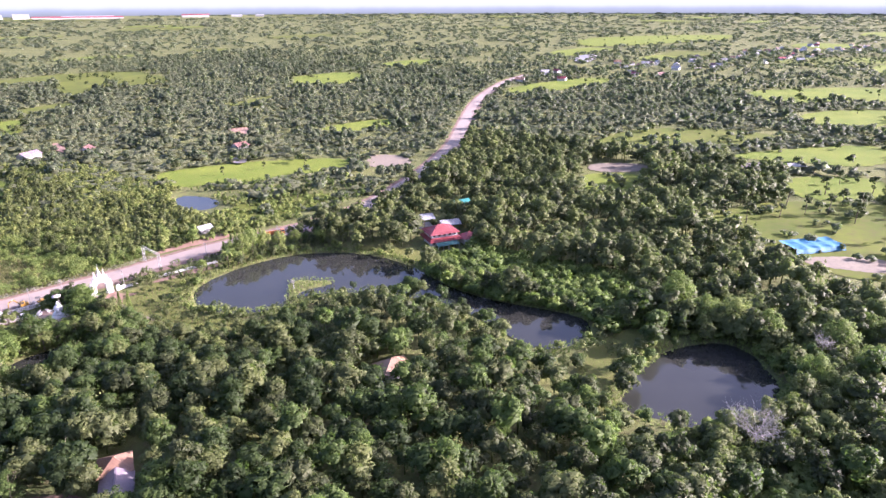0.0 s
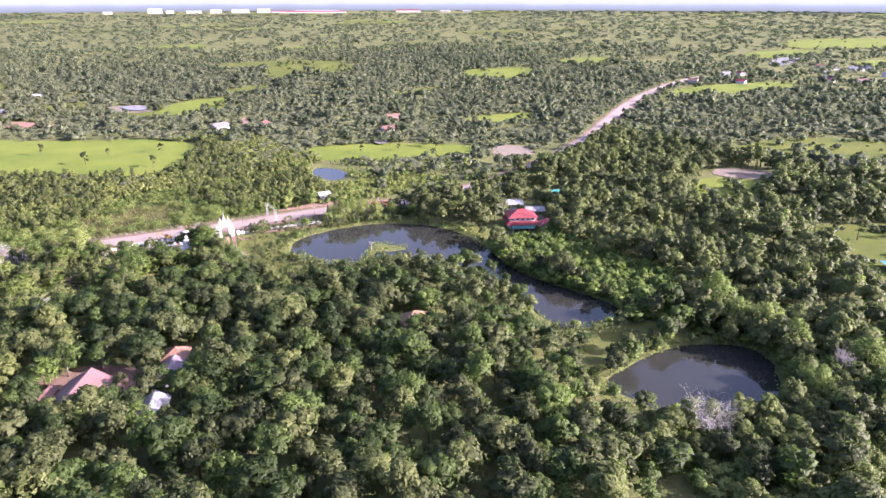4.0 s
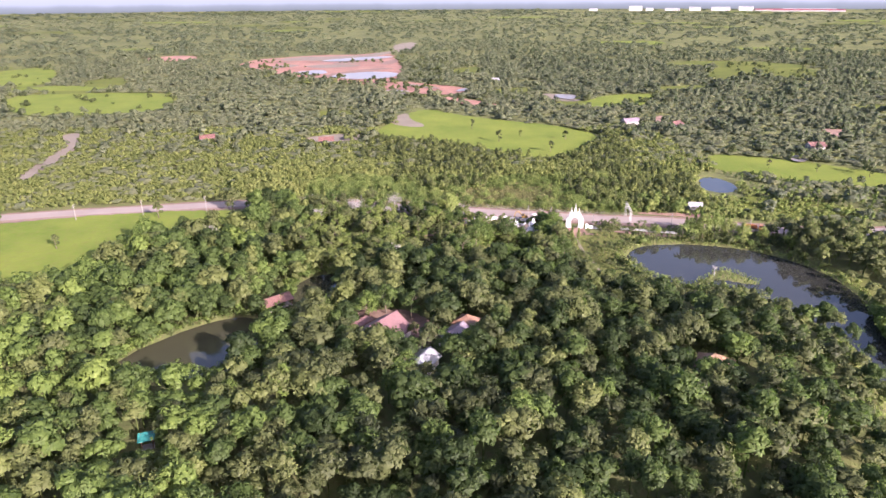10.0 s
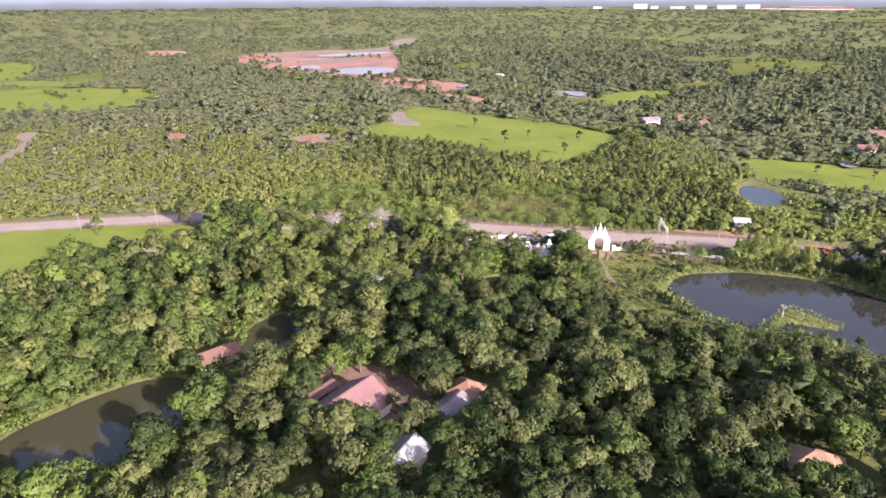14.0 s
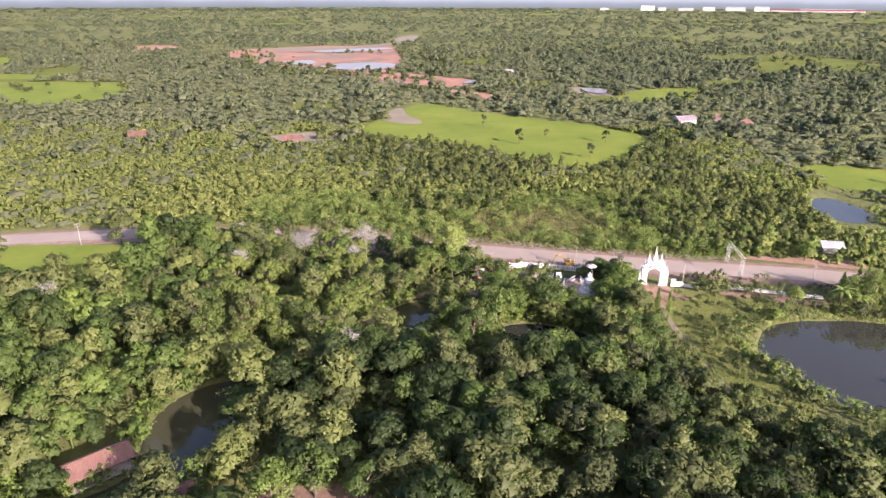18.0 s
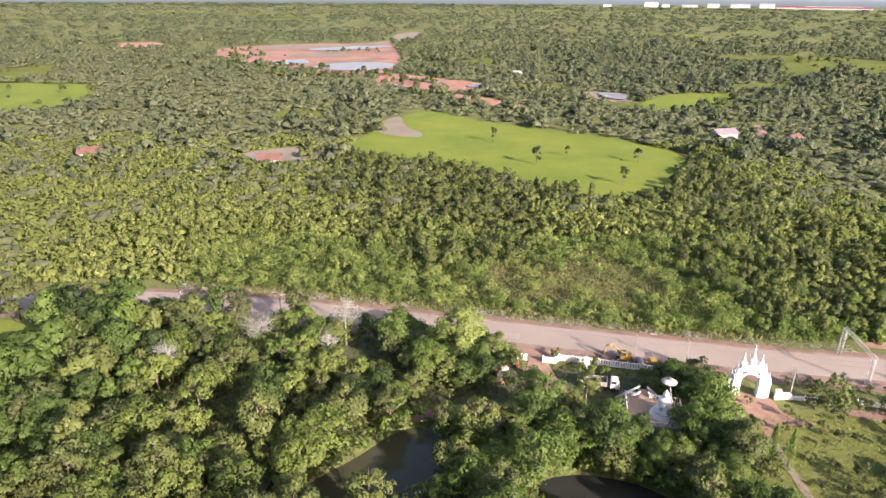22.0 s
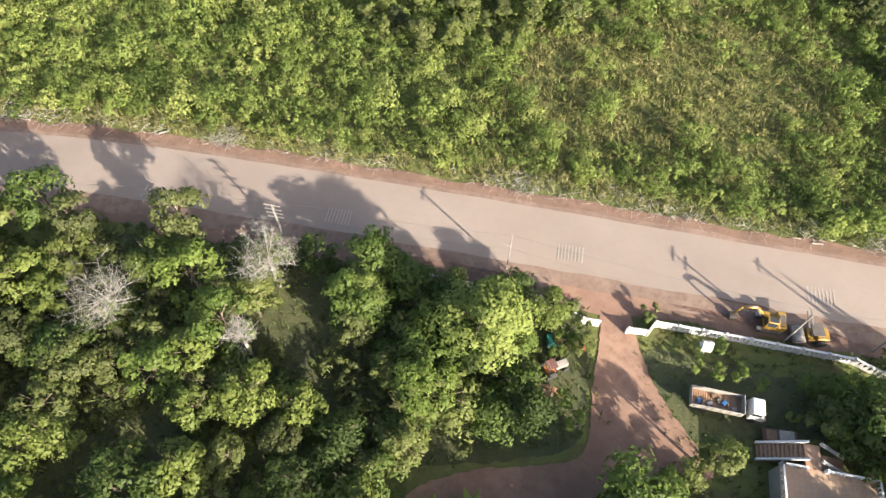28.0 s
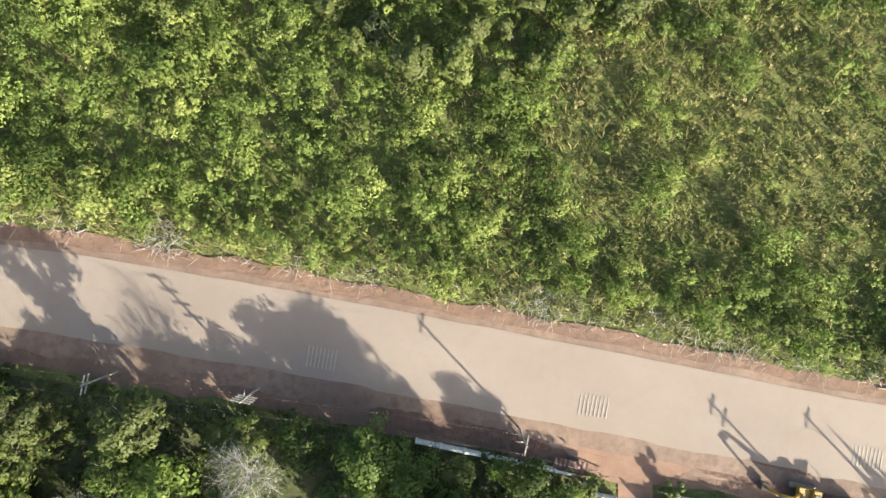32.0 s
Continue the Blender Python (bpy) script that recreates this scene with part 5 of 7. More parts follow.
# the red-roofed house beyond the pond
RH = thing("red_roofed_house", pose(129.5, -70.5, 0, 0, 0, -33) @ Matrix.Diagonal((0.84, 0.84, 0.88, 1)), "white two-storey house with red hip roofs and teal awning", "house")
walls(RH, 12.0, 9.0, 5.6, WHITE)
roof(RH, 12.0, 9.0, 5.6, 2.2, ROOF_RED, "hip", 1.0)
part("lower_roof", slab([(-7.8, -7.6, 2.7), (7.8, -7.6, 2.7), (6.1, -4.6, 3.6), (-6.1, -4.6, 3.6)], 0.08), ROOF_RED, RH)
for s in (-1, 1):
    part("lower_roof", slab([(s * 7.8, -7.6, 2.7), (s * 7.8, 5.6, 2.7), (s * 6.1, 4.6, 3.6), (s * 6.1, -4.6, 3.6)], 0.08), ROOF_RED, RH)
part("awning", slab([(-5.5, -10.6, 2.0), (4.5, -10.6, 2.0), (4.5, -7.7, 2.6), (-5.5, -7.7, 2.6)], 0.06), TEAL_DARK, RH, "dark teal sheet-metal awning")
for k in range(5):
    part("post", boxed(-0.06, 0.06, -0.06, 0.06, 0, 2.02), STEEL_WHITE, RH).location = (-5.3 + k * 2.4, -10.3, 0)
for k in range(5):
    window_part(RH, -4.8 + k * 2.4, -4.52, 4.5, 1.3, 1.2, 180)
    window_part(RH, -4.8 + k * 2.4, -4.52, 1.4, 1.3, 1.4, 180)
for k in range(3):
    window_part(RH, -6.02, -3 + k * 3, 4.5, 1.2, 1.2, 90)
house("side_house", 134.8, -79.5, -33, 5.4, 5.0, 2.8, 1.4, ROOF_RED, "small white side house with a red roof", "hip", windows=2)
open_shed("barn", 140.5, -54.0, -33, 8.5, 6.4, 3.6, 1.1, ROOF_GREY, "barn with a pale grey sheet-metal roof behind the house", category="barn")
open_shed("barn", 141.5, -66.5, -33, 7.2, 4.8, 3.4, 1.2, ROOF_GREY, "second grey-roofed barn beside the house", category="barn")
open_shed("teal_barn", 166, -56, -30, 8, 6, 3.6, 1.2, TEAL, "barn with a teal metal roof among dark trees", category="barn")
house("roadside_house", 88.3, 11.5, -8, 4.6, 3.4, 2.0, 0.9, ROOF_GREY, "small grey house with a pale roof beyond the road", windows=2, wall_mat=CONCRETE)
house("field_house", 113, 199, 20, 11, 6.5, 3.0, 1.6, ROOF_PURPLE, "grey-roofed farmhouse among trees", windows=4, wall_mat=CONCRETE)
open_shed("long_shed", 304, -142, -52, 26, 6, 2.8, 1.2, DARK_METAL, "long dark-roofed farm shed at the field", category="shed")
open_shed("farm_shed", 318, -164, -52, 8, 6, 3.0, 1.0, ROOF_GREY, "pale-roofed shed at the end of the field")
open_shed("farm_shed", 352, -212, -52, 7, 5, 3.0, 1.0, ROOF_GREY, "pale-roofed shed in the paddies")
for x, y, turn, m, label in ((-158, 152, 20, ROOF_RUST, "rusty-roofed farmhouse in the scrub"), (-84, 143, 10, ROOF_RUST, "rusty-roofed hut by the bare plot"), (40, 440, 0, ROOF_GREY, "white-roofed shed near the quarry"),
                             (140, 188, 40, ROOF_RUST, "red-roofed house in the woods"), (-330, 205, 10, ROOF_RUST, "rusty-roofed house near the track"), (196, 120, 0, ROOF_RUST, "red-roofed house in the woods")):
    house("farmhouse", x, y, turn, 8, 6, 2.8, 1.6, m, label, windows=2, wall_mat=CONCRETE)

# village and works in the distance
vr = random.Random(5)
for k in range(58):
    u = vr.random()
    x, y = 640 + 760 * u + vr.uniform(-60, 60), 130 - 260 * u + vr.uniform(-70, 70)
    m, word = vr.choice(((ROOF_GREY, "grey"), (ROOF_GREY, "grey"), (ROOF_RUST, "rusty"), (ROOF_RED, "red"), (ROOF_BROWN, "brown")))
    ob = thing("village_house", pose(x, y, 0, 0, 0, vr.uniform(0, 180)), "far village house with a %s metal roof" % word, "house", "houses of the village")
    walls(ob, 9, 7, 3.2, WHITE)
    roof(ob, 9, 7, 3.2, vr.uniform(1.5, 2.4), m, "gable", 0.8)


def works(x, y, turn, L, W, h, roof_mat, label, storeys=1):
    ob = thing("factory_building", pose(x, y, 0, 0, 0, turn), label, "building", "works on the horizon")
    walls(ob, L, W, h, WHITE)
    roof(ob, L, W, h, 0.12 * W, roof_mat, "gable", 0.5)
    for f in range(storeys):
        for k in range(int(L / 9)):
            part("window", boxed(-2.6, 2.6, -0.06, 0.05, -0.9, 0.9), GLASS_DARK, ob).location = (-L / 2 + 5 + k * 9, -W / 2 - 0.03, (f + 0.55) * h / storeys)


works(1156, 3903, -16, 75, 46, 22, ROOF_GREY, "far white works building with a pale roof", 1)
works(1233, 3880, -17, 42, 46, 11, ROOF_GREY, "far white works building with a pale roof", 1)
works(1356, 3840, -19, 83, 46, 9, ROOF_GREY, "far white works building with a pale roof", 3)
works(1473, 3797, -21, 62, 46, 16, ROOF_GREY, "far white works building with a pale roof", 3)
works(1602, 3745, -23, 100, 46, 16, ROOF_GREY, "far white works building with a pale roof", 4)
works(1726, 3692, -24, 75, 46, 19, ROOF_GREY, "far white works building with a pale roof", 4)
works(2011, 3552, -29, 260, 46, 8, ROOF_GREY, "far white works building with a pale roof", 1)
works(1960, 3465, -28, 348, 46, 6, ROOF_RED, "far white works building with a red roof", 1)
works(1836, 3642, -26, 150, 46, 6, ROOF_RED, "far white works building with a red roof", 1)
works(2484, 3253, -36, 150, 46, 11, ROOF_RED, "far white works building with a red roof", 1)
works(2667, 3111, -39, 59, 46, 6, ROOF_GREY, "far white works building with a pale roof", 1)
works(2769, 3027, -41, 48, 46, 6, ROOF_GREY, "far white works building with a pale roof", 1)
works(917, 3965, -13, 48, 46, 7, ROOF_GREY, "far white works building with a pale roof", 1)


# ---- temple gate, walls and terrace ----
def spire(parent, x, z, w, h):
    """A tiered, tapering finial tower."""
    bm = bmesh.new()
    prof = [(1.0, 0), (1.0, 0.10), (0.82, 0.12), (0.82, 0.22), (0.66, 0.24), (0.66, 0.33), (0.50, 0.36), (0.40, 0.48), (0.26, 0.60), (0.15, 0.74), (0.07, 0.88), (0.02, 1.0)]
    lathe(bm, [(r * w, t * h) for r, t in prof], 8, (x, 0, z))
    for s in (-1, 1):
        for u in (-1, 1):
            lathe(bm, [(0.16 * w, 0), (0.13 * w, 0.10 * h), (0.02 * w, 0.30 * h)], 5, (x + s * 0.8 * w, u * 0.8 * w, z + 0.12 * h))
    return part("spire", bm, WHITE, parent)


gate = thing("temple_gate", pose(34.8, -10.3, 0, 0, 0, -12) @ Matrix.Diagonal((0.78, 0.82, 1.0, 1)), "white temple gate with an arch and five pointed spires", "gate")
for s in (-1, 1):
    bm = boxed(s * 2.55 - 0.95, s * 2.55 + 0.95, -1.05, 1.05, 0, 0.5, 0.04)
    box(bm, s * 2.55 - 0.75, s * 2.55 + 0.75, -0.85, 0.85, 0.5, 3.4, 0.03)
    box(bm, s * 2.55 - 0.92, s * 2.55 + 0.92, -1.0, 1.0, 3.4, 3.8, 0.03)
    part("pillar", bm, WHITE, gate)
    part("buttress", box(boxed(s * 3.7 - 0.45, s * 3.7 + 0.45, -0.5, 0.5, 0, 2.6, 0.03), s * 3.7 - 0.55, s * 3.7 + 0.55, -0.6, 0.6, 2.6, 2.9, 0.03), WHITE, gate)
bm = bmesh.new()  # arch: a ring of blocks
for k in range(11):
    a0, a1 = math.pi * k / 11, math.pi * (k + 1) / 11
    v = [bm.verts.new((r * math.cos(a), y, 2.6 + r * math.sin(a) * 0.85)) for y in (-0.7, 0.7) for a in (a0, a1) for r in (1.78, 2.25)]
    for f in ((0, 1, 3, 2), (4, 6, 7, 5), (0, 2, 6, 4), (1, 5, 7, 3)):
        bm.faces.new([v[i] for i in f])
bmesh.ops.recalc_face_normals(bm, faces=bm.faces[:])
part("arch", bm, WHITE, gate)
bm = boxed(-2.7, 2.7, -0.62, 0.62, 4.45, 4.95, 0.03)
box(bm, -2.2, 2.2, -0.7, 0.7, 4.95, 5.3, 0.03)
box(bm, -1.5, 1.5, -0.6, 0.6, 5.3, 5.7, 0.03)
part("pediment", bm, WHITE, gate)
for s in (-1, 1):
    part("spandrel", boxed(s * 2.3 - 0.55, s * 2.3 + 0.55, -0.6, 0.6, 3.8, 4.45), WHITE, gate)
spire(gate, 0, 5.7, 0.75, 3.9)
for s in (-1, 1):
    spire(gate, s * 1.75, 5.3, 0.6, 2.7)
    spire(gate, s * 2.75, 3.8, 0.6, 2.4)
    spire(gate, s * 3.7, 2.9, 0.42, 1.9)
for k in range(9):
    part("medallion", lathe(bmesh.new(), [(0.16, 0), (0.16, 0.05), (0.05, 0.08)], 8), CONCRETE, gate).matrix_basis = pose(-1.3 + k * 0.325, -0.63, 4.7, 90, 0, 0)
sheet("gate_apron", [(32, -9.6), (38.6, -11.2), (38, -15), (39.4, -17), (43, -18.6), (39, -19), (36, -18.4), (34.6, -21.6), (33, -22.6), (33.2, -18), (31.8, -14)], 0.06, RED_SOIL, "worn red earth inside the temple gate", "path", 0.4)
ribbon("path", [(33.5, -22), (32.8, -32), (33.2, -41), (34.4, -46), (34.8, -56), (38, -66)], 0.55, 0.55, 0.05, BARE, "narrow pale footpath across the lawn", "path", ragged=0.12)


def low_wall(points, h, label):
    """A white wall in bays: panel, coping and a post at each joint; each bay has three slits."""
    ob = thing("boundary_wall", pose(points[0][0], points[0][1], 0), label, "wall")
    o = Vector(points[0])
    for a, b in zip(points, points[1:]):
        a, b = Vector(a) - o, Vector(b) - o
        n = max(1, round((b - a).length / 2.4))
        turn = math.degrees(math.atan2(b.y - a.y, b.x - a.x))
        w = (b - a).length / n
        for k in range(n):
            p = a.lerp(b, (k + 0.5) / n)
            m = pose(p.x, p.y, 0, 0, 0, turn)
            bm = boxed(-w / 2 + 0.12, w / 2 - 0.12, -0.06, 0.06, -0.05, 0.35)
            for j in range(5):
                x = -w / 2 + 0.12 + (w - 0.24) * (j + 0.5) / 5
                box(bm, x - 0.14, x + 0.14, -0.05, 0.05, 0.35, h - 0.12)
            part("panel", bm, WHITE, ob).matrix_basis = m
            part("coping", boxed(-w / 2 + 0.1, w / 2 - 0.1, -0.12, 0.12, h - 0.12, h, 0.02), WHITE, ob).matrix_basis = m
            q = a.lerp(b, k / n)
            bm = boxed(-0.14, 0.14, -0.14, 0.14, -0.05, h + 0.1, 0.02)
            lathe(bm, [(0.16, 0), (0.10, 0.10), (0.02, 0.24)], 6, (0, 0, h + 0.1))
            part("post", bm, WHITE, ob).matrix_basis = pose(q.x, q.y, 0, 0, 0, turn)
    return ob


low_wall([(-19.6, 5.7), (-10.5, 3.6), (-4.6, 2.3)], 1.15, "low white boundary wall half hidden by bushes")
low_wall([(-3.6, 1.2), (-2.4, 0.2), (-0.5, -0.2)], 1.25, "short white wall beside the drive's mouth")
low_wall([(2.1, -0.9), (4.2, -1.2), (5.1, -0.2), (11.9, -1.6), (24.2, -4.3), (31.2, -8.6)], 1.2, "white balustraded wall along the roadside verge")
low_wall([(41.4, -11.8), (45.6, -12.4)], 0.75, "low white wall running on past the gate")
low_wall([(51.6, -12.9), (58.0, -14.6), (64.5, -16.6), (71.0, -18.4)], 0.75, "low white wall beside the red soil bank")
bm = boxed(38.6, 41.2, -12.0, -11.5, 0, 1.2, 0.03)
tagged(part("wing_wall", box(bm, 38.6, 39.6, -11.95, -11.55, 1.2, 1.9, 0.03), WHITE), "stepped white wing wall beside the gate", "wall")

terrace = thing("terrace", pose(16.5, -19.1, 0, 0, 0, -11), "raised terrace with tan-brown tiles and white balustrade", "terrace")
TW, TD, TZ = 4.1, 3.6, 2.6
part("base", box(boxed(-TW, TW, -TD, TD, -0.05, TZ - 0.2), -TW - 0.15, TW + 0.15, -TD - 0.15, TD + 0.15, TZ - 0.2, TZ - 0.02, 0.02), CONCRETE, terrace)
tile = boxed(-0.248, 0.248, -0.2505, 0.2505, 0, 0.025)
tile_me = bpy.data.meshes.new("tile")
tile.to_mesh(tile_me)
tile.free()
tile_me.materials.append(mottled("terrace_tile_piece", (0.29, 0.195, 0.125), (0.33, 0.226, 0.15), (0.25, 0.166, 0.108), big=0.4, small=4, rough=0.65, bump=0.1, object_random=0.04))
for i in range(16):
    for j in range(14):
        shared("tile", tile_me, terrace, pose(-TW + 0.27 + i * 0.505, -TD + 0.28 + j * 0.51, TZ - 0.02))
rail_runs = [((-TW, -TD), (TW, -TD)), ((TW, -TD), (TW, TD)), ((-TW, TD), (-TW, -TD)), ((-TW, TD), (-1.9, TD)), ((-0.3, TD), (TW, TD))]
bal = lathe(bmesh.new(), [(0.07, 0), (0.05, 0.08), (0.085, 0.22), (0.045, 0.42), (0.07, 0.5)], 6)
bal_me = bpy.data.meshes.new("baluster")
bal.to_mesh(bal_me)
bal.free()
bal_me.materials.append(WHITE)
for (ax, ay), (bx, by) in rail_runs:
    length = math.hypot(bx - ax, by - ay)
    turn = math.degrees(math.atan2(by - ay, bx - ax))
    part("handrail", boxed(0, length, -0.09, 0.09, TZ + 0.52, TZ + 0.62, 0.02), WHITE, terrace).matrix_basis = pose(ax, ay, 0, 0, 0, turn)
    for k in range(int(length / 0.36)):
        u = (k + 0.5) * 0.36 / length
        shared("baluster", bal_me, terrace, pose(ax + (bx - ax) * u, ay + (by - ay) * u, TZ))
    part("newel", boxed(-0.15, 0.15, -0.15, 0.15, TZ - 0.02, TZ + 0.8, 0.03), WHITE, terrace).location = (ax, ay, 0)
# flights of steps up to the landing on the road side
for k in range(12):
    part("step", boxed(-5.2 + k * 0.3, -4.9 + k * 0.3, TD + 0.9, TD + 2.3, 0, 0.2 * (k + 1), 0.01), TERRACOTTA, terrace)
    part("step", boxed(2.7 - k * 0.3 - 0.3, 2.7 - k * 0.3, TD + 0.9 - 0.05 * k, TD + 2.2 - 0.05 * k, 0, 0.2 * (k + 1), 0.01), TERRACOTTA, terrace)
part("landing", boxed(-1.9, -0.55, TD - 0.2, TD + 2.3, 2.3, TZ, 0.02), TERRACOTTA, terrace)
part("landing_wall", boxed(-1.6, -0.7, TD + 0.2, TD + 1.8, 0, 2.3), CONCRETE, terrace)
for y in (TD + 0.82, TD + 2.38):
    for s, x0, x1 in ((1, -5.3, -1.7), (-1, 2.8, -0.6)):
        bm = bmesh.new()
        v = [(x0, y - 0.09, 0.5), (x0, y + 0.09, 0.5), (x1, y + 0.09, TZ + 0.62), (x1, y - 0.09, TZ + 0.62)]
        part("stair_rail", slab(v, 0.45), WHITE, terrace)

statue = bmesh.new()  # one plain seated form
lathe(statue, [(1.75, 0), (1.75, 0.25), (1.5, 0.3), (1.55, 0.55), (1.3, 0.7)], 20)
lathe(statue, [(1.35, 0.68), (1.38, 0.95), (1.1, 1.25), (0.85, 1.6), (0.9, 2.3), (0.95, 2.8), (0.75, 3.15), (0.34, 3.3), (0.36, 3.5), (0.44, 3.75), (0.40, 4.05), (0.24, 4.25), (0.16, 4.45), (0.05, 4.75)], 16)
for s in (-1, 1):
    tube(statue, (s * 0.95, 0, 2.75), (s * 1.15, 0.25, 1.8), 0.26, 0.22)
    tube(statue, (s * 1.15, 0.25, 1.8), (s * 0.35, 0.85, 1.35), 0.22, 0.16)
    tube(statue, (s * 1.2, 0.2, 0.95), (-s * 0.5, 0.95, 0.95), 0.33, 0.24)
ob = part("statue", statue, WHITE)
ob.matrix_basis = pose(17.6, -20.0, TZ + 0.005, 0, 0, 60) @ Matrix.Diagonal((1.18, 1.18, 0.95, 1))
tagged(ob, "large white seated statue on a round plinth", "statue")
par = thing("ceremonial_parasol", pose(17.8, -20.5, TZ), "large faded grey-pink parasol on a pole above the statue", "parasol")
part("pole", tube(bmesh.new(), (0.9, -0.9, -0.02), (0.0, 0.5, 6.0), 0.06, 0.05), STEEL, par)
bm = lathe(bmesh.new(), [(1.15, 5.75), (1.16, 5.82), (0.8, 6.05), (0.35, 6.2), (0.05, 6.26)], 20, (0, 0.7, 0))
part("canopy", bm, mottled("parasol_cloth", (0.30, 0.27, 0.26), (0.40, 0.365, 0.35), (0.24, 0.205, 0.195), big=1.2, small=5, rough=0.8), par)
part("canopy_top", lathe(bmesh.new(), [(0.35, 6.2), (0.34, 6.26), (0.12, 6.3), (0.03, 6.6)], 10, (0, 0.7, 0)), ROOF_PINK, par, "faded red cap of the parasol")


sheet("soil_bank", [(62, 6), (69, 4.2), (78, 1.8), (86, -0.5), (92, -1), (92, 4), (85, 6.5), (76, 6.5), (67, 8)], 0.075, RED_SOIL, "bare red soil scraped up beside the road", "soil", 0.5)
sheet("soil_bank", [(48, -14.4), (56, -15.0), (68, -18.4), (73, -20.5), (66, -22.0), (54, -18.0), (49, -16.6)], 0.07, VERGE_SOIL, "spread heap of dark red soil along the wall", "soil", 0.4)


# ---- vehicles and machines ----
def wheel(parent, x, y, r, w, name="wheel"):
    ob = part(name, lathe(bmesh.new(), [(r * 0.55, -w / 2), (r * 0.9, -w / 2), (r, -w * 0.32), (r, w * 0.32), (r * 0.9, w / 2), (r * 0.55, w / 2)], 16), TYRE, parent)
    ob.matrix_basis = pose(x, y, r, 90, 0, 0)
    part("rim", lathe(bmesh.new(), [(r * 0.5, -w / 2 + 0.03), (r * 0.5, w / 2 - 0.03), (r * 0.2, w / 2 - 0.01)], 12), STEEL, ob)


def truck(x, y, turn, label, bed, cab_mat, L=7.6):
    ob = thing("tipper_truck", pose(x, y, 0, 0, 0, turn), label, "truck")
    part("chassis", boxed(-L / 2 + 0.2, L / 2 - 0.3, -0.45, 0.45, 0.55, 0.9), DARK_METAL, ob)
    b0, b1 = -L / 2, L / 2 - 2.3
    part("bed_floor", boxed(b0, b1, -1.05, 1.05, 0.95, 1.1), ROOF_OCHRE, ob, "rusty dirt-covered bed floor")
    for s in (-1, 1):
        side = part("side_panel", boxed(b0, b1, s * 1.05 - 0.05, s * 1.05 + 0.05, 1.1, 1.85, 0.01), bed, ob)
        for k in range(6):
            part("rib", boxed(b0 + 0.3 + k * 0.92, b0 + 0.38 + k * 0.92, s * 1.13 - 0.03, s * 1.13 + 0.03, 1.05, 1.83), bed, side)
    part("tailgate", boxed(b0 - 0.06, b0, -1.1, 1.1, 1.05, 1.8, 0.01), bed, ob)
    part("headboard", boxed(b1, b1 + 0.08, -1.05, 1.05, 1.05, 2.1, 0.01), bed, ob)
    c0, c1 = L / 2 - 1.75, L / 2
    cab = part("cab", box(boxed(c0 + 0.15, c1, -0.98, 0.98, 0.6, 1.55, 0.06), c0 + 0.17, c1 - 0.25, -0.93, 0.93, 1.5, 2.3, 0.12), cab_mat, ob)
    part("windscreen", boxed(c1 - 0.27, c1 - 0.21, -0.85, 0.85, 1.62, 2.15), GLASS_DARK, cab)
    for s in (-1, 1):
        part("side_window", boxed(c0 + 0.35, c1 - 0.5, s * 0.93 - 0.03, s * 0.93 + 0.03, 1.65, 2.15), GLASS_DARK, cab)
        part("mirror", boxed(c1 - 0.25, c1 - 0.15, s * 1.2 - 0.08, s * 1.2 + 0.08, 1.5, 1.9, 0.01), DARK_METAL, cab)
        part("headlight", boxed(c1 - 0.02, c1 + 0.03, s * 0.8 - 0.15, s * 0.8 + 0.15, 0.8, 1.0), GLASS_DARK, cab)
        for wx2 in (c0 + 0.75, b0 + 1.6):
            wheel(ob, wx2, s * 0.95, 0.46, 0.32)
    part("bumper", boxed(c1, c1 + 0.12, -1.05, 1.05, 0.45, 0.72, 0.02), STEEL, ob)
    return ob, b0, b1


t1, b0, b1 = truck(10.3, -8.8, -13, "white tipper truck parked on the grass, bed half loaded", CONCRETE, WHITE)
t1.matrix_basis = t1.matrix_basis @ Matrix.Diagonal((0.9, 0.88, 0.95, 1))
jr = random.Random(8)
for k, m in enumerate((BLUE, WOOD, STEEL, WOOD, DARK_METAL, BLUE, WOOD, STEEL)):
    part("load", boxed(-0.3, 0.3, -0.2, 0.2, 1.1, 1.3 + 0.1 * (k % 3), 0.02), m, t1, "scrap lying in the truck bed").matrix_basis = pose(-2.9 + k * 0.52, jr.uniform(-0.6, 0.6), 0, 0, 0, jr.uniform(0, 90))
truck(100.5, -14.6, -28, "orange tipper truck parked on the road shoulder", ORANGE, ORANGE, 7.0)

pick = thing("trailer", pose(14.8, -11.9, 0, 0, 0, -8), "old rusty flat trailer loaded with pale sheets", "trailer")
part("deck", boxed(-1.6, 1.6, -0.75, 0.75, 0.55, 0.7, 0.02), ROOF_RUST, pick)
part("load", boxed(-0.2, 1.2, -0.6, 0.6, 0.7, 1.05, 0.04), CONCRETE, pick, "pale flat load on the trailer")
part("load", boxed(-1.4, -0.4, -0.6, 0.55, 0.7, 0.95, 0.04), WOOD, pick)
part("drawbar", boxed(1.6, 2.3, -0.06, 0.06, 0.5, 0.6), DARK_METAL, pick)
for s in (-1, 1):
    wheel(pick, -0.6, s * 0.72, 0.33, 0.2)
    wheel(pick, 0.7, s * 0.72, 0.33, 0.2)

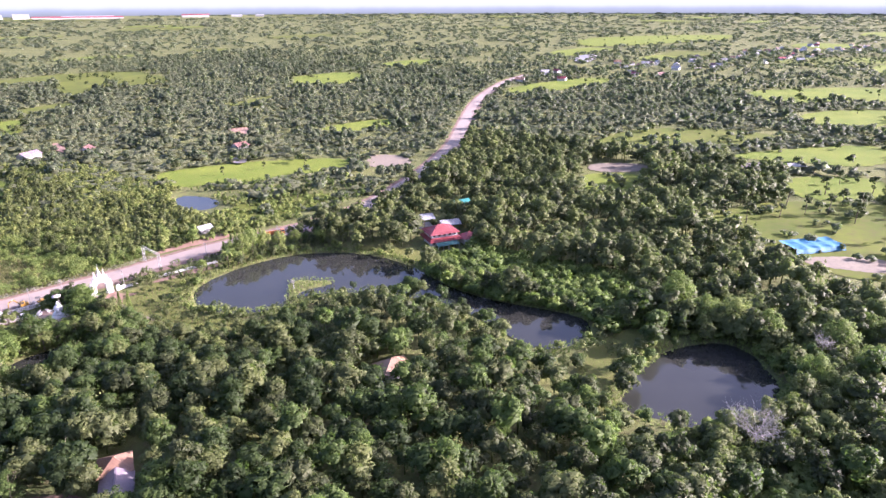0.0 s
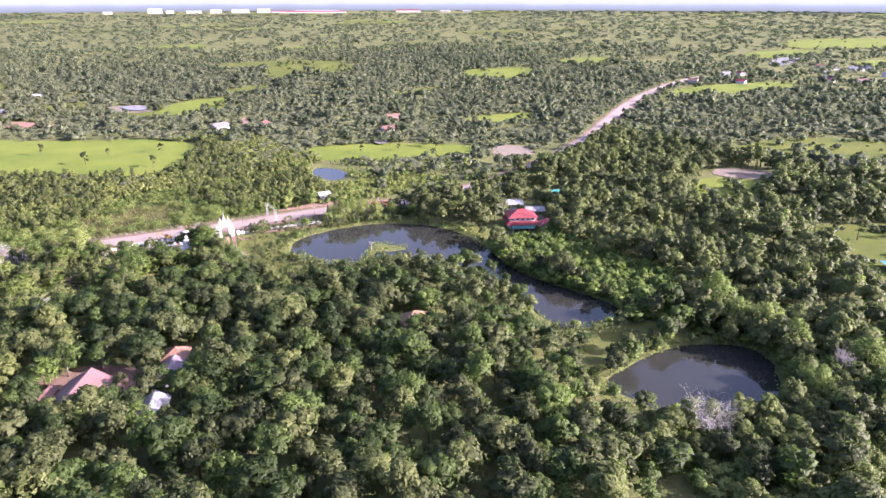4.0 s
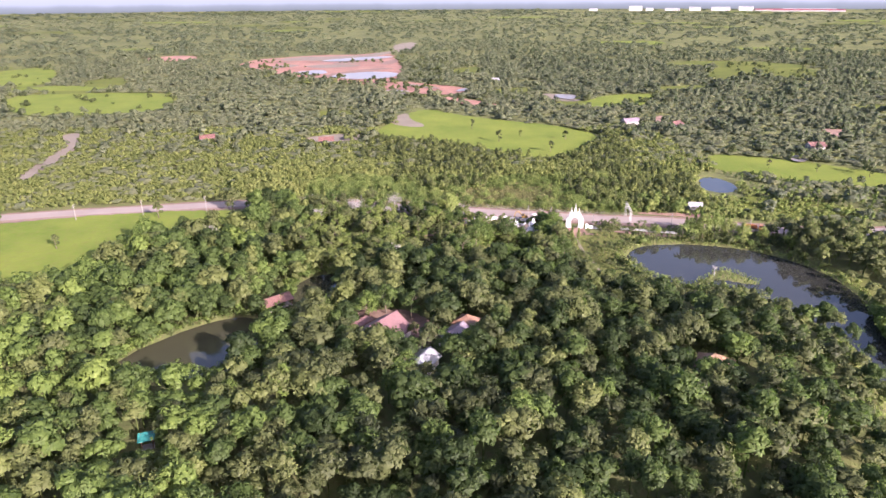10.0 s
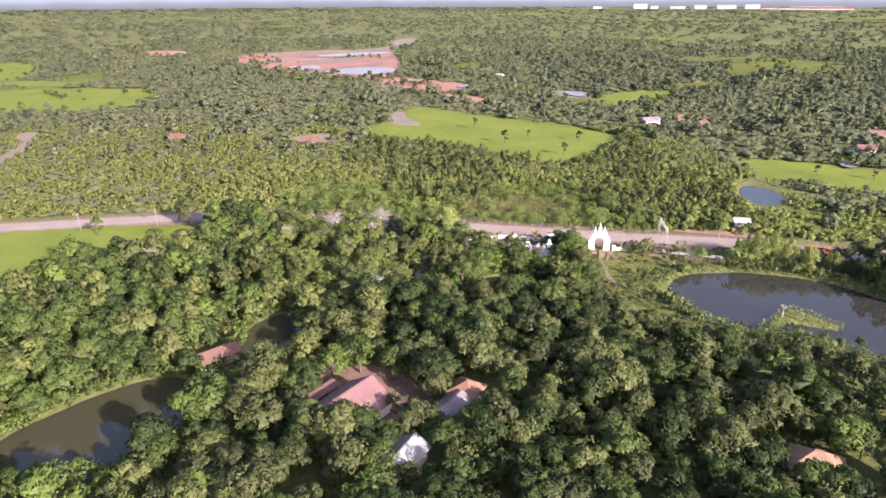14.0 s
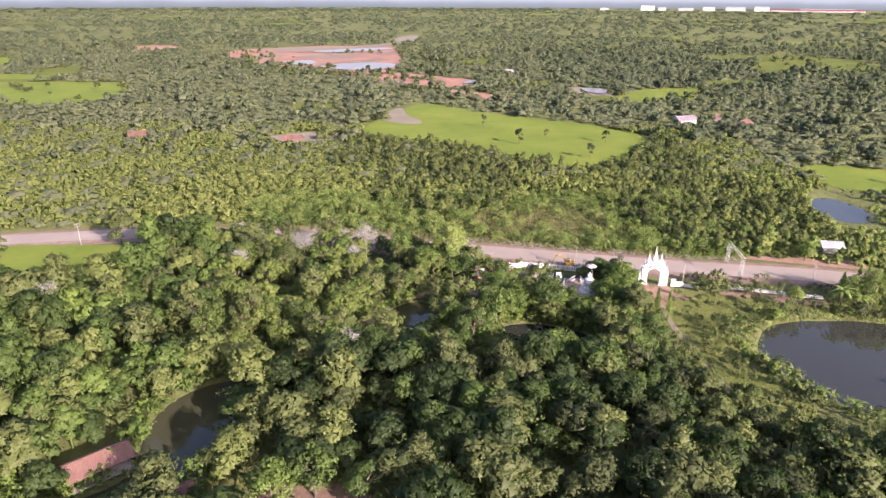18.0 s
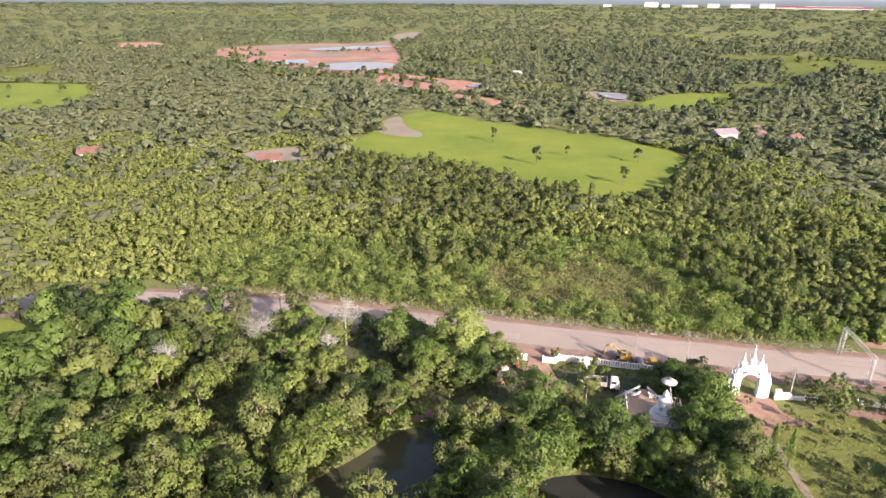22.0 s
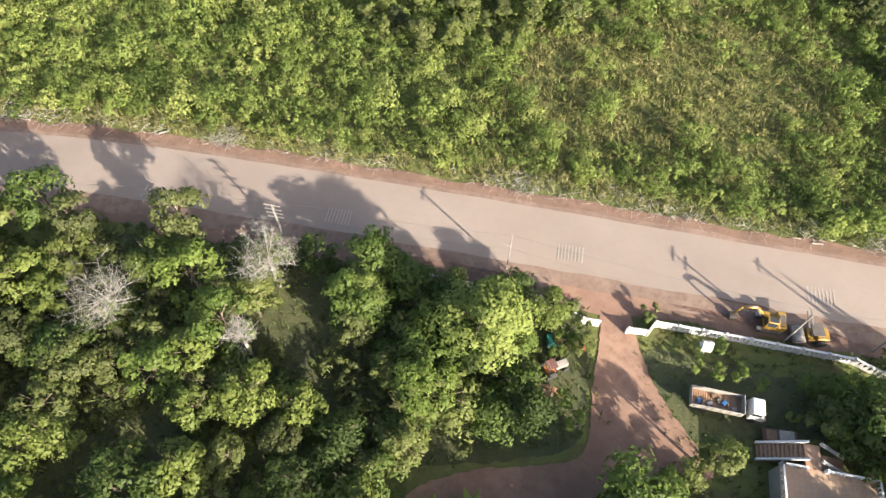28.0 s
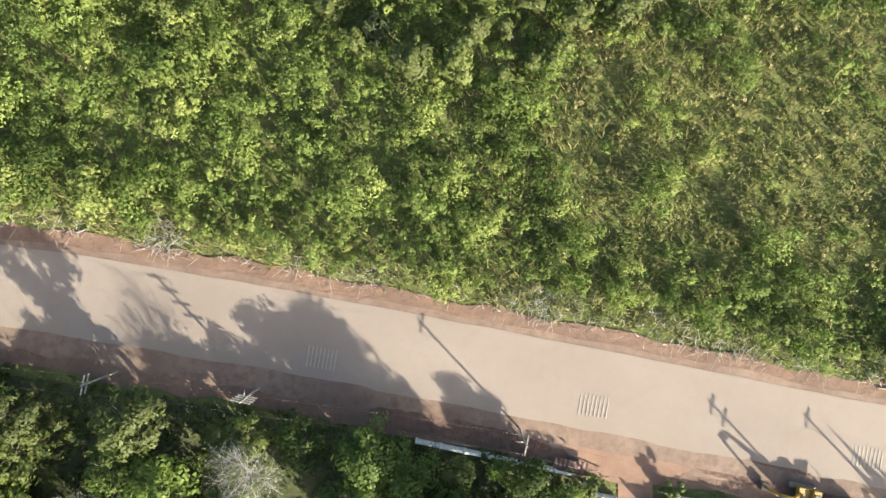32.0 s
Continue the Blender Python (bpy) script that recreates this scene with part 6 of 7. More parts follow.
ex = thing("excavator", pose(16.9, -0.1, 0, 0, 0, 168) @ Matrix.Diagonal((0.86, 0.86, 0.86, 1)), "orange-yellow tracked excavator with its arm lowered", "excavator")
for s in (-1, 1):
    bm = bmesh.new()
    prof = [(-1.55, 0.35), (-1.35, 0.08), (1.35, 0.08), (1.55, 0.35), (1.4, 0.68), (-1.4, 0.68)]
    va = [bm.verts.new((a, s * 0.95 - 0.24, b)) for a, b in prof]
    vb = [bm.verts.new((a, s * 0.95 + 0.24, b)) for a, b in prof]
    bm.faces.new(va), bm.faces.new(vb[::-1])
    for k in range(6):
        bm.faces.new((va[k], vb[k], vb[(k + 1) % 6], va[(k + 1) % 6]))
    bmesh.ops.recalc_face_normals(bm, faces=bm.faces[:])
    tk = part("track", bm, DARK_METAL, ex)
    for k in range(11):
        part("shoe", boxed(-1.3 + k * 0.26, -1.14 + k * 0.26, s * 0.95 - 0.27, s * 0.95 + 0.27, 0.68, 0.73), STEEL, tk)
part("turntable", lathe(bmesh.new(), [(0.6, 0.62), (0.6, 0.85), (0.5, 0.9)], 14), DARK_METAL, ex)
body = part("body", box(boxed(-1.55, 0.9, -1.05, 1.05, 0.88, 1.55, 0.06), -1.5, -0.5, -1.1, 1.1, 1.5, 1.95, 0.1), YELLOW, ex)
part("engine_cover", boxed(-1.4, -0.7, -0.6, 0.6, 1.95, 2.03, 0.02), DARK_METAL, body)
cabx = part("cab", boxed(-0.45, 0.95, 0.25, 1.12, 1.5, 2.75, 0.08), YELLOW, ex)
part("windscreen", boxed(0.93, 0.97, 0.35, 1.02, 1.7, 2.6), GLASS_DARK, cabx)
part("side_window", boxed(-0.25, 0.8, 1.1, 1.14, 1.75, 2.6), GLASS_DARK, cabx)
part("roof_hatch", boxed(-0.2, 0.7, 0.4, 1.0, 2.74, 2.79), GLASS_DARK, cabx)
for a, b, r0, nm in (((0.7, -0.2, 1.5), (2.5, -0.2, 3.5), 0.2, "boom"), ((2.5, -0.2, 3.5), (3.9, -0.2, 3.0), 0.17, "boom"), ((3.9, -0.2, 3.05), (4.3, -0.2, 1.0), 0.14, "stick")):
    part(nm, tube(bmesh.new(), a, b, r0 * 1.3, r0, 4), YELLOW, ex)
part("hydraulic_ram", tube(bmesh.new(), (0.9, -0.05, 1.4), (2.2, -0.05, 2.9), 0.07), STEEL, ex)
part("hydraulic_ram", tube(bmesh.new(), (2.5, -0.1, 3.75), (3.8, -0.1, 3.3), 0.06), STEEL, ex)
bk = slab([(3.9, -0.6, 1.1), (4.6, -0.6, 0.9), (4.6, 0.2, 0.9), (3.9, 0.2, 1.1)], 0.75)
part("bucket", bk, DARK_METAL, ex)

ro = thing("road_roller", pose(20.7, -1.6, 0, 0, 0, -6) @ Matrix.Diagonal((0.88, 0.88, 0.88, 1)), "yellow road roller parked on the verge", "road roller")
part("drum", lathe(bmesh.new(), [(0.3, -0.95), (0.7, -0.95), (0.7, 0.95), (0.3, 0.95)], 22), STEEL, ro).matrix_basis = pose(-1.4, 0, 0.7, 90, 0, 0)
part("drum_frame", box(box(boxed(-2.25, -2.1, -1.05, 1.05, 0.55, 0.85, 0.02), -2.2, -0.5, -1.15, -1.0, 0.55, 0.85), -2.2, -0.5, 1.0, 1.15, 0.55, 0.85), DARK_METAL, ro)
bd = part("body", box(boxed(0.35, 1.75, -0.8, 0.8, 0.7, 1.6, 0.1), -0.5, 0.35, -0.75, 0.75, 0.6, 1.15, 0.04), YELLOW, ro)
part("grille", boxed(1.74, 1.79, -0.6, 0.6, 0.85, 1.45), DARK_METAL, bd)
part("seat", box(boxed(-0.2, 0.25, -0.3, 0.3, 1.15, 1.45, 0.04), 0.15, 0.27, -0.3, 0.3, 1.4, 1.9, 0.03), DARK_METAL, ro)
part("canopy", boxed(-0.7, 0.7, -0.85, 0.85, 2.55, 2.65, 0.03), DARK_METAL, ro)
for a in (-0.6, 0.6):
    for s in (-1, 1):
        part("canopy_post", tube(bmesh.new(), (a, s * 0.75, 1.1), (a, s * 0.75, 2.55), 0.035), DARK_METAL, ro)
for s in (-1, 1):
    wheel(ro, 1.0, s * 0.85, 0.65, 0.42)

tractor = thing("tractor", pose(-5.9, -5.0, 0, 0, 0, 20), "old tractor with a pale bonnet under the trees", "tractor")
part("bonnet", boxed(0.1, 1.5, -0.35, 0.35, 0.75, 1.3, 0.06), CONCRETE, tractor)
part("seat_deck", boxed(-0.9, 0.1, -0.5, 0.5, 0.6, 0.85, 0.03), ORANGE, tractor)
part("canopy", boxed(-0.85, 0.15, -0.5, 0.5, 2.05, 2.12, 0.03), ROOF_RUST, tractor, "rusty sheet canopy")
for a in (-0.75, 0.35):
    for s in (-1, 1):
        part("canopy_post", tube(bmesh.new(), (a, s * 0.55, 0.8), (a, s * 0.55, 2.06), 0.03), DARK_METAL, tractor)
for s in (-1, 1):
    wheel(tractor, -0.5, s * 0.7, 0.62, 0.34)
    wheel(tractor, 1.2, s * 0.5, 0.34, 0.2)
# boat-shaped hull added where a brownish machine stands
boat = bmesh.new()
for k, (x, w, z) in enumerate(((-1.35, 0.25, 0.55), (-1.0, 0.55, 0.5), (0, 0.72, 0.45), (0.9, 0.6, 0.5), (1.4, 0.1, 0.65))):
    for y, zz in ((-w, z), (-w * 0.6, 0.05), (w * 0.6, 0.05), (w, z), (w * 0.85, z), (w * 0.5, 0.15), (-w * 0.5, 0.15), (-w * 0.85, z)):
        boat.verts.new((x, y, zz))
boat.verts.ensure_lookup_table()
for k in range(4):
    for j in range(8):
        boat.faces.new([boat.verts[i] for i in (8 * k + j, 8 * k + (j + 1) % 8, 8 * k + 8 + (j + 1) % 8, 8 * k + 8 + j)])
bo = thing("rowing_boat", pose(-6.6, -7.3, 0.0, 0, 0, -20), "brown boat-shaped hull in place of an old machine", "boat")
part("hull", boat, ROOF_OCHRE, bo)
for x in (-0.6, 0.5):
    part("thwart", boxed(x - 0.12, x + 0.12, -0.55, 0.55, 0.36, 0.40), WOOD, bo)
board = thing("water_barrier", pose(-2.5, -2.4, 0, 0, 0, 82), "upright orange plastic barrier beside the drive", "barrier")
part("body", box(boxed(-0.65, 0.65, -0.22, 0.22, 0, 0.35, 0.04), -0.6, 0.6, -0.12, 0.12, 0.3, 0.95, 0.04), ORANGE, board)
bin_ = thing("red_cart", pose(-5.0, 3.0, 0, 0, 0, -12) @ Matrix.Diagonal((1.8, 1.5, 1.3, 1)), "rusty dark red cart outside the wall", "cart")
part("tray", box(boxed(-0.9, 0.9, -0.4, 0.4, 0.45, 0.55), -0.9, 0.9, -0.4, -0.34, 0.55, 0.8), ROOF_RUST, bin_)
for s in (-1, 1):
    wheel(bin_, 0.1, s * 0.45, 0.3, 0.1)
part("shaft", tube(bmesh.new(), (0.9, 0, 0.5), (1.8, 0, 0.25), 0.04), DARK_METAL, bin_)
crate = thing("storage_box", pose(-5.6, -1.9, 0, 0, 0, 8), "green and orange storage box under the trees", "box")
part("body", boxed(-0.6, 0.6, -0.55, 0.55, 0, 0.9, 0.03), TEAL, crate)
part("lid", boxed(0.1, 0.68, -0.6, 0.6, 0.9, 0.98, 0.02), ORANGE, crate)

shr = thing("spirit_shrine", pose(9.5, -3.0, 0, 0, 0, -12), "small white spirit shrine on a pedestal by the wall", "shrine")
part("pedestal", lathe(bmesh.new(), [(0.3, 0), (0.3, 0.2), (0.14, 0.3), (0.12, 1.0), (0.3, 1.1)], 8), WHITE, shr)
part("platform", boxed(-0.55, 0.55, -0.5, 0.5, 1.1, 1.2, 0.02), WHITE, shr)
part("shrine_house", boxed(-0.3, 0.3, -0.28, 0.28, 1.2, 1.75), WHITE, shr)
for s in (-1, 1):
    part("roof_slope", slab([(-0.5, s * 0.5, 1.7), (0.5, s * 0.5, 1.7), (0.5, 0, 2.35), (-0.5, 0, 2.35)], 0.05), WHITE, shr)
part("finial", lathe(bmesh.new(), [(0.06, 2.3), (0.04, 2.5), (0.01, 2.8)], 6), WHITE, shr)

# ---- poles, gantry, marks ----


def pole(x, y, turn, h, label, arms=2, lean=0.0):
    ob = thing("utility_pole", pose(x, y, 0, lean, 0, turn), label, "utility pole", "poles along the road")
    part("shaft", box(bmesh.new(), -0.08, 0.08, -0.08, 0.08, -0.2, h, 0.02), STONE_POLE, ob)
    for k in range(arms):
        z = h - 0.3 - 0.7 * k
        arm = part("crossarm", boxed(-0.9, 0.9, -0.05, 0.05, z, z + 0.1), STEEL, ob)
        for u in (-0.8, -0.3, 0.3, 0.8):
            part("insulator", lathe(bmesh.new(), [(0.03, 0), (0.05, 0.05), (0.025, 0.11)], 6, (u, 0, z + 0.1)), CONCRETE, arm)
    part("street_lamp_arm", tube(bmesh.new(), (0, 0, h - 1.2), (0, 0.9, h - 0.9), 0.03), STEEL, ob)


for x, y, h in ((-88, 15.5, 6.4), (-68.5, 14.5, 6.4), (-48.2, 12.6, 6.4), (-9.8, 6.6, 6.0), (18.2, -1.9, 6.2), (27.0, -3.0, 6.0), (41.5, -11.2, 5.5), (70, -14, 6.4), (96, -21, 6.4), (-112, 12.8, 6.4), (-136, 8.0, 6.4), (-160, 2, 6.4)):
    pole(x, y, -12 + 90, h, "slim grey concrete utility pole with short crossarms", 2 if h > 6.1 else 1)
pole(-34.6, 10.9, -12, 6.3, "concrete pole with four broad crossarms among treetops", 4)
# power line from pole to pole
line = [(-160, 2, 6.1), (-136, 8, 6.1), (-112, 12.8, 6.1), (-88, 15.5, 6.1), (-68.5, 14.5, 6.1), (-48.2, 12.6, 6.1), (-33.9, 10.6, 6.1), (-9.8, 6.6, 5.7), (18.2, -1.9, 5.9), (27, -3, 5.7), (70, -14, 6.1), (96, -21, 6.1)]
wire = bmesh.new()
for (ax, ay, az), (bx, by, bz) in zip(line, line[1:]):
    for off in (-0.8, 0.8):
        prev = None
        for k in range(7):
            u = k / 6
            p = Vector((ax + (bx - ax) * u + off * 0.2, ay + (by - ay) * u + off, az + (bz - az) * u - 2.4 * u * (1 - u)))
            if prev is not None:
                tube(wire, prev, p, 0.012, None, 3)
            prev = p
tagged(part("power_line", wire, DARK_METAL), "thin dark power cables strung along the road", "cable")

gan = thing("sign_gantry", pose(57.0, -2.3, 0, 0, 0, 84), "white steel truss gantry standing across the road", "gantry")


def truss(a, b, w, bays, name):
    """A square lattice of four chords with diagonals."""
    a, b = Vector(a), Vector(b)
    d = (b - a).normalized()
    s = d.orthogonal().normalized()
    t = d.cross(s)
    bm = bmesh.new()
    cs = [s * w + t * w, s * w - t * w, -s * w - t * w, -s * w + t * w]
    for c in cs:
        tube(bm, a + c, b + c, 0.035, None, 5)
    for k in range(bays):
        p, q = a.lerp(b, k / bays), a.lerp(b, (k + 1) / bays)
        for i in range(4):
            tube(bm, p + cs[i], q + cs[(i + 1) % 4], 0.02, None, 4)
            tube(bm, p + cs[i], p + cs[(i + 1) % 4], 0.02, None, 4)
    return part(name, bm, STEEL_WHITE, gan)


truss((-5.2, 0, 0), (-5.2, 0, 5.2), 0.32, 8, "leg")
truss((5.2, 0, 0), (5.2, 0, 5.2), 0.32, 8, "leg")
truss((-5.6, 0, 5.5), (5.6, 0, 5.5), 0.32, 12, "beam")

PAINT = mottled("road_paint", (0.25, 0.222, 0.19), (0.295, 0.262, 0.226), (0.21, 0.178, 0.148), big=2, small=5)
for cx, cy in ((-28.6, 13.6), (-2.6, 8.6), (23.6, 3.2)):
    mk = thing("rumble_strip", pose(cx, cy, 0.118, 0, 0, -11), "row of worn white rumble bars on the road", "road marking", kind="structure")
    for k in range(8):
        part("bar", boxed(-1.4 + k * 0.38, -1.28 + k * 0.38, -1.0, 1.0, -0.02, 0.012), PAINT, mk)
for cx, cy, turn, label in ((-51.3, 26.2, 20, "short fallen white post on the far verge"), (25.2, 9.8, -8, "small white marker block on the far verge")):
    mk = thing("marker_post", pose(cx, cy, 0.1, 0, 0, turn), label, "marker post")
    part("shaft", boxed(-0.6, 0.5, -0.06, 0.06, -0.1, 0.1, 0.02), CONCRETE, mk)
    part("cap", boxed(0.5, 0.6, -0.08, 0.08, -0.1, 0.13, 0.02), CONCRETE, mk)

net = thing("shade_net", pose(196.5, -185, 0, 0, 0, -44), "bright blue shade netting sagging over low posts", "netting")
nv, NXN, NYN = [], 25, 13
for j in range(NYN):
    for i in range(NXN):
        x, y = -10 + 20 * i / (NXN - 1), -5 + 10 * j / (NYN - 1)
        nv.append((x, y, 1.9 - 0.5 * math.sin(math.pi * (i % 6) / 6) * math.sin(math.pi * (j % 6) / 6) - (1.7 if j == 0 else 0) + 0.1 * math.sin(2.3 * x + y)))
nf = [(j * NXN + i, j * NXN + i + 1, (j + 1) * NXN + i + 1, (j + 1) * NXN + i) for j in range(NYN - 1) for i in range(NXN - 1)]
shared("cloth", array_mesh("cloth", nv, nf, NET, smooth=True), net)
for i in range(5):
    for j in range(3):
        part("post", tube(bmesh.new(), (-10 + 5 * i, -5 + 5 * j, 0), (-10 + 5 * i, -5 + 5 * j, 1.9 if j else 0.3), 0.04), WOOD, net)


# ---- single plants ----
def dead_tree(x, y, h, reach, label, leafy=False):
    ob = thing("bare_tree", pose(x, y, 0, 0, 0, x * 37 % 360), label, "bare tree")
    shared("trunk", trunk_mesh(int(abs(x * 13 + y * 7)), h, 0.2, 22, reach, BARK_DEAD, True), ob)
    if leafy:
        shared("leaves", leaf_mesh("leaves", crown(int(abs(x * 17)), reach * 0.8, h * 0.5, h * 0.95, 16, 330, 0.17), LEAF_HAZE_GREY, 0.6), ob)
    return ob


for x, y, h, r0 in ((63.5, -188.8, 7.0, 5.6), (69.5, -56.5, 3.6, 0.8), (-34.2, 4.6, 8.5, 3.7), (-48.9, 0.2, 8.0, 3.7), (-35.9, -3.4, 7.5, 1.8), (-30.5, -51, 10.5, 2.2), (-62, -9, 8, 2.2), (-95, -30, 9, 2.2), (107, -196, 9, 2.4), (112, -182, 9, 2.2)):
    half = y > -1 and x < 0
    dead_tree(x, y, h, r0, "half-dead grey tree with bare twigs and few leaves" if half else "leafless grey tree with a fan of bare twigs", half)

BIG = tree_kind("tall_tree", "tall bright green tree towering over the roadside", 301, 4.3, 2.2, 13.0, 40, 4200, 0.28, LEAF_FRESH, 0.82, 8)
BIG.matrix_basis = pose(-18.5, -8.5, 0, 0, 0, 100) @ Matrix.Diagonal((0.7, 0.7, 0.64, 1))
GIANT = tree_kind("tall_tree", "tall bright yellow-green tree with dense rounded clumps", 301, 4.3, 2.2, 12.6, 46, 5200, 0.26, LEAF_YOUNG, 0.42, 8)
GIANT.matrix_basis = pose(-13.0, -3.2, 0)
copy_thing(GIANT, pose(-24.6, 1.4, 0, 0, 0, 130) @ Matrix.Diagonal((0.5, 0.5, 0.6, 1)))
for x, y, s, turn in ((0.5, -49.2, 0.6, 15), (6.5, -51, 0.62, 115), (12.5, -50, 0.6, 215), (19, -44.5, 0.6, 315), (-22.0, -5.0, 0.6, 200),
                      (3, -28.0, 0.8, 70), (9.4, -27.0, 0.78, 160), (13.6, -29.2, 0.62, 300), (23.6, -24.3, 0.86, 10), (22.4, -30.2, 0.66, 130), (20.9, -37.0, 0.82, 220), (-4.6, -28.5, 0.68, 20), (-9.4, -31.2, 0.7, 310),
                      (-2.0, -21.0, 0.55, 140), (-1.2, -18.0, 0.66, 210), (2.8, -16.6, 0.5, 30), (7.2, -21.6, 0.48, 75), (-4.8, -24.7, 0.6, 190), (11.8, -24.2, 0.5, 280), (15.8, -26.8, 0.55, 33), (20.2, -11.0, 0.56, 90), (23.2, -13.4, 0.58, 250), (25, -17.5, 0.55, 60), (-6.5, -38, 0.55, 20)):
    copy_thing(BIG, pose(x, y, 0, 0, 0, turn) @ Matrix.Diagonal((s * 1.1, s * 1.1, s, 1)))

CAS = tree_kind("feathery_tree", "large pale green feathery tree on the pond's bank", 302, 4.8, 1.0, 12.5, 44, 3600, 0.32, LEAF_YOUNG, 0.6, 9, 1.2)
CAS.matrix_basis = pose(117, -159, 0)
for x, y, s in ((94.5, -196, 0.82), (112, -168, 0.85), (113.5, -175, 0.9), (111.5, -183, 0.85), (106, -207, 0.85), (114, -199, 0.9), (124, -205, 0.8), (92, -203, 0.6), (78.5, -22.5, 0.62), (83, -22, 0.66), (87, -24, 0.55), (74.5, -21, 0.5), (91, -27, 0.5), (97, -29, 0.45), (62, -22, 0.35), (103, -36, 0.5), (110, -40, 0.55)):
    copy_thing(CAS, pose(x, y, 0, 0, 0, x * 31 % 360) @ Matrix.Diagonal((s, s, s * (0.9 if y < -100 else 1.1), 1)))


def cypress(x, y, h, wide=1.0, label="slim pointed pale green cypress on the lawn", group="pair of cypresses"):
    ob = thing("cypress", pose(x, y, 0, 0, 0, x * 50 % 360), label, "tree", group)
    shared("trunk", trunk_mesh(3, h * 0.8, 0.12, 3, 0.4), ob)
    r = np.random.RandomState(5)
    n = 700
    u = r.rand(n) ** 0.8
    a, w = r.uniform(0, 6.283, n), wide * (1 - u) ** 0.8 * (0.8 + 0.3 * r.rand(n))
    p = np.stack([w * np.cos(a), w * np.sin(a), 0.3 + u * h], -1)
    d = np.stack([np.cos(a) * 0.3, np.sin(a) * 0.3, np.ones(n)], -1) + 0.3 * r.normal(size=(n, 3))
    d /= np.linalg.norm(d, axis=1)[:, None]
    b = np.cross(d, np.stack([np.cos(a), np.sin(a), np.zeros(n)], -1))
    s = (0.28 * (0.6 + 0.6 * r.rand(n)))[:, None]
    shared("crown", leaf_mesh("crown", np.stack([p - d * s, p + b * s * 0.5, p + d * s], 1), LEAF_YOUNG, 0.3), ob)


cypress(30.2, -28.2, 7.0)
cypress(32.4, -28.9, 6.6)
for x, y, h in ((76.5, -19.5, 8.5), (79, -18.6, 9.5), (81.2, -20.2, 8.0), (83.6, -19.4, 9.0), (86, -21, 8.4), (88.5, -20.5, 7.4), (73.5, -19.2, 6.8)):
    cypress(x, y, h, 1.7, "tall wispy casuarina on the pond's north bank", "casuarinas on the bank")


def frond_plant(name, x, y, n, length, h, label, mat_=None):
    """Banana or palm: arching fronds from a short stem."""
    ob = thing(name, pose(x, y, 0, 0, 0, (x * 77 + y * 31) % 360), label, "plant")
    part("stem", tube(bmesh.new(), (0, 0, -0.2), (0, 0, h), 0.14, 0.08, 7), BARK, ob)
    for k in range(n):
        a, up = k * 2.4, 0.9 - 0.8 * (k / n)
        verts, faces = [], []
        for j in range(6):
            u = j / 5
            out, z = length * u, h + length * (up * u - 0.85 * u * u)
            w = 0.30 * length * math.sin(math.pi * (0.12 + 0.86 * u)) * 0.5
            c, s = math.cos(a), math.sin(a)
            for e, dz in ((-w, -0.25 * w), (0, 0), (w, -0.25 * w)):
                verts.append((out * c - e * s, out * s + e * c, z + dz))
        for j in range(5):
            for i in range(2):
                faces.append((3 * j + i, 3 * j + i + 1, 3 * j + i + 4, 3 * j + i + 3))
        shared("frond", array_mesh("frond", verts, faces, mat_ or LEAF_YOUNG, tint=np.full(len(verts), 0.5)), ob)


for x, y, l0, h in ((45.5, -48.5, 1.8, 1.6), (47.0, -51.5, 2.0, 1.8), (49.5, -57.0, 1.8, 1.5), (52.5, -61, 2.0, 1.8), (46.4, -54.5, 1.7, 1.4), (-14.4, -18.9, 2.4, 2.4), (-12.2, -20.6, 2.3, 2.2), (-15.6, -21.2, 2.2, 2.0), (-11.4, -23.2, 2.0, 1.8), (-13.8, -23.4, 2.1, 2.0), (88, -17, 2.0, 1.8), (93, -19, 2.0, 1.8), (55.5, -63.5, 1.8, 1.6)):
    frond_plant("banana_plant", x, y, 9, l0, h, "banana plant with broad arching green leaves")

xs_, ys_ = [p[0] for p in ROAD], [p[1] for p in ROAD]
for x, y, l0, h in ((70.5, -24.5, 2.6, 5.2), (73.5, -26.0, 2.4, 4.2)):
    frond_plant("palm", x, y, 14, l0, h, "palm with a ball of arching fronds on the bank")
# undergrowth: joined shrubs along banks, under the grove and on the east bank
BUSH = [crown(401 + k, rad, 0.0, hi, 7, 100, s, 0.9) for k, (rad, hi, s) in enumerate(((1.3, 1.9, 0.25), (1.0, 1.5, 0.22), (1.7, 2.4, 0.28)))]
ux, uy = scatter(-100, 60, -130, 16, 2.6, 21)
side = np.interp(ux, [p[0] for p in ROAD], [p[1] for p in ROAD])
inside = np.zeros(ux.shape, bool)
for p in LAWNS + [YARD]:
    inside |= in_poly(ux, uy, p)
keep = ~open_ground(ux, uy) & (uy < side - 7.2) & ~inside
near_low = (ux > -75) & (uy > -66)
edge = np.min([np.abs(soft_in(ux, uy, p)) for p in PONDS], axis=0) < 4
keep &= near_low | edge
forest("undergrowth", ux[keep], uy[keep], BUSH, LEAF, "dense green undergrowth beneath the trees", 51, tints=np.random.RandomState(6).normal(0.42, 0.15, int(keep.sum())))
BUSH_FAR = [lobes(411 + k, rad, 0.0, hi, cl, 1, 22, 0.34, 0.9) for k, (rad, hi, cl) in enumerate(((1.9, 2.6, 6), (1.5, 2.0, 5), (2.4, 3.4, 7)))]
ex_, ey_ = scatter(96, 134, -156, -80, 2.5, 22)
keep = ~open_ground(ex_, ey_) & (ex_ < 132)
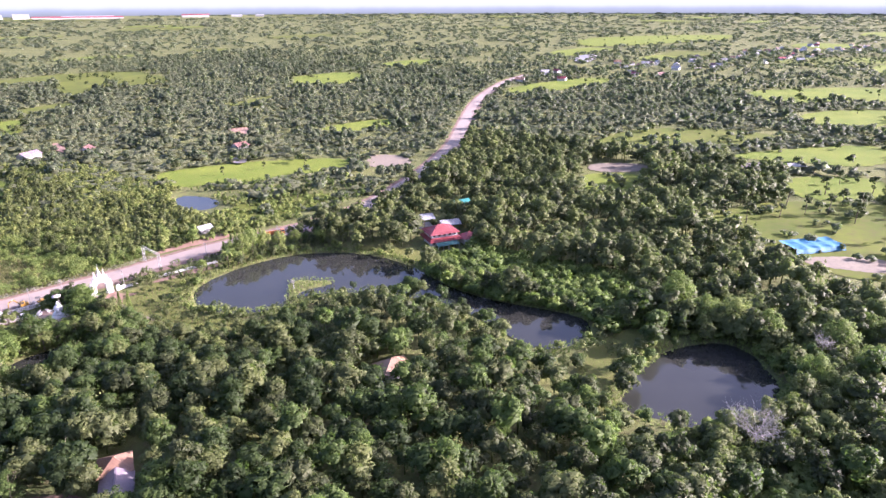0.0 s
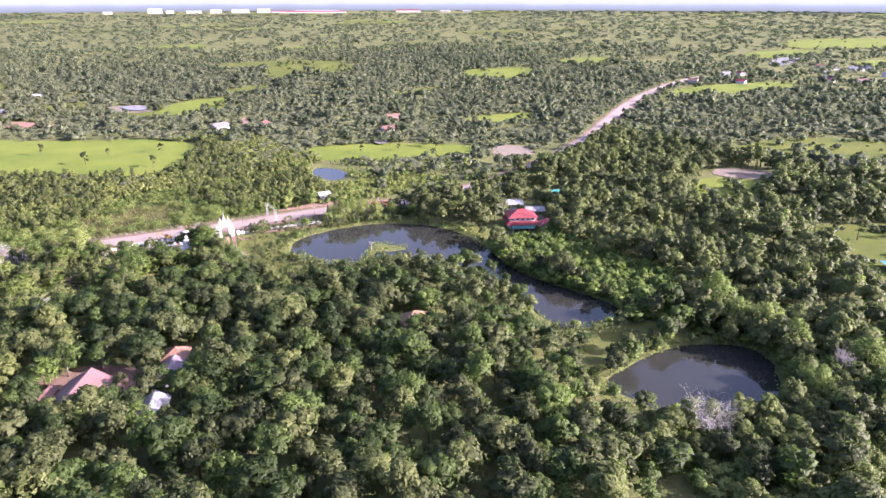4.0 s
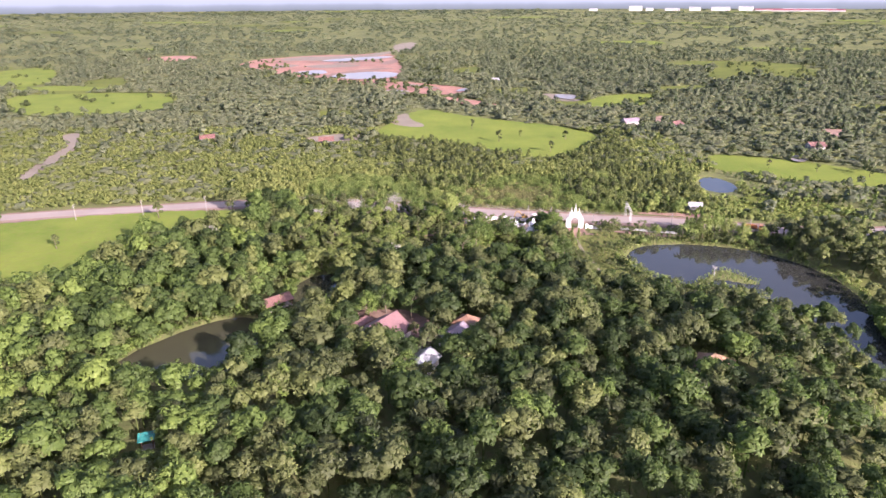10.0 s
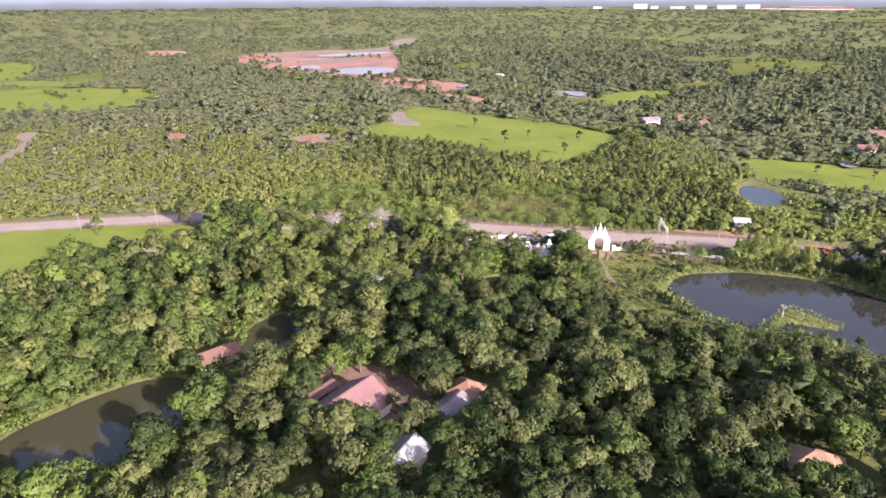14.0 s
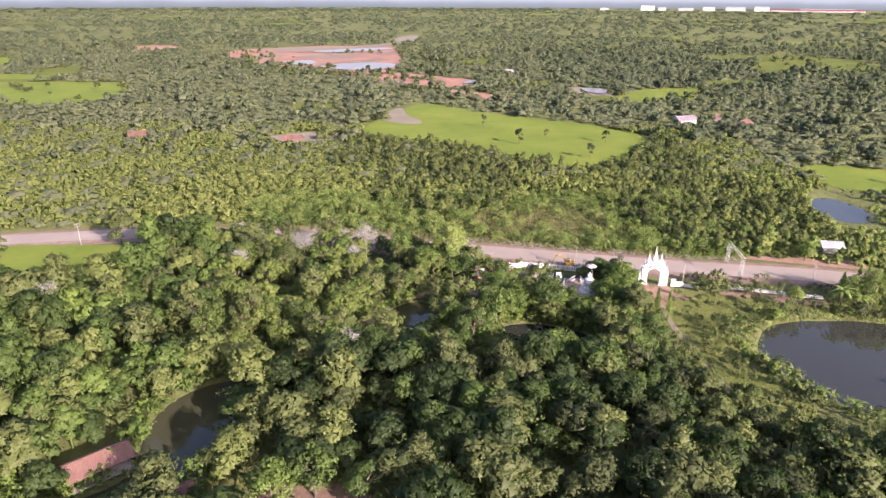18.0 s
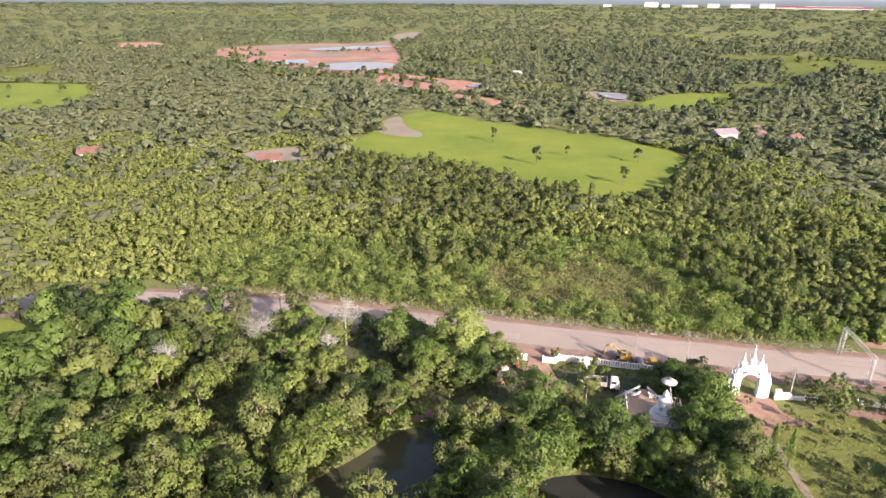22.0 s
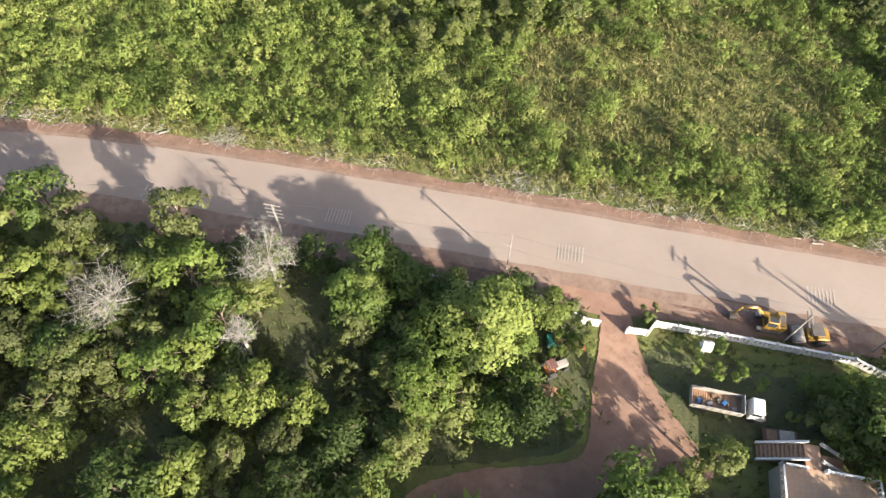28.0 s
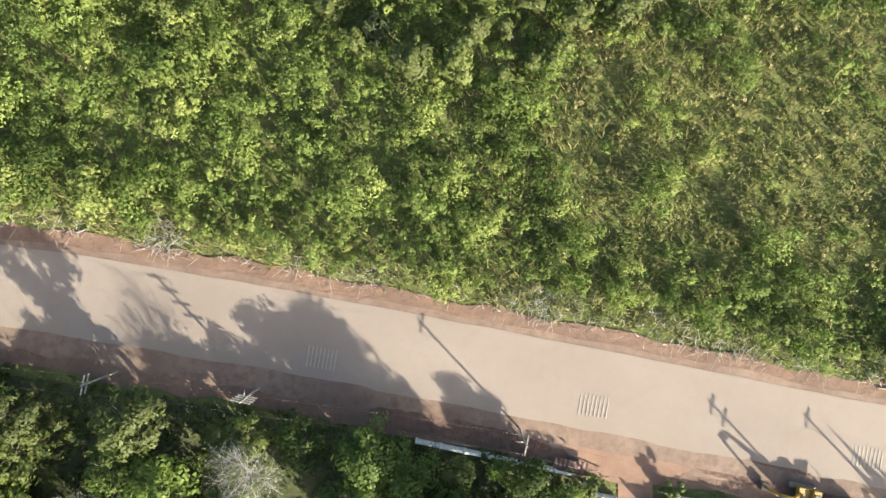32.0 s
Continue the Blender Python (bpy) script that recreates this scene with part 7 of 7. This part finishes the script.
forest("bank_shrubs", ex_[keep], ey_[keep], BUSH_FAR, LEAF_FRESH, "lush green shrubs on the east bank", 52, tints=np.random.RandomState(7).normal(0.62, 0.18, int(keep.sum())))
bx, by = scatter(40, 128, -200, -14, 3.4, 23)
ring_d = np.max([soft_in(bx, by, p) for p in PONDS[:2]], axis=0)
keep = (ring_d < -0.6) & (ring_d > -5.5) & (np.random.RandomState(3).rand(len(bx)) < 0.55) & (line_dist(bx, by, ROAD) > 9)
forest("bank_shrubs", bx[keep], by[keep], BUSH_FAR, LEAF_YOUNG, "low shrubs along the pond's banks", 53, scale=(0.35, 0.8))
bx, by = scatter(36, 112, -160, -14, 2.7, 27)
ring_d = soft_in(bx, by, PONDS[0])
keep = (ring_d < -1.5) & (ring_d > -13) & (bx < 96) & (by < -34) & (waves(bx, by, 11, 61) + 0.5 * waves(bx, by, 5, 62) > -0.25)
forest("bank_shrubs", bx[keep], by[keep], BUSH, LEAF, "bushes between the grove and the open bank", 57, scale=(0.6, 1.5))
north = (ring_d < -1.0) & (by > -36) & (bx > 60) & (bx < 106) & (line_dist(bx, by, ROAD) > 8.5)
forest("bank_shrubs", bx[north], by[north], BUSH, LEAF, "dense bushes between the pond and the road", 58, scale=(0.6, 1.4), tints=np.random.RandomState(19).normal(0.38, 0.2, int(north.sum())))
# bushes overhanging the shaded ponds
vx, vy = scatter(-104, 24, -128, -10, 1.7, 37)
shore = np.max([soft_in(vx, vy, p) for p in PONDS[2:4] + PONDS[5:]], axis=0)
keep = (shore < 0.7) & (shore > -2.6)
forest("bank_shrubs", vx[keep], vy[keep], BUSH, LEAF_FRESH, "yellow-green bushes hanging over the shaded pond", 64, scale=(0.7, 1.35), tints=np.random.RandomState(22).normal(0.62, 0.2, int(keep.sum())))
vx, vy = scatter(-98, -38, -112, -46, 1.9, 45)
near_d = soft_in(vx, vy, PONDS[2])
keep = (near_d < 0.7) & (near_d > -2.6) & (soft_in(vx - 2, vy - 3, PONDS[2]) < near_d) & (np.hypot(vx + 62.3, vy + 76.4) > 5.5)
forest("bank_shrubs", vx[keep], vy[keep], BUSH, LEAF_FRESH, "bright bushes crowding the muddy pond's shore", 67, scale=(0.7, 1.5), tints=np.random.RandomState(27).normal(0.7, 0.2, int(keep.sum())))
# bright trees and scrub south and east of the far pond
sx_, sy_ = scatter(50, 132, -213, -150, 3.7, 24)
far_d = soft_in(sx_, sy_, PONDS[1])
keep = (far_d < -2.2) & ((sy_ < -178) | (sx_ > 106)) & ~((sx_ < 58) & (sy_ > -200)) & (sy_ < -150) & (line_dist(sx_, sy_, [(128, -150), (122, -190), (112, -240)]) > 2.2) & ~((np.abs(sx_ - 63.5) < 4.5) & (np.abs(sy_ + 188.8) < 4.5))
forest("pond_woods", sx_[keep], sy_[keep], GROVE_TREES, LEAF, "bright green trees crowding the pond's far bank", 54, scale=(0.5, 0.95), tints=np.random.RandomState(17).normal(0.62, 0.2, int(keep.sum())))
sx_, sy_ = scatter(50, 132, -216, -148, 2.6, 25)
far_d = soft_in(sx_, sy_, PONDS[1])
keep = (far_d < -1.2) & ((sy_ < -176) | (sx_ > 103)) & (line_dist(sx_, sy_, [(128, -150), (122, -190), (112, -240)]) > 1.6)
forest("bank_shrubs", sx_[keep], sy_[keep], BUSH_FAR, LEAF_YOUNG, "low scrub beneath the bright trees", 55, scale=(0.5, 1.0))
# bushes along the road front by the gate lawn
sx_, sy_ = scatter(32, 100, -27, 0, 2.3, 26)
side = np.interp(sx_, xs_, ys_)
keep = (sy_ < side - 7.6) & (sy_ > side - 10.5) & (np.random.RandomState(18).rand(len(sx_)) < 0.6) & ((np.abs(sx_ - 48.5) < 2.6) | (sx_ > 74))
forest("roadside_bushes", sx_[keep], sy_[keep], BUSH, LEAF_YOUNG, "low green bushes between wall and lawn", 56, scale=(0.5, 1.1), category="bushes")
# bushes one by one on the lawns
SMALL = thing("lawn_bush", pose(42, -20, 0), "small rounded green bush on the lawn", "bush", "bushes on the lawns")
shared("stem", trunk_mesh(77, 1.2, 0.06, 4, 0.5), SMALL)
shared("crown", leaf_mesh("crown", crown(421, 0.95, 0.15, 1.9, 9, 420, 0.15, 0.9), LEAF, 0.5), SMALL)
lr = random.Random(12)
for x, y in ((38.6, -16.6), (40.5, -24), (38, -34), (36.5, -40), (41, -44), (38.4, -49), (36, -55), (43, -58), (46, -18), (52, -19.5), (58, -20.5), (64, -21), (49, -24), (42, -30), (4.6, 0.9), (33.6, -13.4), (47, -14.6), (44, -14.5), (31.8, -36), (33, -52), (40, -20), (43.5, -22.5), (36.8, -27), (39.5, -37.5), (35.5, -33), (41.5, -35), (46, -22.5), (54, -22), (37, -46), (40, -52), (42, -63), (44.5, -61), (36.2, -20.5), (31.2, -19.5), (38.8, -29.5), (34.6, -62)):
    s = lr.uniform(0.7, 1.35)
    copy_thing(SMALL, pose(x, y, 0, 0, 0, lr.uniform(0, 360)) @ Matrix.Diagonal((s, s, s * lr.uniform(0.85, 1.3), 1)))
for x, y, s in ((18.5, -11.0, 1.0), (21.5, -11.5, 1.1), (23.5, -9.5, 0.9), (26.0, -10.5, 1.0), (22, -14, 1.1), (25, -14, 1.05), (9.5, -21.5, 0.95), (7, -22, 0.9), (3, -20, 0.8), (13.5, -24, 0.8), (-20.5, -13.2, 0.9), (-23, -15.5, 0.8)):
    copy_thing(KINDS[lr.randrange(6)], pose(x, y, 0, 0, 0, lr.uniform(0, 360)) @ Matrix.Diagonal((s, s, s * 0.85, 1)))

SAPLING = tree_kind("sapling", "leafy bright green sapling on the rough grass", 431, 0.95, 0.5, 2.7, 10, 330, 0.17, LEAF_FRESH, 0.95, 4, 0.9, group="saplings by the wall")
SAPLING.matrix_basis = pose(10, -5.9, 0)
for x, y, s in ((12, -6.2, 0.95), (13.9, -7, 0.85), (16.2, -10.1, 0.7), (8, -5.1, 0.8), (10.9, -3.2, 0.9), (8.6, -3.6, 0.65), (12.4, -4.4, 0.6), (4.4, 0.2, 0.55), (-3.5, -2.6, 0.8), (-4.6, -2.2, 1.05), (-4.0, 1.0, 0.9), (-5.4, -8.6, 1.0), (-4.6, -10.8, 1.15), (-8.0, -10.2, 1.1), (-5.2, 0.0, 0.9), (-5.6, -3.4, 0.8)):
    copy_thing(SAPLING, pose(x, y, 0, 0, 0, lr.uniform(0, 360)) @ Matrix.Diagonal((s * 1.1, s * 1.1, s, 1)))
for x, y, s in ((21.2, -8.2, 0.56), (23.8, -8.8, 0.58), (19.4, -11.4, 0.54), (26.4, -11.8, 0.60), (18.6, -7.4, 0.38)):
    copy_thing(BIG, pose(x, y, 0, 0, 0, lr.uniform(0, 360)) @ Matrix.Diagonal((s * 1.15, s * 1.15, s, 1)))

# trees that shade the yard and hide the houses
for x, y, s in ((-14.9, -85.8, 1.25), (-31, -81.0, 1.2), (-24, -84, 1.0), (-22.6, -95.6, 0.82), (-10.5, -112.8, 1.1), (-36, -83.5, 1.1), (-41, -88, 0.9), (-26, -106, 1.0), (-24, -114, 1.0), (-15.5, -104, 1.0), (-5, -97.5, 1.15), (-38.5, -103, 1.1), (-33.5, -108, 1.0), (-8, -103, 1.1), (-13, -107, 0.95)):
    copy_thing(KINDS[lr.randrange(6)], pose(x, y, 0, 0, 0, lr.uniform(0, 360)) @ Matrix.Diagonal((s, s, s, 1)))

# low bushes over the rough pasture beyond the road
zx, zy = scatter(82, 150, 0, 40, 2.5, 34)
side = np.interp(zx, xs_, ys_)
keep = (zy > side + 8) & (soft_in(zx, zy, PONDS[4]) < -1) & (soft_in(zx + 3, zy + 7, PONDS[4]) < -1) & (np.hypot(zx - 88.3, zy - 11.5) > 4.5) & (waves(zx, zy, 9, 71) > -0.5)
forest("roadside_scrub", zx[keep], zy[keep], BUSH_FAR, LEAF_YOUNG, "low bright bushes over the rough pasture", 59, scale=(0.22, 0.6))
# bushes on the rough pastures
for poly_, m_, *_ in [f for f in FIELDS if "pasture" in f[2] or "scrub" in f[2] or "edge" in f[2] or "pale" in f[2]]:
    x0, x1, y0, y1 = min(q[0] for q in poly_), max(q[0] for q in poly_), min(q[1] for q in poly_), max(q[1] for q in poly_)
    zx, zy = scatter(x0, x1, y0, y1, 4.0, 36, 0.5)
    keep = in_poly(zx, zy, poly_) & (waves(zx, zy, 22, 72) > 0.42)
    forest("field_bushes", zx[keep], zy[keep], BUSH_FAR, LEAF_HAZE_GREY, "scattered bushes over rough pasture", 60, scale=(0.4, 1.3), category="bushes")
# lone trees on the fields
LONE = tree_kind("field_tree", "lone dark tree standing in the fields", 303, 2.4, 1.6, 7.5, 12, 700, 0.36, LEAF, 0.3, 5)
LONE.matrix_basis = pose(19.5, 146, 0)
fr = random.Random(14)
for x, y in ((34, 160), (46, 118), (60, 150), (5, 186), (238, -178), (243, -186), (250, -196), (236, -196), (228, -170), (262, -190), (268, -206), (276, -182), (290, -200), (300, -186), (255, -214), (246, -170), (214, -160), (222, -150), (220, -210), (205, -222), (560, -140), (590, -170), (620, -130), (540, -180), (650, -190), (-150, -30), (-128, 4), (150, 78), (170, 70), (190, 60), (128, 12), (118, 20), (140, 14)):
    s = fr.uniform(0.85, 1.35) if x > 200 else fr.uniform(0.5, 0.9)
    copy_thing(LONE, pose(x, y, 0, 0, 0, fr.uniform(0, 360)) @ Matrix.Diagonal((s, s, s * fr.uniform(0.9, 1.3), 1)))


# ---- grass, last ----
def tufts(name, x, y, h, material, label, seed, blades=5, wide=1.0):
    r = np.random.RandomState(seed)
    n = len(x)
    a = r.uniform(0, 6.283, (n, blades))
    lean = r.uniform(0.15, 1.1, (n, blades))
    hh = h * r.uniform(0.5, 1.3, (n, 1)) * r.uniform(0.7, 1.1, (n, blades))
    bx0, by0 = x[:, None] + 0.12 * np.cos(a), y[:, None] + 0.12 * np.sin(a)
    w = wide * (0.035 * h + 0.02) * r.uniform(0.5, 1.5, (n, blades))
    px, py = -np.sin(a) * w, np.cos(a) * w
    tx, ty = bx0 + np.cos(a) * lean * hh, by0 + np.sin(a) * lean * hh
    z0 = np.full(a.shape, -0.05)
    v = np.stack([np.stack([bx0 - px, by0 - py, z0], -1), np.stack([bx0 + px, by0 + py, z0], -1), np.stack([tx, ty, hh], -1)], 2).reshape(-1, 3)
    me = array_mesh(name, v, np.arange(len(v)).reshape(-1, 3), material, tint=np.repeat(r.normal(0.5, 0.2, n), 3 * blades))
    tagged(new(name, me), label, "grass", kind="stuff")


gx_, gy_ = scatter(-70, 64, 8, 64, 0.8, 31, 0.8)
side = np.interp(gx_, [p[0] for p in ROAD], [p[1] for p in ROAD])
keep = (gy_ > side + 6.4) & ((np.hypot((gx_ - 18) / 34, (gy_ - 34) / 19) < 1) | (gy_ < side + 13))
tufts("tall_grass", gx_[keep], gy_[keep], 1.0, LEAF_DRY, "tall dry and green grass between the young trees", 61)
gx_, gy_ = scatter(-8, 60, -66, 2, 0.9, 32, 0.8)
keep = np.zeros(gx_.shape, bool)
for p in LAWNS[:2]:
    keep |= in_poly(gx_, gy_, p)
keep &= np.max([soft_in(gx_, gy_, p) for p in PONDS], axis=0) < -0.3
# tufts by the truck take a darker leaf colour to show tree shade
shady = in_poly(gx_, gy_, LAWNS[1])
tufts("grass", gx_[keep & ~shady], gy_[keep & ~shady], 0.3, LEAF_YOUNG, "short green grass on the lawn", 62, 6, 2.2)
tufts("rough_grass", gx_[keep & shady], gy_[keep & shady], 0.3, LEAF, "short grass about the parked truck, darkened for tree shade", 66, 6, 2.2)
gx_, gy_ = scatter(-64, 32, -52, 14, 1.0, 35, 0.8)
side = np.interp(gx_, [p[0] for p in ROAD], [p[1] for p in ROAD])
keep = (gy_ < side - 7.4) & (np.max([soft_in(gx_, gy_, p) for p in PONDS], axis=0) < 0) & (line_dist(gx_, gy_, DRIVE) > 2.4)
for p in LAWNS[:2]:
    keep &= ~in_poly(gx_, gy_, p)
tufts("rough_grass", gx_[keep], gy_[keep], 0.55, LEAF, "rough dark grass beneath the trees", 64, 6, 2.0)
gx_, gy_ = scatter(40, 128, -205, -18, 1.2, 33, 0.9)
ring_d = np.max([soft_in(gx_, gy_, p) for p in PONDS[:2]], axis=0)
spit_d = soft_in(gx_, gy_, rounded(SPIT))
keep = ((ring_d < 0.9) & (ring_d > -4.0)) | (spit_d > -0.3)
tufts("bank_grass", gx_[keep], gy_[keep], 0.7, LEAF_YOUNG, "reedy yellow-green grass fringing the ponds", 63, 7, 2.5)

# brush and cut twigs pushed to the far verge
br = random.Random(21)
brush = bmesh.new()
heaps = [br.uniform(-75, 60) for _ in range(26)]
for k in range(1900):
    x = br.uniform(-75, 60) if k % 3 == 0 else br.gauss(heaps[k % 26], 1.3)
    y = float(np.interp(x, xs_, ys_)) + br.uniform(5.9, 9.0)
    a, l0 = br.uniform(0, 6.28), br.uniform(0.4, 1.6)
    z = br.uniform(0.03, 0.35)
    tube(brush, (x, y, z), (x + l0 * math.cos(a), y + l0 * math.sin(a), z + br.uniform(-0.05, 0.35)), br.uniform(0.015, 0.04), 0.01, 3)
tagged(part("brushwood", brush, BARK_DEAD), "grey cut twigs heaped along the verge", "brushwood", kind="stuff")
